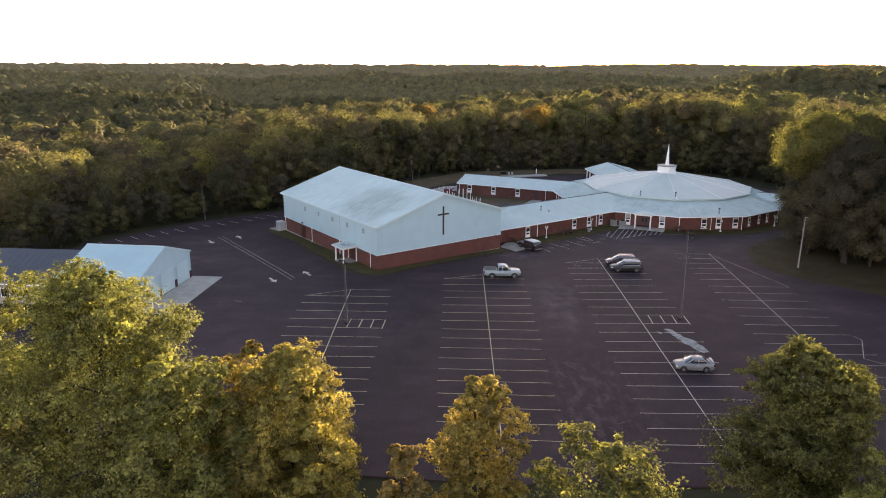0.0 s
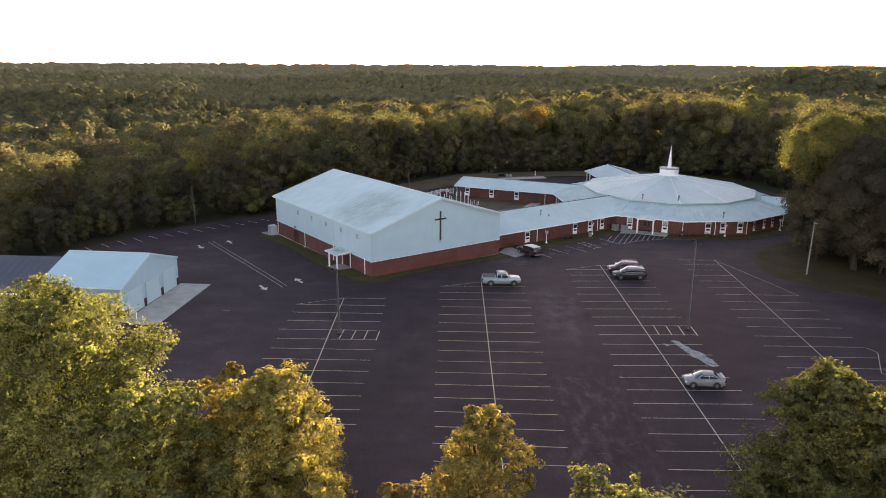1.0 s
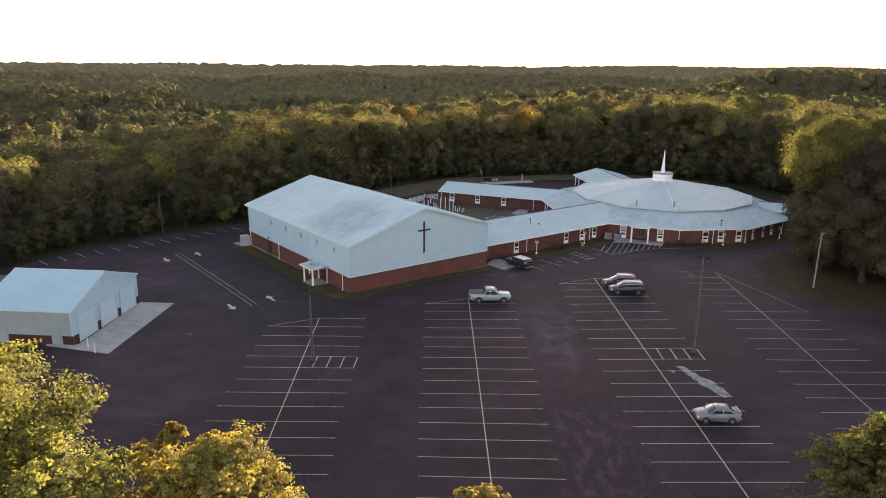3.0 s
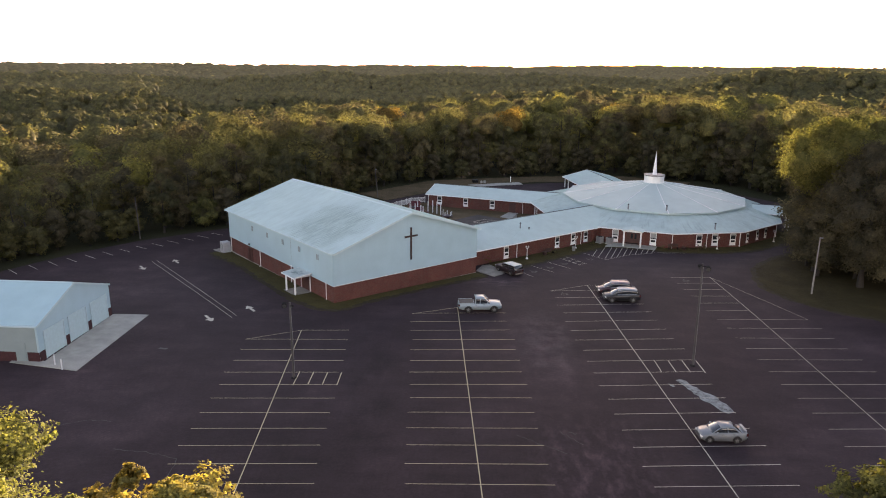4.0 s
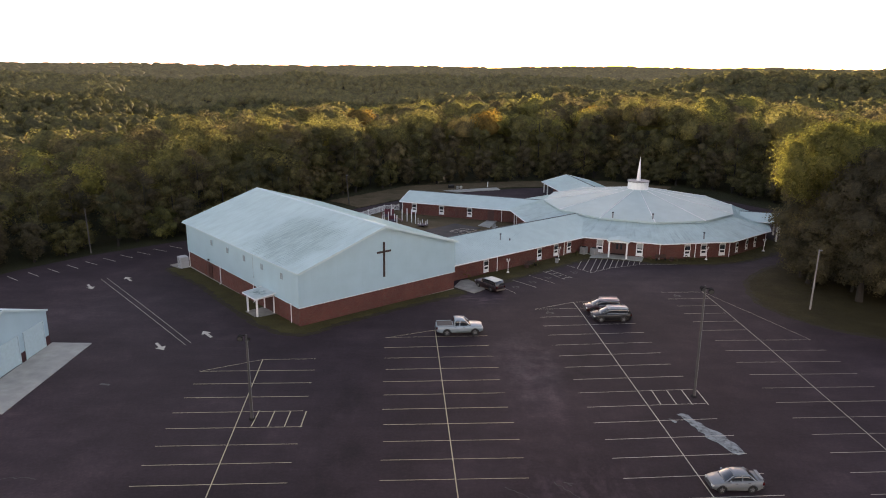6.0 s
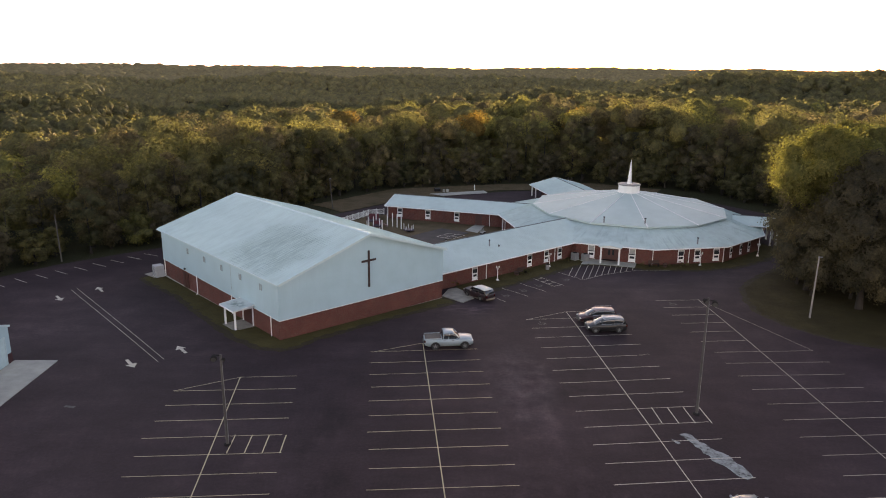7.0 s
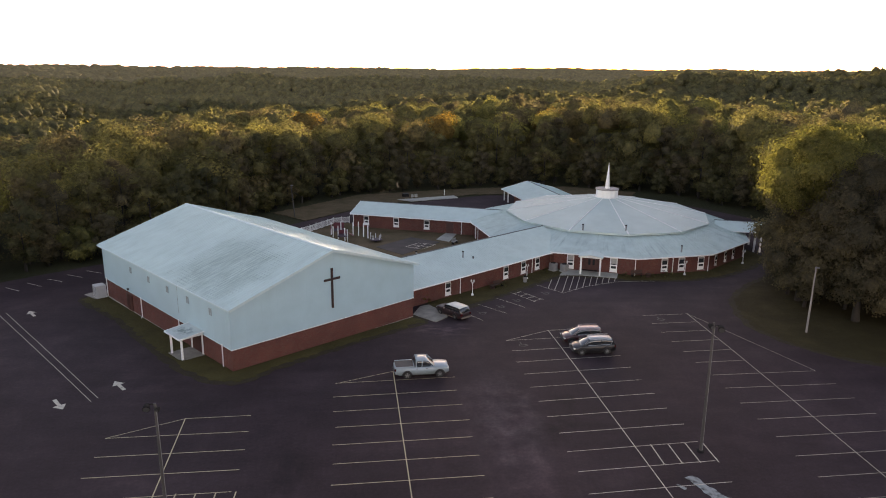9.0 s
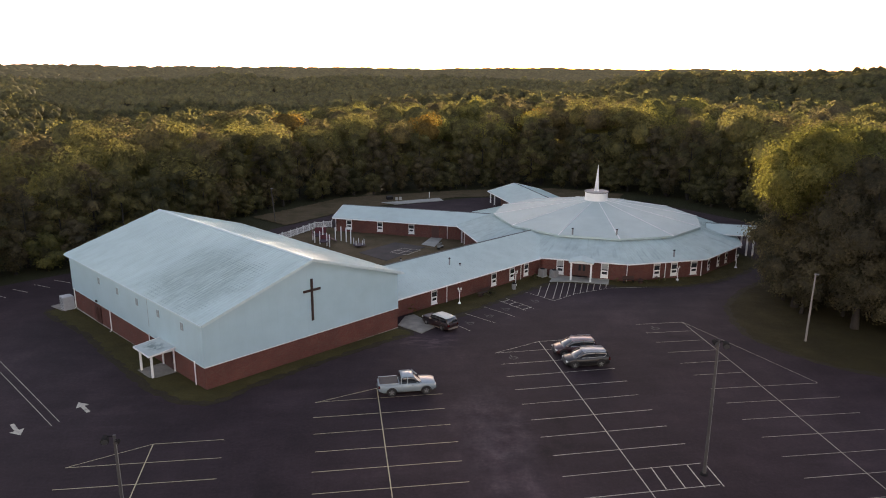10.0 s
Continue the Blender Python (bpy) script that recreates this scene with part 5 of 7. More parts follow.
drum = tubed([(0, 0, Z_TOP - 0.4), (0, 0, Z_TOP + 1.45), (0, 0, Z_TOP + 1.5)], [2.0, 2.0, 1.9], 16)
drum_ob = part("drum", drum, TRIM, church, "white drum under the spire")
part("drum_cap", tubed([(0, 0, Z_TOP + 1.35), (0, 0, Z_TOP + 1.55)], [2.12, 2.12], 16), GREY_METAL, drum_ob)
part("drum_flashing", tubed([(0, 0, Z_TOP - 0.25), (0, 0, Z_TOP + 0.12)], [2.25, 2.02], 16), TRIM, drum_ob)
part("spire", tubed([(0, 0, Z_TOP + 1.5), (0, 0, Z_TOP + 1.9), (0.03, 0, Z_TOP + 6.2)], [0.5, 0.42, 0.03], 8), TRIM, church, "slender white spire")


RIDGE_GREY = plain("dark_grey_ridge_metal", (0.1, 0.11, 0.115), 0.7)


def wing(ang, r0, r1, half, wall, z_eave, z_ridge, off=0.0, panels=40, walls=True, open_end=0.0):
    """A gabled wing running out from the church at that angle. Its own x runs outwards."""
    m = Matrix.Rotation(radians(ang), 4, "Z") @ Matrix.Translation((0, off, 0))

    def put(name, bm, mat, label=""):
        bm.transform(m)
        return part(name, bm, mat, church, label)
    n = panels
    for side in (-1, 1):
        for i in range(n):
            xa, xb = r0 + (r1 - r0) * i / n, r0 + (r1 - r0) * (i + 1) / n
            bm = slabbed([(xa, side * half, z_eave), (xb, side * half, z_eave), (xb, 0, z_ridge), (xa, 0, z_ridge)], 0.06)
            for xx in (xa, (xa + xb) / 2):
                box(bm, xx - 0.02, xx + 0.02, -0.5, 0.5, -0.5, 0.5)
                for v in list(bm.verts)[-8:]:
                    t = v.co.y + 0.5
                    v.co.y, v.co.z = side * half * (1 - t), z_eave + (z_ridge - z_eave) * t + 0.026 * (v.co.z + 0.5)
            put("wing_roof_panel", bm, HALL_ROOF)
        put("gutter", boxed(r0, r1, min(side * half, side * (half + 0.12)), max(side * half, side * (half + 0.12)), z_eave - 0.15, z_eave - 0.01), TRIM)
        put("soffit", boxed(r0, r1 - 0.1, min(side * wall, side * half), max(side * wall, side * half), z_eave - 0.14, z_eave - 0.10), TRIM)
        slope = (z_ridge - z_eave) / half
        put("rake_board", slabbed([(r1, side * half, z_eave + 0.05), (r1 + 0.05, side * half, z_eave + 0.05), (r1 + 0.05, 0, z_ridge + 0.05), (r1, 0, z_ridge + 0.05)], 0.24), TRIM)
        if walls:
            put("brick_wall", boxed(r0, r1 - 0.4 - open_end, min(side * wall, side * (wall - 0.3)), max(side * wall, side * (wall - 0.3)), -0.4, z_eave - 0.05), BRICK)
    put("ridge_cap", tubed([(r0, 0, z_ridge + 0.01), (r1 + 0.05, 0, z_ridge + 0.01)], [0.09, 0.09], 6), RIDGE_GREY)
    if walls:
        bm = bmesh.new()
        x = r1 - 0.4 - open_end
        prof = [(-wall, -0.4), (wall, -0.4), (wall, z_eave - 0.05), (0, z_ridge - 0.35), (-wall, z_eave - 0.05)]
        a = [bm.verts.new((x, y, z)) for y, z in prof]
        b = [bm.verts.new((x - 0.3, y, z)) for y, z in prof]
        bm.faces.new(a)
        bm.faces.new(b[::-1])
        for i in range(5):
            bm.faces.new((a[i], b[i], b[(i + 1) % 5], a[(i + 1) % 5]))
        bmesh.ops.recalc_face_normals(bm, faces=bm.faces[:])
        put("end_wall", bm, BRICK)
    return m


SOUTH = wing(219.1, 18.5, 55.0, 6.5, 5.75, 2.75, 5.1, 0.0, 44)
NORTH = wing(159.4, 18.5, 48.5, 5.6, 5.0, 2.70, 4.2, 0.8, 36)
REAR = wing(99.4, 18.5, 41.0, 6.6, 5.6, 2.70, 4.4, 0.0, 26, True, 6.0)
CANOPY = wing(341.0, 19.0, 27.2, 3.2, 2.6, 3.6, 4.75, 0.0, 10, False)
for x, y in ((25.6, -2.7), (25.6, 2.7), (26.6, -2.7), (26.6, 2.7)):
    bm = boxed(x - 0.14, x + 0.14, y - 0.14, y + 0.14, -0.5, 3.5, 0.01)
    bm.transform(CANOPY)
    part("canopy_post", bm, TRIM, church)
for x, y in ((40.3, 6.1), (40.3, 2.2), (40.3, -2.2), (40.3, -6.1), (37.5, 6.1), (37.5, -6.1)):
    bm = boxed(x - 0.12, x + 0.12, y - 0.12, y + 0.12, -0.5, 2.6, 0.01)
    bm.transform(REAR)
    part("porch_post", bm, TRIM, church)


for x, y in ((-24.1, 0.5), (-23.75, -0.4), (-23.4, -1.4)):
    part("court_post", boxed(x - 0.08, x + 0.08, y - 0.08, y + 0.08, -0.3, 2.75, 0.01), TRIM, church, "slim white post at the court's corner")
BLIND = plain("window_blind", (0.33, 0.34, 0.34), 0.7)


def window_unit(m, x, y, z0, z1, w, out, blind=0.14):
    """A tall white window: frame, blind, dark upper pane, white rail, white lower panel with a small dark light. out: +1 or -1 along y."""
    def put(name, bm, mat, parent, label=""):
        bm.transform(m)
        return part(name, bm, mat, parent, label)

    def slab_y(d0, d1):
        return (min(y + out * d0, y + out * d1), max(y + out * d0, y + out * d1))
    fr = boxed(x - w / 2, x + w / 2, *slab_y(-0.05, 0.06), z0, z1, 0.01)
    win = put("window", fr, TRIM, church)
    zm = z0 + (z1 - z0) * 0.46
    h, zb = z1 - z0, z1 - 0.08 - (z1 - z0) * blind
    put("blind", boxed(x - w / 2 + 0.1, x + w / 2 - 0.1, *slab_y(0.06, 0.072), zb, z1 - 0.08), BLIND, win, "grey window blind")
    put("pane", boxed(x - w / 2 + 0.1, x + w / 2 - 0.1, *slab_y(0.06, 0.075), zm + 0.12, zb), GLASS, win)
    put("pane", boxed(x - w / 2 + 0.18, x + w / 2 - 0.18, *slab_y(0.06, 0.075), z0 + h * 0.24, zm - 0.1), GLASS, win)
    put("sill", boxed(x - w / 2 - 0.05, x + w / 2 + 0.05, *slab_y(0, 0.12), z0 - 0.06, z0), TRIM, win)
    return win


# windows of the south wing (its southern side is +y in its own axes)
for r in (45.9, 34.0, 30.0, 26.7):
    window_unit(SOUTH, r, 5.75, 0.35, 2.35, 1.05, 1)
for r in (43.6, 28.0):
    bm = tubed([(r, 5.85, 2.6), (r, 5.85, -0.2)], [0.06, 0.06], 6)
    bm.transform(SOUTH)
    part("downspout", bm, TRIM, church)
for r in (45.3, 39.1, 32.9):
    window_unit(NORTH, r, 5.0, 0.55, 2.45, 1.1, 1)
bm = boxed(27.6, 29.0, 4.95, 5.06, 0.0, 2.2, 0.01)
bm.transform(NORTH)
part("door", bm, DOOR_BROWN, church, "brown door")
for r, y in ((48.0, 5.08), (26.0, 5.08)):
    bm = tubed([(r, y, 2.6), (r, y, -0.2)], [0.06, 0.06], 6)
    bm.transform(NORTH)
    part("downspout", bm, TRIM, church)


def wall_frame(k):
    """Frame of a church side: x along it from its first corner, y outwards negative."""
    a, b = ring(k, R_WALL, 0), ring(k + 1, R_WALL, 0)
    return Matrix.Translation(a) @ Matrix.Rotation(math.atan2(b.y - a.y, b.x - a.x), 4, "Z")


F7, F8, F9 = wall_frame(7), wall_frame(8), wall_frame(9)
for m, xs, w, z0, z1 in ((F7, (2.6, 9.2), 1.1, 0.3, 2.5), (F8, (4.8, 7.75, 11.15), 1.1, 0.4, 2.45), (F9, (2.3, 5.7, 8.6), 0.75, 0.5, 2.2)):
    for x in xs:
        window_unit(m, x, 0.0, z0, z1, w, -1, 0.38 if m is F7 else 0.12)
for m, x in ((F7, 12.45), (F8, 12.45), (F9, 12.3), (F8, 6.2)):
    bm = tubed([(x, -0.1, 2.75), (x, -0.1, -0.1)], [0.06, 0.06], 6)
    bm.transform(m)
    part("downspout", bm, TRIM, church)
# entrance portico
portico = thing("portico", church.matrix_basis @ F7, "small white gabled portico over the church entrance", "porch")
for x in (4.4, 7.3):
    part("post", boxed(x - 0.13, x + 0.13, -2.15, -1.89, 0.05, 2.8, 0.02), TRIM, portico)
part("beam", boxed(4.15, 7.55, -2.2, -1.9, 2.74, 2.98), TRIM, portico)
part("beam", boxed(4.2, 4.4, -1.9, -0.2, 2.74, 2.98), TRIM, portico)
part("beam", boxed(7.3, 7.5, -1.9, -0.2, 2.74, 2.98), TRIM, portico)
for x0 in (4.0, 7.7):
    part("portico_roof", slabbed([(x0, -2.5, 2.98), (5.85, -2.5, 3.3), (5.85, 0.7, 3.3), (x0, 0.7, 2.98)], 0.07), HALL_ROOF, portico)
bm = bmesh.new()
f = [bm.verts.new(p) for p in ((4.15, -2.2, 2.98), (7.55, -2.2, 2.98), (5.85, -2.2, 3.24))]
g = [bm.verts.new((v.co.x, -2.05, v.co.z)) for v in f]
bm.faces.new(f)
bm.faces.new(g[::-1])
for i in range(3):
    bm.faces.new((f[i], g[i], g[(i + 1) % 3], f[(i + 1) % 3]))
bmesh.ops.recalc_face_normals(bm, faces=bm.faces[:])
part("gable", bm, TRIM, portico)
dr = part("entrance_door", boxed(4.6, 7.1, -0.06, 0.05, 0.05, 2.5, 0.01), DOOR_BROWN, portico, "dark red double door")
part("door_pane", boxed(5.35, 5.7, -0.075, -0.06, 1.1, 2.0), GLASS, dr)
part("door_pane", boxed(6.0, 6.35, -0.075, -0.06, 1.1, 2.0), GLASS, dr)
part("bench", boxed(4.6, 6.8, -1.3, -0.9, 0.45, 0.55, 0.02), DARK_METAL, portico)


def on_roof(ang, r):
    a = radians(ang)
    return r * math.cos(a), r * math.sin(a)


def roof_pipe(x, y, z, h, rad=0.13):
    p = part("vent_pipe", tubed([(x, y, z - 0.3), (x, y, z + h)], [rad, rad], 8), GREY_METAL, church, "dark roof vent pipe")
    part("pipe_cap", tubed([(x, y, z + h), (x, y, z + h + 0.12)], [rad * 1.5, rad * 1.3], 8), DARK_METAL, p)


for ang, r, z in ((241, 17.4, 5.3), (264, 16.8, 5.4), (283.5, 23.0, 3.4)):
    x, y = on_roof(ang, r)
    roof_pipe(x, y, z, 0.75)
for x, y, h in ((40.2, 2.9, 0.85), (38.8, 3.6, 0.2), (46.2, -0.5, 0.35)):
    p = SOUTH @ Vector((x, y, 5.1 - abs(y) * 0.36))
    roof_pipe(p.x, p.y, p.z, h, 0.1)

# ---- vehicles ----
def loft(stations, mats=None):
    """A closed skin through cross-sections: each a list of (y, z) of the right half from the bottom middle to the top middle, at its x."""
    bm = bmesh.new()
    rings = []
    for x, half in stations:
        full = half + [(-y, z) for y, z in half[::-1] if abs(y) > 1e-6]
        rings.append([bm.verts.new((x, y, z)) for y, z in full])
    n = len(rings[0])
    for a, b in zip(rings, rings[1:]):
        for k in range(n):
            bm.faces.new((a[k], a[(k + 1) % n], b[(k + 1) % n], b[k]))
    bm.faces.new(rings[0][::-1])
    bm.faces.new(rings[-1])
    bmesh.ops.recalc_face_normals(bm, faces=bm.faces[:])
    return bm


def interp(table, x):
    for (x0, v0), (x1, v1) in zip(table, table[1:]):
        if x <= x1:
            return v0 + (v1 - v0) * max(0.0, (x - x0) / (x1 - x0))
    return table[-1][1]


def vehicle(name, m, label, paint, L, Wd, belt, roof, wheels, wr, cabin, trim=None, roof_mat=None, category="car", rails=False, spoiler=False, bed=None, low=0.24):
    """belt: (x, z) of hood, belt line and boot from front to back; roof: (x, z) of the glasshouse's top line; x runs from the nose (0) back.
    wheels: x of the two axles; wr: tyre radius; cabin: half width at the roof."""
    car = thing(name, m, label, category)
    trim = trim or BLACK_PLASTIC
    hw = Wd / 2
    xs = sorted({0.0, 0.06, 0.2, 0.5, 0.9, L - 0.5, L - 0.2, L - 0.06, L} | {x for x, _ in belt} | {w + d for w in wheels for d in (-wr * 1.18, -wr * 0.85, -wr * 0.4, 0, wr * 0.4, wr * 0.85, wr * 1.18)})
    st = []
    for x in xs:
        end = min(x, L - x)
        wide = hw * (0.86 + 0.14 * smooth(0, 0.55, end))
        zb = low + 0.12 * (1 - smooth(0, 0.5, end))
        side_low = zb
        for w in wheels:
            d = abs(x - w)
            if d < wr * 1.18:
                side_low = max(side_low, wr * 0.95 + math.sqrt(max(0, (wr * 1.18) ** 2 - d * d)) * 0.98 - 0.02)
        zt = interp(belt, x)
        zt = zt if end > 0.01 else zt - 0.1
        side_low = min(side_low, zt - 0.10)
        mid = max(side_low + 0.02, (0.45 * zb + 0.55 * zt))
        st.append((x, [(0, zb), (wide * 0.72, zb), (wide * 0.74, side_low), (wide * 0.97, side_low + 0.005), (wide, mid), (wide * 0.97, zt - 0.07), (wide * 0.86, zt), (0, zt + 0.03)]))
    body = part("body", loft(st), paint, car, "", True)
    # glasshouse
    gx = [x for x, _ in roof]
    gs = []
    n = 14
    for i in range(n + 1):
        x = gx[0] + (gx[-1] - gx[0]) * i / n
        zt, zb = interp(roof, x), interp(belt, x) - 0.05
        zt = max(zt, zb + 0.04)
        k = (zt - zb) / max(0.1, max(z for _, z in roof) - zb)
        yt = hw * 0.86 + (cabin - hw * 0.86) * k
        gs.append((x, [(0, zb), (hw * 0.87, zb), (yt + 0.02, zt - 0.06), (yt - 0.07, zt), (0, zt + 0.02)]))
    part("glasshouse", loft(gs), CAR_GLASS, car, "dark tinted windows", True)
    top = [x for x, z in roof if z > max(v for _, v in roof) - 0.16]
    x0, x1 = min(top), max(top)
    rs_ = []
    for i in range(9):
        x = x0 + (x1 - x0) * i / 8
        zt = interp(roof, x)
        rs_.append((x, [(0, zt - 0.05), (cabin + 0.015, zt - 0.075), (cabin + 0.03, zt - 0.045), (cabin - 0.06, zt + 0.02), (0, zt + 0.045)]))
    part("roof", loft(rs_), roof_mat or paint, car, "", True)
    # pillars
    zr = max(z for _, z in roof)
    for side in (-1, 1):
        for xb, xt, wd in ((gx[0] + 0.05, x0 + 0.02, 0.045), ((x0 + x1) / 2 + 0.05, (x0 + x1) / 2 - 0.0, 0.05), (gx[-1] - 0.12, x1 - 0.03, 0.07)):
            zb = interp(belt, xb)
            part("pillar", tubed([(xb, side * hw * 0.875, zb - 0.05), (xt, side * (cabin + 0.015), zr - 0.06)], [wd, wd * 0.8], 6), paint, car)
        xm = gx[0] + 0.35
        part("mirror", boxed(xm, xm + 0.16, min(side * hw * 0.95, side * (hw + 0.2)), max(side * hw * 0.95, side * (hw + 0.2)), interp(belt, xm) - 0.02, interp(belt, xm) + 0.16, 0.03), trim if trim is not BLACK_PLASTIC else paint, car)
        zf = interp(belt, 0.12)
        part("headlight", boxed(-0.005, 0.32, min(side * hw * 0.55, side * hw * 0.88), max(side * hw * 0.55, side * hw * 0.88), zf - 0.24, zf - 0.07, 0.03), LAMP_GLASS, car)
        zt = interp(belt, L - 0.1)
        part("taillight", boxed(L - 0.16, L + 0.01, min(side * hw * 0.62, side * hw * 0.92), max(side * hw * 0.62, side * hw * 0.92), zt - 0.34, zt - 0.08, 0.02), RED_LENS, car)
        for xh in ((x0 + x1) / 2 - 0.55, (x0 + x1) / 2 + 0.45):
            zb = interp(belt, xh) - 0.16
            part("door_handle", boxed(xh, xh + 0.2, side * hw * 0.985 - 0.012, side * hw * 0.985 + 0.02, zb, zb + 0.04), trim, car)
        part("sill", boxed(wheels[0] + wr * 1.2, wheels[1] - wr * 1.2, side * hw * 0.9 - 0.06, side * hw * 0.9 + 0.06, low - 0.04, low + 0.08, 0.02), trim, car)
    part("front_bumper", boxed(-0.06, 0.14, -hw * 0.84, hw * 0.84, low + 0.06, low + 0.28, 0.05), trim, car)
    part("grille", boxed(-0.02, 0.05, -hw * 0.5, hw * 0.5, interp(belt, 0.1) - 0.3, interp(belt, 0.1) - 0.12, 0.02), BLACK_PLASTIC, car)
    part("rear_bumper", boxed(L - 0.12, L + 0.07, -hw * 0.86, hw * 0.86, low + 0.1, low + 0.32, 0.05), trim, car)
    for wx in wheels:
        for side in (-1, 1):
            y = side * (hw - 0.13)
            wh = part("wheel", tubed([(wx, y - 0.11, wr), (wx, y - 0.08, wr), (wx, y + 0.08, wr), (wx, y + 0.11, wr)], [wr * 0.93, wr, wr, wr * 0.93], 20), RUBBER, car, "black tyre")
            o = side * 0.115
            part("rim", tubed([(wx, y + o * 0.6, wr), (wx, y + o, wr), (wx, y + o * 1.06, wr)], [wr * 0.6, wr * 0.6, wr * 0.25], 12), RIM_METAL, wh)
            for j in range(5):
                aj = radians(90 + 72 * j)
                part("spoke", tubed([(wx, y + o * 1.1, wr), (wx + wr * 0.6 * math.cos(aj), y + o * 1.08, wr + wr * 0.6 * math.sin(aj))], [wr * 0.11, wr * 0.08], 5), SPOKE, wh)
    for wx in wheels:
        for side in (-1, 1):
            arc = [(wx + wr * 1.16 * math.cos(radians(a)), side * hw * 0.965, wr * 0.97 + wr * 1.16 * math.sin(radians(a))) for a in range(0, 181, 20)]
            part("wheel_arch", tubed(arc, [0.055] * len(arc), 6), BLACK_PLASTIC, car, "dark wheel arch")
    if rails:
        for side in (-1, 1):
            zs = [(x, interp(belt, x) - 0.01) for x in (gx[0] + 0.75, (x0 + x1) / 2, gx[-1] - 0.55)]
            part("window_trim", tubed([(x, side * hw * 0.885, z) for x, z in zs] + [(x1 + 0.02, side * (cabin + 0.09), interp(roof, x1) - 0.16)], [0.022] * 4, 5), ALLOY, car, "bright metal window trim")
            part("roof_rail", tubed([(x0 + 0.15, side * (cabin - 0.05), zr + 0.06), ((x0 + x1) / 2, side * (cabin - 0.05), zr + 0.1), (x1 - 0.1, side * (cabin - 0.05), zr + 0.06)], [0.025] * 3, 6), ALLOY, car)
    if spoiler:
        part("spoiler", boxed(L - 0.34, L - 0.08, -hw * 0.75, hw * 0.75, interp(belt, L - 0.2) + 0.1, interp(belt, L - 0.2) + 0.14, 0.015), paint, car)
        for side in (-1, 1):
            part("spoiler_foot", boxed(L - 0.28, L - 0.18, side * hw * 0.6 - 0.03, side * hw * 0.6 + 0.03, interp(belt, L - 0.2) - 0.02, interp(belt, L - 0.2) + 0.11), paint, car)
    if bed:
        b0, b1, zc = bed
        part("bed_cover", boxed(b0, b1, -hw * 0.84, hw * 0.84, zc - 0.02, zc + 0.05, 0.02), BED_COVER, car, "worn grey-brown bed cover")
        for side in (-1, 1):
            part("bed_rail", boxed(b0, b1 + 0.02, side * hw * 0.9 - 0.06, side * hw * 0.9 + 0.06, zc - 0.05, zc + 0.07, 0.02), paint, car)
    return car


def heading(x, y, deg):
    """Stands a car with its middle at x, y; deg is the way its nose points."""
    return lambda L: Matrix.Translation((x, y, G(x, y))) @ Matrix.Rotation(radians(deg + 180), 4, "Z") @ Matrix.Translation((-L / 2, 0, 0))


CAR_GLASS, _, _, cg = material("car_glass", 0.06)
cg.inputs["Base Color"].default_value, cg.inputs["Specular IOR Level"].default_value = (0.022, 0.026, 0.03, 1), 0.9
cg.inputs["Coat Weight"].default_value, cg.inputs["Coat Roughness"].default_value = 0.6, 0.05
BED_COVER = plain("bed_cover", (0.075, 0.065, 0.06), 0.7, vary=0.2)
SILVER = car_paint("silver_paint", (0.19, 0.207, 0.222), 0.1, 0.5, 0.45)
WHITE_PAINT = car_paint("pale_silver_paint", (0.265, 0.325, 0.36), 0.1, 0.42)
MAROON = car_paint("maroon_paint", (0.045, 0.01, 0.013), 0.2, 0.45, 1.0)
BLACK_PAINT = car_paint("black_paint", (0.008, 0.008, 0.01), 0.0, 0.6, 0.6)
# SUV roofs far paler than the bodies: sky reflection painted into the colour
MAROON_SKY_SHEEN = car_paint("maroon_roof_sky_sheen", (0.3, 0.22, 0.23), 0.3, 0.35)
BLACK_SKY_SHEEN = car_paint("black_roof_sky_sheen", (0.3, 0.32, 0.35), 0.3, 0.35)

vehicle("pickup_truck", heading(2.15, 98.75, 5)(5.5), "pale silver pickup truck with grey-brown bed cover, parked", WHITE_PAINT, 5.5, 2.0,
        [(0, 1.0), (0.12, 1.12), (0.7, 1.2), (1.45, 1.22), (3.4, 1.2), (3.6, 1.2), (5.5, 1.2)],
        [(1.4, 1.2), (2.1, 1.82), (2.4, 1.91), (3.1, 1.92), (3.34, 1.87), (3.48, 1.22)], (0.95, 4.25), 0.42, 0.79, category="pickup truck", bed=(3.58, 5.37, 1.25), low=0.42)
vehicle("sedan", heading(22.2, 67.5, 181)(4.15) @ Matrix.Diagonal((0.95, 0.97, 1.0, 1.0)), "silver sedan with a rear spoiler, parked across a stall", SILVER, 4.15, 1.72,
        [(0, 0.68), (0.15, 0.78), (1.05, 0.95), (3.1, 1.0), (3.5, 1.0), (4.05, 0.98), (4.15, 0.9)],
        [(0.95, 0.95), (1.7, 1.38), (2.0, 1.43), (2.65, 1.42), (2.95, 1.36), (3.6, 1.0)], (0.78, 3.2), 0.32, 0.58, spoiler=True)
SUV_BELT = [(0, 0.78), (0.15, 0.92), (1.0, 1.1), (3.6, 1.16), (4.6, 1.16), (4.75, 1.0)]
SUV_ROOF = [(0.85, 1.08), (1.85, 1.66), (2.2, 1.75), (3.3, 1.76), (4.35, 1.66), (4.7, 1.15)]
vehicle("suv", heading(21.05, 106.95, 183)(4.75), "maroon SUV with roof rails, parked", MAROON, 4.75, 1.88, SUV_BELT, SUV_ROOF, (0.9, 3.75), 0.38, 0.66, rails=True, low=0.3, roof_mat=MAROON_SKY_SHEEN)
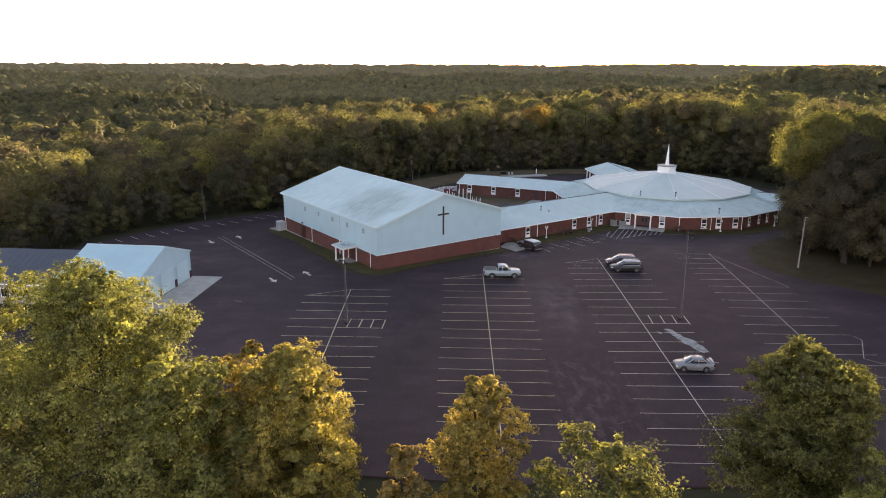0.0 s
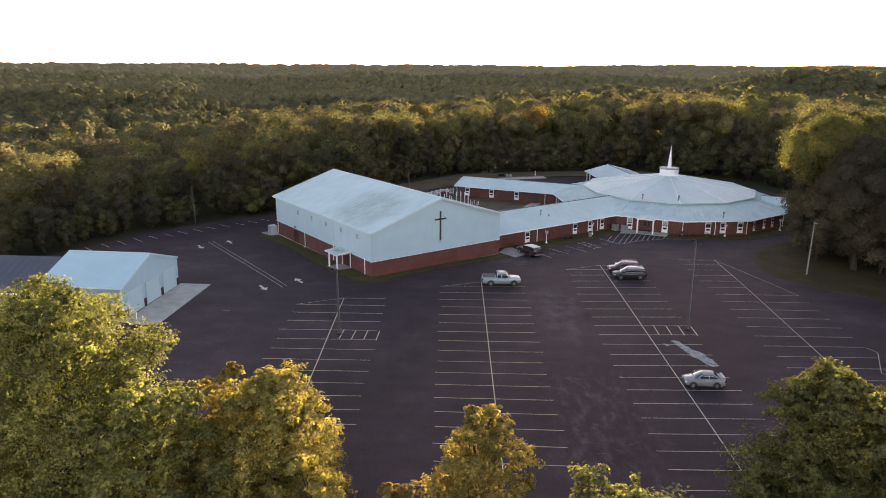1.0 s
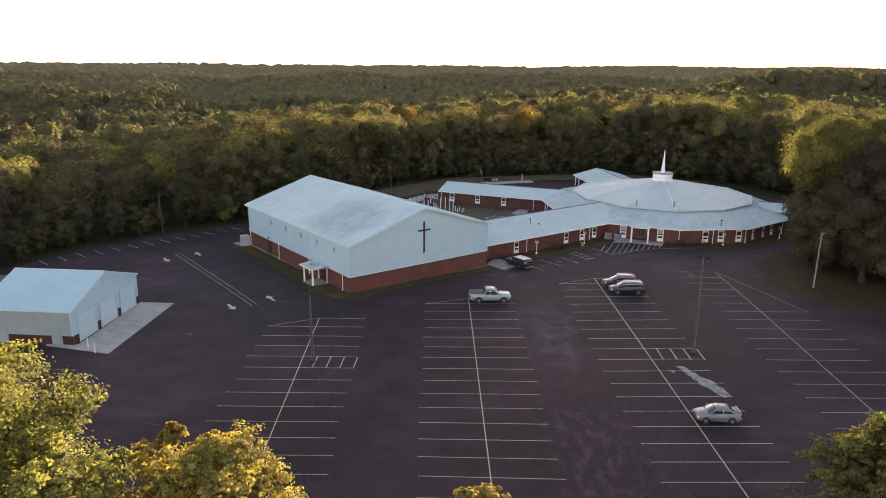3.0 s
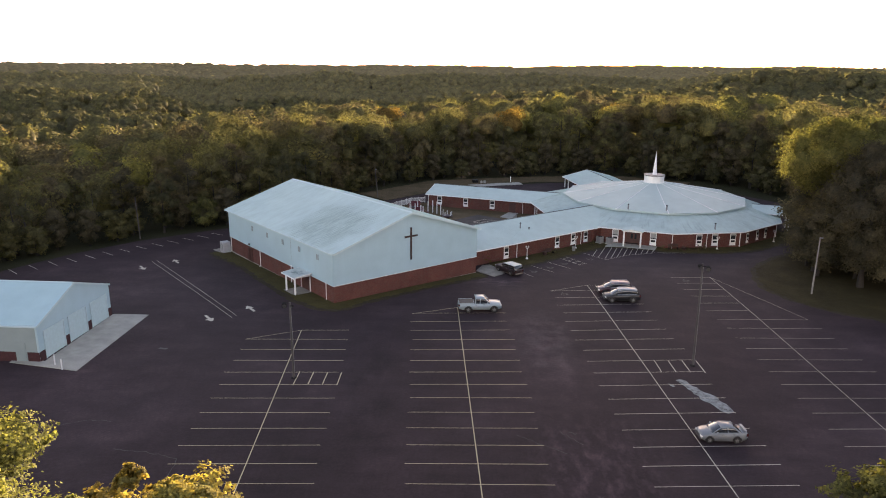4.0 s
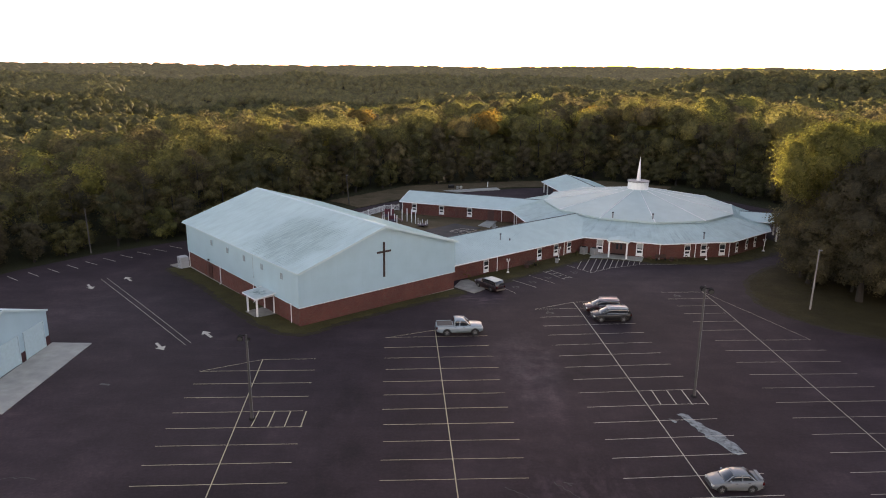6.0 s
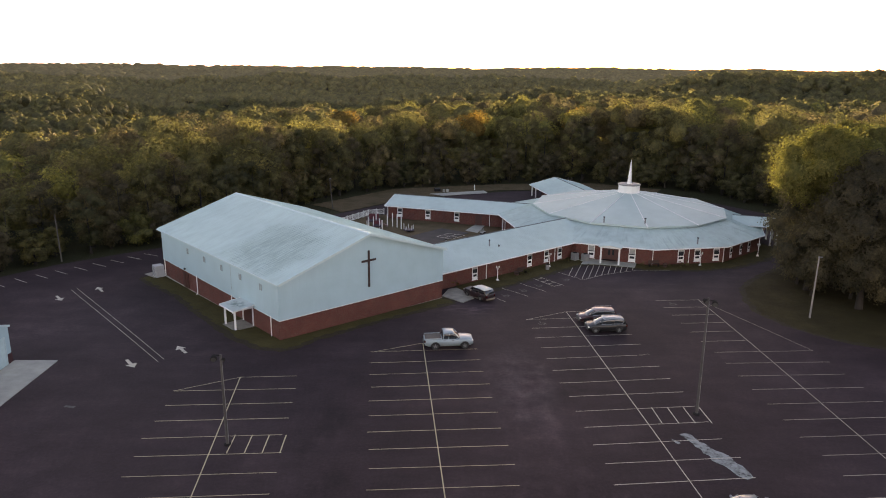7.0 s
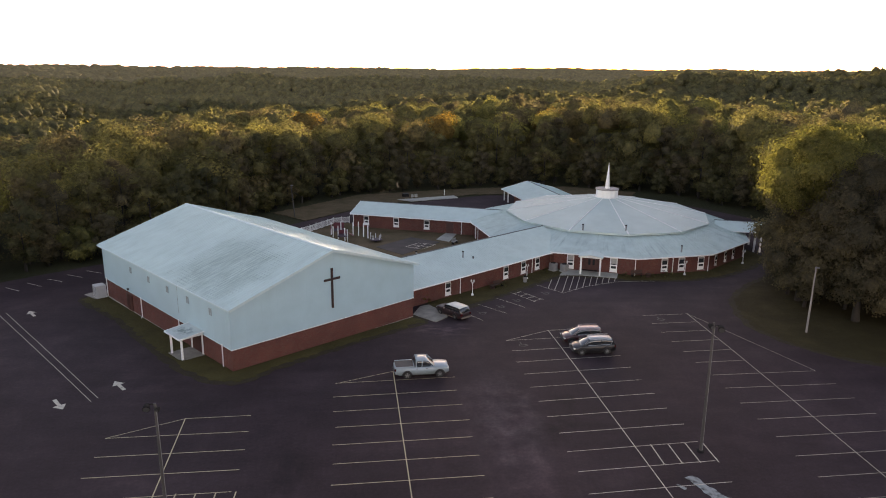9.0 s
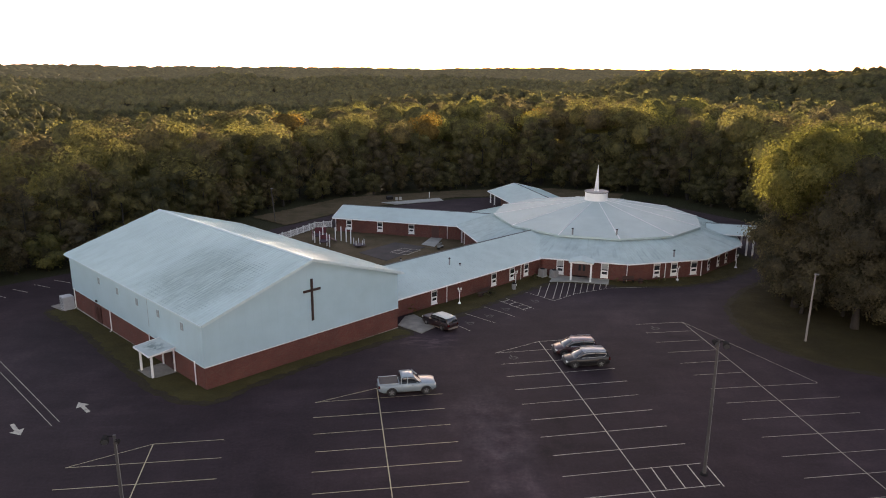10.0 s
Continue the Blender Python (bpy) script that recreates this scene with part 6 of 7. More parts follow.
vehicle("suv", heading(21.35, 103.75, 183)(4.75), "black SUV with roof rails, parked", BLACK_PAINT, 4.75, 1.9, SUV_BELT, SUV_ROOF, (0.9, 3.75), 0.38, 0.66, rails=True, low=0.3, roof_mat=BLACK_SKY_SHEEN)
vehicle("suv", heading(7.05, 116.6, 127)(4.75), "dark maroon boxy SUV with pale roof parked at the brick wing", car_paint("dark_maroon_paint", (0.02, 0.007, 0.009), 0.0, 0.5, 0.3), 4.75, 1.8,
        [(0, 0.92), (0.15, 1.0), (1.4, 1.06), (3.6, 1.1), (4.6, 1.1), (4.75, 1.0)], [(1.3, 1.06), (1.85, 1.58), (2.1, 1.66), (3.6, 1.7), (4.4, 1.66), (4.65, 1.1)], (0.85, 3.6), 0.37, 0.74, roof_mat=car_paint("pale_roof_paint", (0.6, 0.6, 0.56), 0.0, 0.5, 0.2), trim=plain("tan_trim", (0.2, 0.16, 0.13), 0.6))

# ---- lamp posts, poles, lanterns, fence, playground ----
def lamp_post(x, y, h, lean, label, heads, thick):
    """heads: side (-1 or 1), size, drop below the pole's top, turn in degrees."""
    p = thing("lamp_post", pose(x, y, G(x, y)), label, "lamp post")
    part("base", tubed([(0, 0, -0.1), (0, 0, 0.1), (0, 0, 0.14)], [0.3, 0.3, 0.22], 12), DARK_METAL, p)
    part("pole", tubed([(0, 0, 0.1), (lean[0] * 0.5, lean[1] * 0.5, h * 0.5), (lean[0], lean[1], h)], [thick * 1.3, thick * 1.1, thick * 0.9], 8), LAMP_POLE, p)
    part("conduit", tubed([(thick * 1.15, -thick * 0.5, 0.1), (lean[0] * 0.5 + thick, lean[1] * 0.5 - thick * 0.5, h * 0.5), (lean[0] + thick * 0.8, lean[1] - thick * 0.5, h - 0.3)], [0.022] * 3, 5), GREY_METAL, p)
    t = Vector((lean[0], lean[1], h))
    for s, size, drop, turn in heads:
        q = Matrix.Translation(t - Vector((0, 0, drop))) @ Matrix.Rotation(radians(turn), 4, "Z") @ Matrix.Scale(size, 4)
        bm = tubed([(0, 0, -0.1), (s * 0.4, -0.05, 0.0)], [0.05, 0.045], 6)
        bm.transform(q)
        part("arm", bm, DARK_METAL, p)
        hd = tube(bmesh.new(), [(s * 0.55, 0.22, -0.16), (s * 0.55, 0.1, -0.14), (s * 0.55, -0.2, -0.22), (s * 0.55, -0.34, -0.27)], [0.1, 0.2, 0.27, 0.27], 8)
        hd.transform(q)
        h_ = part("lamp_head", hd, DARK_METAL, p)
        ln = tubed([(s * 0.55, -0.345, -0.271), (s * 0.55, -0.36, -0.275)], [0.24, 0.22], 8)
        ln.transform(q)
        part("lens", ln, SMOKED_LENS, h_)
    return p


lamp_post(-16.85, 77.55, 8.05, (-0.05, 0), "weathered pole with floodlights in a hatched island", ((-1, 0.95, 0.0, 10), (1, 0.55, 0.25, -25)), 0.11)
lamp_post(24.4, 82.6, 11.2, (-0.03, 0.1), "tall grey pole with twin floodlights in a hatched island", ((-1, 0.75, 0.05, 20), (1, 1.0, 0.2, -15)), 0.095)


def pole(x, y, h, lean, label, head=False, wood=POLE_WOOD):
    p = thing("utility_pole", pose(x, y, G(x, y)), label, "pole")
    part("shaft", tubed([(0, 0, -0.3), (lean[0], lean[1], h)], [0.125, 0.08], 8), wood, p)
    if head:
        part("light_head", boxed(lean[0] - 0.1, lean[0] + 0.4, lean[1] - 0.1, lean[1] + 0.1, h - 0.2, h - 0.06, 0.02), GREY_METAL, p)
    return p


pole(48.9, 108.4, 8.15, (0.18, 0.2), "pale leaning wooden pole on the grass", True, PALE_POLE)
pole(-58.5, 134.9, 7.5, (-0.35, 0.3), "thin wooden pole before the woods")
pole(-20.6, 178.4, 6.85, (-0.55, 0), "wooden pole with a small lamp behind the hall", True)


def lantern(x, y):
    p = thing("lantern_post", pose(x, y, G(x, y) + 0.03), "white lantern post in the grass", "lamp post", "lantern posts along the church")
    part("foot", tubed([(0, 0, -0.1), (0, 0, 0.12), (0, 0, 0.3)], [0.22, 0.2, 0.08], 10), TRIM, p)
    part("pole", tubed([(0, 0, 0.2), (0, 0, 1.95)], [0.055, 0.042], 8), TRIM, p)
    for s in (-1, 1):
        part("bracket", tubed([(0, 0, 1.72), (s * 0.16, 0, 1.8), (s * 0.18, 0, 1.95)], [0.03] * 3, 6), TRIM, p)
        part("globe", tubed([(s * 0.18, 0, 1.92), (s * 0.18, 0, 2.02), (s * 0.18, 0, 2.17), (s * 0.18, 0, 2.27)], [0.06, 0.11, 0.11, 0.03], 10), LAMP_GLASS, p)
    return p


for x, y in ((10.48, 125.0), (19.6, 132.7), (44.4, 133.6), (56.7, 139.6)):
    lantern(x, y)


def cooler(x, y, ang):
    p = thing("air_conditioner", pose(x, y, G(x, y) + 0.05, 0, 0, ang), "grey air conditioner unit beside the church wall", "air unit")
    part("casing", boxed(-0.5, 0.5, -0.5, 0.5, 0.05, 1.15, 0.04), GREY_METAL, p)
    part("pad", boxed(-0.6, 0.6, -0.6, 0.6, -0.15, 0.06), CONCRETE, p)
    part("fan_grille", tubed([(0, 0, 1.14), (0, 0, 1.19)], [0.4, 0.38], 14), DARK_METAL, p)


cooler(24.6, 137.0, 39)
cooler(26.2, 136.3, 39)


def shrub(x, y, r, seed, mat=LEAF_GREEN):
    rng = np.random.default_rng(seed)
    c, nn, _, _ = crown_points(rng, r, 0.05, r * 1.5, 4, 10, 16, "round")
    v, f = leaf_quads(c, nn, rng.uniform(0.6, 1.3, len(c)) * 0.1, rng)
    ob = new("shrub", raw_mesh("shrub", v, f, [mat]))
    ob.location = (x, y, G(x, y) + 0.04)
    return tagged(ob, "small rounded shrub against the brick wall", "shrub")


for i, (x, y) in enumerate(((14.6, 127.6), (15.4, 128.4), (3.9, 121.9), (34.8, 133.0), (40.6, 132.6), (41.5, 132.7), (38.9, 132.3), (22.9, 134.9))):
    shrub(x, y, 0.5 + 0.15 * (i % 3), 40 + i, LEAF_ORANGE if i in (2,) else LEAF_GREEN)

def bench(x, y, ang, wood=POLE_WOOD, label="weathered wooden bench with planters by the brick wing"):
    p = thing("bench", pose(x, y, G(x, y) + 0.05, 0, 0, ang), label, "bench")
    part("seat", boxed(-0.9, 0.9, -0.22, 0.22, 0.4, 0.47, 0.01), wood, p)
    part("backrest", boxed(-0.9, 0.9, 0.2, 0.26, 0.5, 0.95, 0.01), wood, p)
    for s in (-0.75, 0.75):
        part("leg", boxed(s - 0.05, s + 0.05, -0.2, 0.22, 0, 0.42), DARK_METAL, p)


bench(14.7, 128.7, 39, BENCH_WOOD)
bench(36.6, 132.9, 5, BENCH_WOOD, "brown wooden bench against the church wall")
bench(10.7, 154.5, 60, CONCRETE, "pale bench in the school courtyard")
for x, y in ((38.3, 132.6), (13.7, 127.9)):
    tub = thing("planter", pose(x, y, G(x, y) + 0.04), "brown wooden planter tub with dry stems", "planter")
    part("tub", tubed([(0, 0, -0.05), (0, 0, 0.5), (0, 0, 0.55)], [0.3, 0.4, 0.36], 12), BENCH_WOOD, tub)
    part("hoop", tubed([(0, 0, 0.3), (0, 0, 0.36)], [0.375, 0.385], 12), DARK_METAL, tub)
    for k in range(5):
        part("stem", tubed([(0.1 * math.cos(k * 1.3), 0.1 * math.sin(k * 1.3), 0.5), (0.3 * math.cos(k * 1.3), 0.3 * math.sin(k * 1.3), 1.0)], [0.025, 0.01], 4), BENCH_WOOD, tub)
can = thing("waste_bin", pose(19.0, 130.9, G(19, 130.9) + 0.05), "grey waste bin on the grass verge", "bin")
part("drum", tubed([(0, 0, 0), (0, 0, 0.85)], [0.28, 0.32], 12), GREY_METAL, can)
part("lid", tubed([(0, 0, 0.85), (0, 0, 0.95)], [0.34, 0.2], 12), DARK_METAL, can)

for x, y in ((-40.9, 78.25), (-42.3, 79.4)):
    p = thing("bollard", pose(x, y, 0.05), "thin white steel bollard at the apron's edge", "bollard", "bollards by the garage")
    part("tube", tubed([(0, 0, 0), (0, 0, 1.15)], [0.06, 0.06], 8), VINYL, p)
    part("cap", tubed([(0, 0, 1.15), (0, 0, 1.19)], [0.065, 0.03], 8), VINYL, p)

# white rail fence at the back of the courtyard
fence = thing("fence", pose(0, 0, 0), "white vinyl picket fence round the courtyard", "fence")
corners = [(-25.0, 151.5), (-16.0, 164.5), (-12.1, 171.3), (-9.0, 172.6)]
post_me = bpy.data.meshes.new("post")
b_ = boxed(-0.07, 0.07, -0.07, 0.07, -0.1, 1.4, 0.01)
b_.to_mesh(post_me)
b_.free()
post_me.materials.append(VINYL)
picket_me = bpy.data.meshes.new("picket")
b_ = boxed(-0.04, 0.04, -0.012, 0.012, 0.08, 1.25)
b_.to_mesh(picket_me)
b_.free()
picket_me.materials.append(VINYL)
for a, b in zip(corners, corners[1:]):
    a, b = Vector(a), Vector(b)
    n = max(1, round((b - a).length / 2.2))
    ang = math.atan2(b.y - a.y, b.x - a.x)
    for i in range(n + 1):
        p = a.lerp(b, i / n)
        shared("post", post_me, Matrix.Translation((p.x, p.y, G(p.x, p.y) + 0.05)), fence)
    for z in (0.2, 1.15):
        part("rail", tubed([(a.x, a.y, G(a.x, a.y) + z + 0.05), (b.x, b.y, G(b.x, b.y) + z + 0.05)], [0.045, 0.045], 4), VINYL, fence)
    q = int((b - a).length / 0.2)
    for i in range(1, q):
        p = a.lerp(b, i / q)
        shared("picket", picket_me, Matrix.Translation((p.x, p.y, G(p.x, p.y) + 0.05)) @ Matrix.Rotation(ang, 4, "Z"), fence)

# playground: white posts, dark decks, red panels
play = thing("play_structure", pose(-9.4, 159.0, -0.3), "wooden play structure with white posts and red panels", "playground")
for x, y, h in ((-1.9, 1.0, 2.1), (-0.9, -0.3, 2.4), (-0.5, 1.7, 2.6), (0.4, -1.6, 2.3), (0.9, -2.4, 2.2), (1.7, 2.0, 2.5), (-2.4, 3.0, 2.4), (-0.2, 3.2, 2.6)):
    part("post", boxed(x - 0.09, x + 0.09, y - 0.09, y + 0.09, 0, h, 0.01), VINYL, play)
part("deck", boxed(-2.0, 0.0, 1.1, 3.1, 1.05, 1.2, 0.01), PLAY_BLUE, play)
part("deck", boxed(-0.8, 1.0, -2.4, -0.3, 0.8, 0.95, 0.01), PLAY_BLUE, play)
part("panel", boxed(-2.42, -2.34, 1.1, 3.0, 1.2, 2.0, 0.01), PLAY_RED, play)
part("panel", boxed(-2.0, 0.0, 3.1, 3.18, 1.2, 2.3, 0.01), PLAY_RED, play)
part("panel", boxed(-0.9, 0.9, -0.35, -0.28, 0.95, 1.7, 0.01), PLAY_RED, play)
part("slide", slabbed([(0.0, 1.3, 1.15), (0.0, 2.0, 1.15), (1.9, 2.0, 0.15), (1.9, 1.3, 0.15)], 0.06), PLAY_RED, play)
for i, (x, y) in enumerate(((-6.7, 161.2), (-5.75, 160.2), (-4.9, 159.0))):
    p = thing("play_post", pose(x, y, -0.36), "tall white playground post", "post", "row of playground posts")
    part("shaft", tubed([(0, 0, 0), (0, 0, 2.6)], [0.1, 0.1], 8), VINYL, p)
    part("cap", tubed([(0, 0, 2.6), (0, 0, 2.68)], [0.12, 0.05], 8), VINYL, p)
rider = thing("merry_go_round", pose(-3.4, 156.6, -0.34), "dark round play table with white posts", "playground")
part("disc", tubed([(0, 0, 0.35), (0, 0, 0.48)], [1.15, 1.05], 12), PLAY_BLUE, rider)
part("hub", tubed([(0, 0, 0), (0, 0, 0.4)], [0.3, 0.25], 10), DARK_METAL, rider)
for k in range(5):
    a = k * 1.256 + 0.4
    part("handle", tubed([(0.95 * math.cos(a), 0.95 * math.sin(a), 0.4), (0.95 * math.cos(a), 0.95 * math.sin(a), 1.3 + 0.3 * (k == 2))], [0.07, 0.07], 6), VINYL, rider)
for x, y, r in ((5.5, 200.7, 0.35), (4.6, 200.3, 0.3)):
    p = thing("stump", pose(x, y, -0.3), "pale concrete block standing on the slab", "block")
    part("lump", boxed(-r, r, -r * 0.8, r * 0.8, 0, 0.7, 0.08), CONCRETE, p)
vp = thing("vent_stack", pose(12.6, 203.4, -0.3), "white vent stack on the slab", "pipe")
part("stack", tubed([(0, 0, 0), (0, 0, 1.4)], [0.12, 0.12], 8), VINYL, vp)
dump = thing("dumpster", pose(3.0, 201.8, -0.4, 0, 0, 20) @ Matrix.Diagonal((0.6, 0.6, 0.6, 1)), "dark steel dumpster before the woods", "dumpster")
part("bin", boxed(-1.2, 1.2, -0.8, 0.8, 0.1, 1.3, 0.03), DARK_METAL, dump)
part("lid", slabbed([(-1.25, -0.85, 1.32), (1.25, -0.85, 1.32), (1.25, 0.85, 1.45), (-1.25, 0.85, 1.45)], 0.05), BLACK_PLASTIC, dump)

# ---- foreground trees ----
FRONT = [
    # x, y, radius, bottom, top, leaves, shape, lobes, sprays, leaves a spray, leaf size, girth, label
    (-24.8, 38.5, 8.2, 2.5, 18.4, MAPLE_YELLOW, "broad", 52, 70, 50, 0.135, 0.42, "big maple with yellow-green autumn leaves"),
    (-34.2, 41.0, 4.6, 4.0, 18.8, MAPLE_YELLOW, "round", 20, 46, 50, 0.14, 0.32, "tall yellowing maple at the edge of the lot"),
    (-31.2, 36.0, 4.0, 3.0, 12.0, AUTUMN_RUST, "round", 14, 36, 46, 0.15, 0.26, "small orange-leaved tree under the maples"),
    (-15.9, 40.8, 4.6, 2.0, 12.4, AUTUMN_BRONZE, "round", 20, 40, 48, 0.125, 0.24, "rust-brown autumn tree with thinning leaves"),
    (-12.1, 39.2, 4.7, 1.0, 13.4, AUTUMN_GOLD, "broad", 44, 56, 50, 0.13, 0.26, "golden yellow autumn tree"),
    (-3.7, 32.0, 2.6, 1.5, 11.1, AUTUMN_RUST, "broad", 18, 42, 50, 0.115, 0.18, "small orange autumn tree"),
    (0.35, 35.4, 3.0, 1.0, 13.8, AUTUMN_BRONZE, "round", 60, 34, 44, 0.12, 0.22, "narrow orange-gold autumn tree"),
    (6.4, 27.6, 5.0, 3.0, 14.5, MAPLE_GREEN, "broad", 24, 40, 40, 0.11, 0.22, "thin green tree with bare twig tips"),
    (22.2, 42.0, 5.7, 1.5, 13.4, MAPLE_GREEN, "broad", 50, 58, 50, 0.13, 0.34, "spreading green maple touched with yellow"),
    (22.9, 33.4, 3.2, 2.0, 10.8, MAPLE_YELLOW, "round", 16, 38, 46, 0.12, 0.2, "small yellow-green tree at the lot's edge"),
    (-18.6, 36.2, 5.2, 1.5, 13.6, MAPLE_YELLOW, "round", 24, 42, 48, 0.14, 0.26, "yellow-green maple below the big maple"),
    (-9.8, 37.0, 3.2, 1.5, 9.6, AUTUMN_GOLD, "round", 16, 40, 46, 0.13, 0.22, "low yellow autumn tree"),
    (-15.2, 36.8, 3.6, 0.8, 9.4, AUTUMN_BRONZE, "round", 16, 36, 46, 0.14, 0.2, "low brownish autumn tree between the maples"),
]
for i, (x, y, r, b, t, mat, shape, lobes, sprays, leaves, size, girth, label) in enumerate(FRONT):
    plant(tree_parts(100 + i, r, b, t, mat, lobes, sprays, leaves, size * 1.2, shape, girth, 4 if i in (0, 1, 4, 6) else 3, soften=0.3, keep=0.62 if i in (0, 1, 4, 6) else 0.75), pose(x, y, -0.1), label)

# ---- woods round the lot: single trees along the edge ----
KINDS = []
for i, (r, b, t, mat, shape) in enumerate(((5.6, 1.2, 19, LEAF_DARK, "broad"), (4.6, 1.0, 20.5, LEAF_DARK, "round"), (6.2, 1.5, 18.5, LEAF_GREEN, "broad"), (4.0, 1.0, 17.5, LEAF_GREEN, "round"),
                                           (5.4, 1.2, 19.5, LEAF_GREEN, "broad"), (4.8, 1.4, 18, LEAF_GREEN, "round"), (3.2, 0.8, 10, LEAF_DARK, "round"), (2.8, 0.5, 7, LEAF_GREEN, "round"))):
    KINDS.append(tree_parts(300 + i, r, b, t, mat, 12, 32, 14, 0.29, shape, 0.28, 3, 0.45, 0.9))
LABELS = ["tall dark green oak at the woodland edge", "tall dark green hickory at the woodland edge", "broad green maple at the woodland edge", "slender green tree at the woodland edge",
          "broad green oak at the woodland edge", "rounded green maple at the woodland edge", "dark understorey tree at the woodland edge", "low green thicket tree at the woodland edge"]
EDGE = [(-92, 62), (-84, 82), (-77.5, 98), (-75.5, 106), (-71.5, 116), (-67, 126.5), (-60.5, 135.5), (-52, 143), (-45, 149.5), (-35, 163), (-30, 178), (-23, 191), (-12, 205.5), (2, 210.5), (22, 217), (46, 219), (64, 209), (73, 198), (81, 180), (84, 160)]
rt = random.Random(21)


def along(points, d):
    for a, b in zip(points, points[1:]):
        s = math.dist(a, b)
        if d <= s:
            k = d / s
            return a[0] + (b[0] - a[0]) * k, a[1] + (b[1] - a[1]) * k, (b[0] - a[0]) / s, (b[1] - a[1]) / s
        d -= s
    return None


total = sum(math.dist(a, b) for a, b in zip(EDGE, EDGE[1:]))
for depth, step, kinds in ((0.8, 4.4, (6, 7, 6, 7, 3)), (5.0, 5.8, (0, 1, 2, 3, 4, 0, 1, 4, 0, 5))):
    d = 2.0
    while d < total:
        x, y, tx, ty = along(EDGE, d)
        k = depth + rt.uniform(-1.6, 1.9)
        px, py = x - ty * k, y + tx * k
        kind = rt.choice(kinds)
        bearing = math.degrees(math.atan2(px, py - 17))
        s = rt.uniform(0.7, 1.0) * (0.78 + 0.24 * smooth(-28, -12, bearing) + 0.14 * smooth(4, 18, bearing))
        plant(KINDS[kind], pose(px, py, hills(px, py) - 0.15, 0, 0, rt.uniform(0, 360)) @ Matrix.Diagonal((s * rt.uniform(0.9, 1.1), s, s * rt.uniform(0.85, 1.05), 1)), LABELS[kind], "trees along the woods")
        d += step * rt.uniform(0.8, 1.2)

# a bare pale trunk leaning at the woods' edge, and a low pale thicket
snag = thing("tree", pose(-71.6, 123.6, G(-71.6, 123.6)), "bare pale leaning trunk at the woodland edge", "tree")
part("trunk", tubed([(0, 0, -0.3), (-0.3, 0.2, 3.0), (-1.1, 0.6, 6.2), (-2.3, 1.0, 9.0)], [0.2, 0.17, 0.13, 0.06], 7), POLE_WOOD, snag)
part("branch", tubed([(-1.1, 0.6, 6.2), (-0.2, 0.3, 7.8), (0.3, 0.0, 8.8)], [0.08, 0.05, 0.02], 5), POLE_WOOD, snag)
part("branch", tubed([(-0.6, 0.4, 4.6), (-1.7, 0.2, 6.0)], [0.06, 0.02], 5), POLE_WOOD, snag)
plant(tree_parts(390, 3.0, 0.4, 5.2, LEAF_YELLOW, 12, 18, 24, 0.24, "round", 0.1, 3, 0.8), pose(-50.6, 145.6, -0.4), "low pale green thicket before the dark woods")

# the group of tall trees east of the lot
BIG = [tree_parts(350 + i, r, b, t, mat, 22, 20, 20, 0.4, "broad", 0.4, 3, 0.5, 0.75) for i, (r, b, t, mat) in enumerate(((6.4, 2.2, 21.5, LEAF_GREEN), (6.0, 2.0, 23.0, LEAF_YELLOW), (5.6, 1.5, 20.5, LEAF_DARK)))]
BIG_NEAR = [tree_parts(350 + i, r, b, t, mat, 22, 60, 34, 0.2, "round", 0.4, 3, 0.6, 0.72) for i, (r, b, t, mat) in enumerate(((5.8, 11.5, 21.5, EAST_LEAF), (5.6, 5.0, 22.5, EAST_LEAF), (5.4, 2.0, 19.5, LEAF_DARK)))]
for x, y, k, s, g in ((55.0, 120.6, 0, 1.0, 20), (63.4, 129.5, 1, 1.0, 80), (57.5, 112.0, 2, 1.0, 150), (62.5, 121.0, 0, 1.0, 220), (64.5, 105.5, 1, 0.95, 300), (69, 133, 2, 1.02, 10), (72, 116, 1, 1.0, 60), (70.5, 98, 0, 0.98, 120),
                      (77.5, 106, 2, 1.05, 200), (80, 125, 0, 1.0, 260), (76, 90, 1, 0.95, 330), (86, 98, 2, 1.0, 40), (84, 142, 1, 1.0, 100), (90, 115, 0, 1.05, 160), (94, 133, 2, 1.0, 230), (88, 156, 0, 1.0, 290), (97, 90, 1, 1.0, 15), (84, 82, 2, 0.95, 75)):
    plant((BIG_NEAR if x < 66 else BIG)[k], pose(x, y, G(x, y) - 0.1, 0, 0, g) @ Matrix.Diagonal((s, s, s * (1.08 if x < 66 else 1), 1)), ("tall green oak east of the lot", "tall yellow-green maple east of the lot", "dark green oak east of the lot")[k], "tall trees east of the lot")

UNDER = [tree_parts(370 + i, r, 0.8, t, LEAF_DARK, 16, 44, 24, 0.22, "round", 0.2, 3, 0.6, 0.75) for i, (r, t) in enumerate(((4.6, 14.5), (3.8, 11.5)))]
# the one at (59.5, 131.0) is added to shade the first tall oak
for x, y, k, s, g in ((56.0, 121.5, 0, 1.0, 40), (59.0, 116.5, 0, 0.95, 130), (56.6, 126.0, 1, 1.0, 210), (60.5, 110.0, 1, 1.0, 300), (62.5, 115.5, 0, 1.05, 20), (61.0, 124.5, 0, 1.0, 95), (66.0, 110.5, 0, 1.0, 160), (59.5, 131.0, 0, 1.15, 75), (54.2, 117.8, 1, 1.05, 250), (55.2, 123.5, 0, 0.98, 310)):
    plant(UNDER[k], pose(x, y, G(x, y) - 0.1, 0, 0, g) @ Matrix.Diagonal((s, s, s, 1)), "dark understorey tree below the tall oaks", "understorey east of the lot")

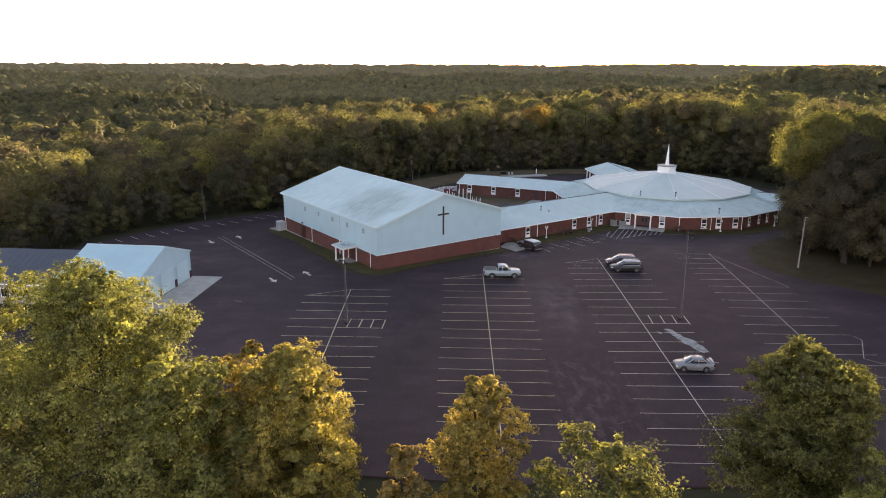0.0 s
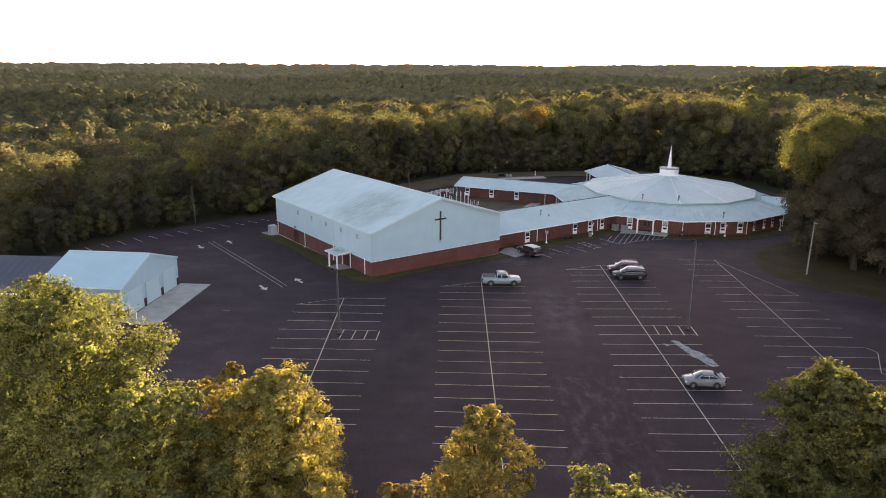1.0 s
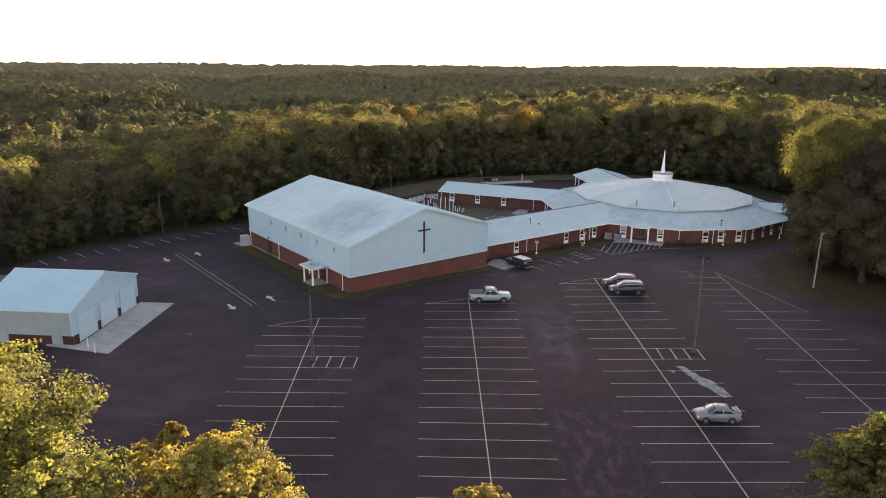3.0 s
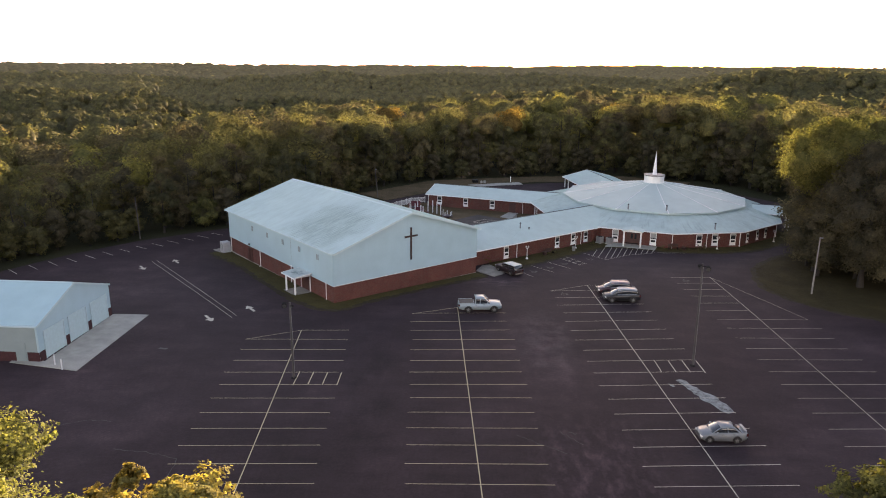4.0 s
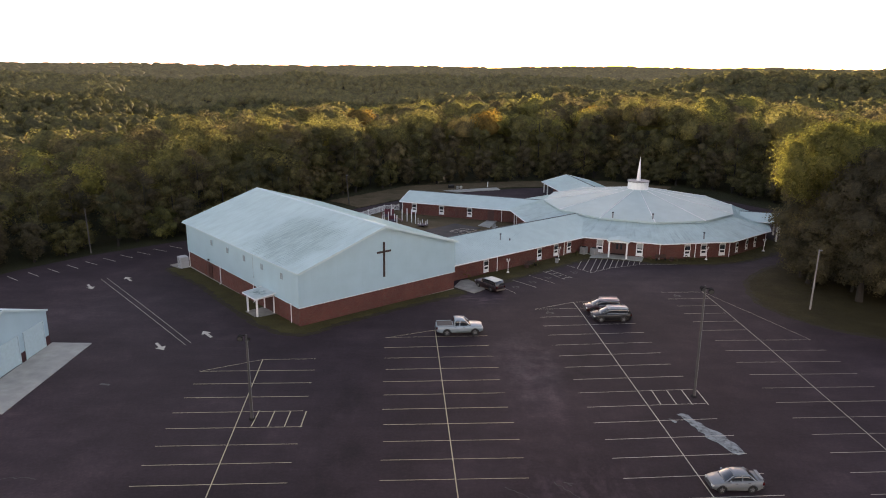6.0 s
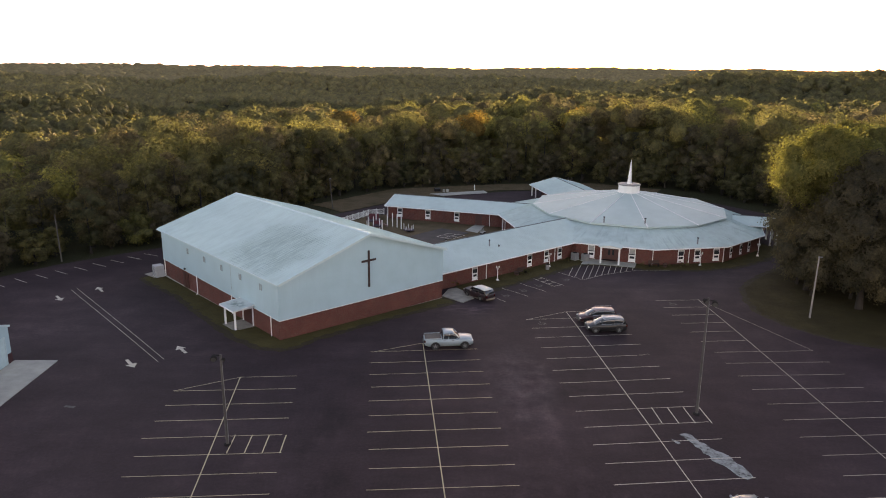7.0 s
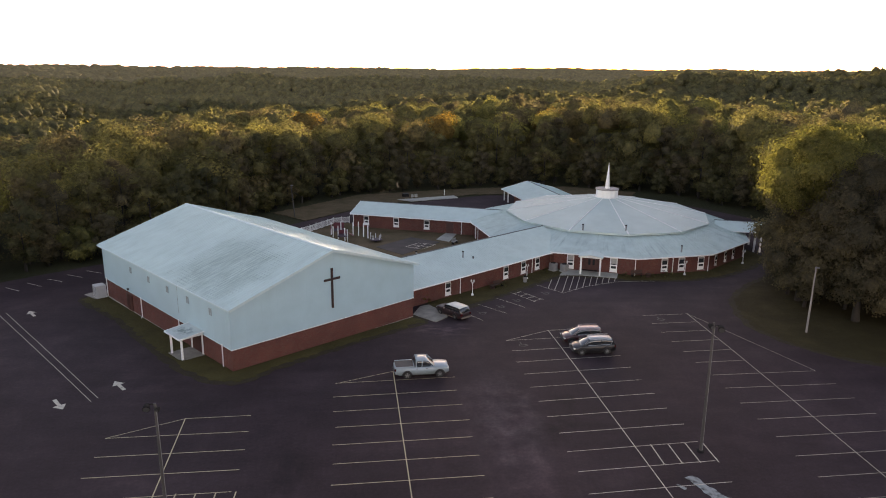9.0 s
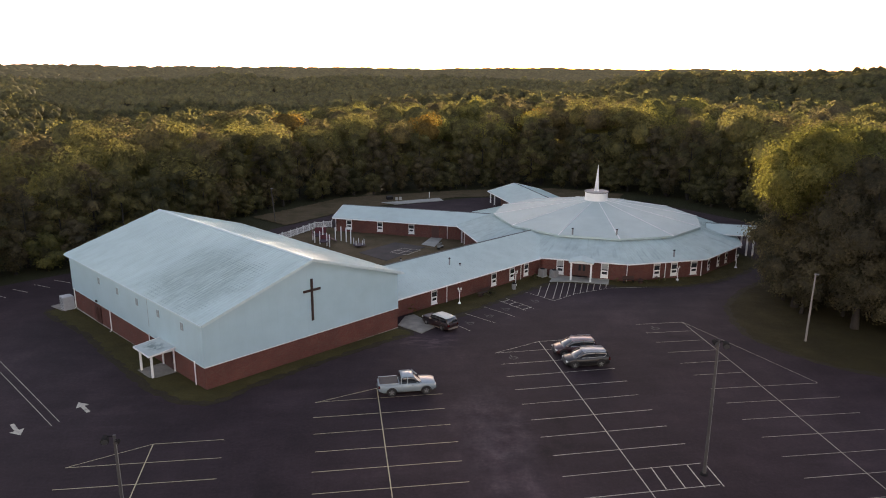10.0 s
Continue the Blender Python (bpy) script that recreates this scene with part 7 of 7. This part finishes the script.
# ---- woods beyond: canopy as one object, then the far ridges as another ----
def inside(x, y, poly):
    hit = False
    for (x0, y0), (x1, y1) in zip(poly, poly[1:] + poly[:1]):
        if (y0 > y) != (y1 > y) and x < (x1 - x0) * (y - y0) / (y1 - y0) + x0:
            hit = not hit
    return hit


def canopy(name, places, quads, size, mats, label, seed, core=0.85, soften=0.8, category="woods", kind="stuff"):
    """Many crowns in one mesh: leafy sprays over lumpy domes."""
    rng = np.random.default_rng(seed)
    v_all, f_all, n_all, idx, n = [], [], [], [], 0
    temps = []
    rings, segs = (3, 7) if quads > 9 else (2, 6)
    for _ in range(8):
        lumps = unit(rng, 7, -0.1) * rng.uniform(0.42, 0.66, (7, 1))
        which = rng.integers(0, 7, quads)
        dirs = unit(rng, quads, -0.35)
        p = lumps[which] + dirs * rng.uniform(0.36, 0.46, (quads, 1))
        facing = dirs + np.array([0, 0, 0.3]) + rng.normal(size=dirs.shape) * 0.4
        v, f = leaf_quads(p, facing, rng.uniform(0.6, 1.3, quads) * size, rng, 3)
        # a lumpy dome under the leaves
        dome, df = [], []
        for j in range(rings + 1):
            for k in range(segs):
                el, a = -0.5 + 2.0 * j / (rings + 0.3), 2 * math.pi * (k + 0.5 * (j % 2)) / segs
                q = rng.uniform(0.68, 0.95)
                dome.append((q * math.cos(el) * math.cos(a), q * math.cos(el) * math.sin(a), q * math.sin(el)))
        for j in range(rings):
            for k in range(segs):
                k2 = (k + 1) % segs
                a, b, c, d = j * segs + k, j * segs + k2, (j + 1) * segs + k2, (j + 1) * segs + k
                df += [(a, b, c), (a, c, d)]
        for k in range(1, segs - 1):
            df.append((rings * segs, rings * segs + k, rings * segs + k + 1))
        dome = np.array(dome)
        form = np.concatenate([rounded(dirs * 0.8 + p * 0.5, facing, soften, 3), dome / np.linalg.norm(dome, axis=1, keepdims=True)])
        temps.append((np.concatenate([v, dome * core]), np.concatenate([f, np.array(df) + len(v)]), form))
    for (x, y, z, r, h, m) in places:
        v, f, form = temps[rng.integers(0, 8)]
        a = rng.uniform(0, 6.28)
        c, s = math.cos(a), math.sin(a)
        vv = np.stack([(v[:, 0] * c - v[:, 1] * s) * r + x, (v[:, 0] * s + v[:, 1] * c) * r + y, v[:, 2] * h + z], 1)
        v_all.append(vv)
        n_all.append(np.stack([form[:, 0] * c - form[:, 1] * s, form[:, 0] * s + form[:, 1] * c, form[:, 2]], 1))
        f_all.append(f + n)
        idx.append(np.full(len(f), m))
        n += len(vv)
    me = raw_mesh(name, np.concatenate(v_all), np.concatenate(f_all), mats, np.concatenate(idx), normals=np.concatenate(n_all))
    return tagged(new(name, me), label, category, kind=kind)


WOODS_MATS = [LEAF_DARK, LEAF_GREEN, LEAF_YELLOW, LEAF_ORANGE]
CLEAR = [(x, y + 7.5) if y > 150 else (x - 7.5, y + 2) for x, y in EDGE] + [(112, 130), (112, 70), (70, 20), (-40, 20), (-95, 40)]
near, deep, far, front, under = [], [], [], [], []
rw = random.Random(33)
g = -270
while g < 330:
    q = 60
    while q < 400:
        x, y = g + rw.uniform(-3.4, 3.4), q + rw.uniform(-3.4, 3.4)
        az = math.degrees(math.atan2(x, y))
        if -46 < az < 50 and not inside(x, y, CLEAR) and not (x > 50 and y < 160 and x < 105):
            back = min(math.dist((x, y), p) for p in EDGE)
            h = 11.5 + 5.6 * smooth(-28, -12, az) + 3.0 * smooth(4, 14, az) - 1.5 * smooth(17, 26, az) + rw.uniform(-1.6, 1.6) + 5.4 * noise.noise(Vector((x / 25, y / 25, 9)))
            gold = noise.noise(Vector((x / 22, y / 22, 3.3)))      # yellow crowns stand in groups; the yellow partly stands in for sunlit tops
            m = rw.choices((0, 1, 2, 3), (4, 7, 0.6, 0.05) if gold < 0.28 or back < 12 else (1.5, 4, 5, 0.5))[0]
            (front if back < 34 else near if back < 95 else deep).append((x, y, hills(x, y) + h - 5.5, rw.uniform(4.8, 8.2), rw.uniform(4.8, 7.4), m))
            # understorey reaches deep, added there to block low sun under the crowns
            if back < 64:
                under.append((x + rw.uniform(-3, 3), y + rw.uniform(-3, 3), hills(x, y) + rw.uniform(2.5, 6.0), rw.uniform(4.8, 6.0), rw.uniform(5.0, 7.0), rw.choice((0, 0, 1))))
        q += 10.2
    g += 10.2
canopy("woods", near, 560, 0.08, WOODS_MATS, "dense autumn woods, green with yellow crowns", 51, 0.8, 0.94)
canopy("woods", deep, 90, 0.17, WOODS_MATS, "autumn woods falling away to the valley", 56, 0.9, 0.85)
canopy("woods", front, 1250, 0.062, WOODS_MATS, "crowns of the nearer woods, green and yellow", 53, 0.64, 0.94)
canopy("woods", under, 230, 0.15, WOODS_MATS, "dim understorey of the woods", 54, 0.58, 0.85)
ridge, skyline = [], []
r = 380.0
while r < 2600:
    sp = max(9.5, 0.0098 * r) if r < 1060 else 0.0155 * r
    n = int(radians(78) * r / sp)
    for i in range(n):
        az = radians(-38 + 78 * (i + rw.random()) / n)
        rr = r + rw.uniform(-0.5, 0.5) * sp
        x, y = rr * math.sin(az), 17 + rr * math.cos(az)
        c = sp * rw.choice((0.56, 0.6, 0.66, 0.74, 0.95)) * rw.uniform(0.9, 1.1)
        (far if rr < 780 else ridge if rr < 1060 else skyline).append((x, y, hills(x, y) + rw.uniform(8, 13.5) - 0.1 * c, c, min(c, 8) * rw.uniform(0.85, 1.15), rw.choices((0, 1, 2), (3, 8, 0.7))[0]))
    r += sp * 0.9
canopy("distant_woods", far, 44, 0.135, [SLOPE_LEAF, SLOPE_LEAF, SLOPE_GOLD], "wooded slopes across the valley", 52, 0.78, 0.92)
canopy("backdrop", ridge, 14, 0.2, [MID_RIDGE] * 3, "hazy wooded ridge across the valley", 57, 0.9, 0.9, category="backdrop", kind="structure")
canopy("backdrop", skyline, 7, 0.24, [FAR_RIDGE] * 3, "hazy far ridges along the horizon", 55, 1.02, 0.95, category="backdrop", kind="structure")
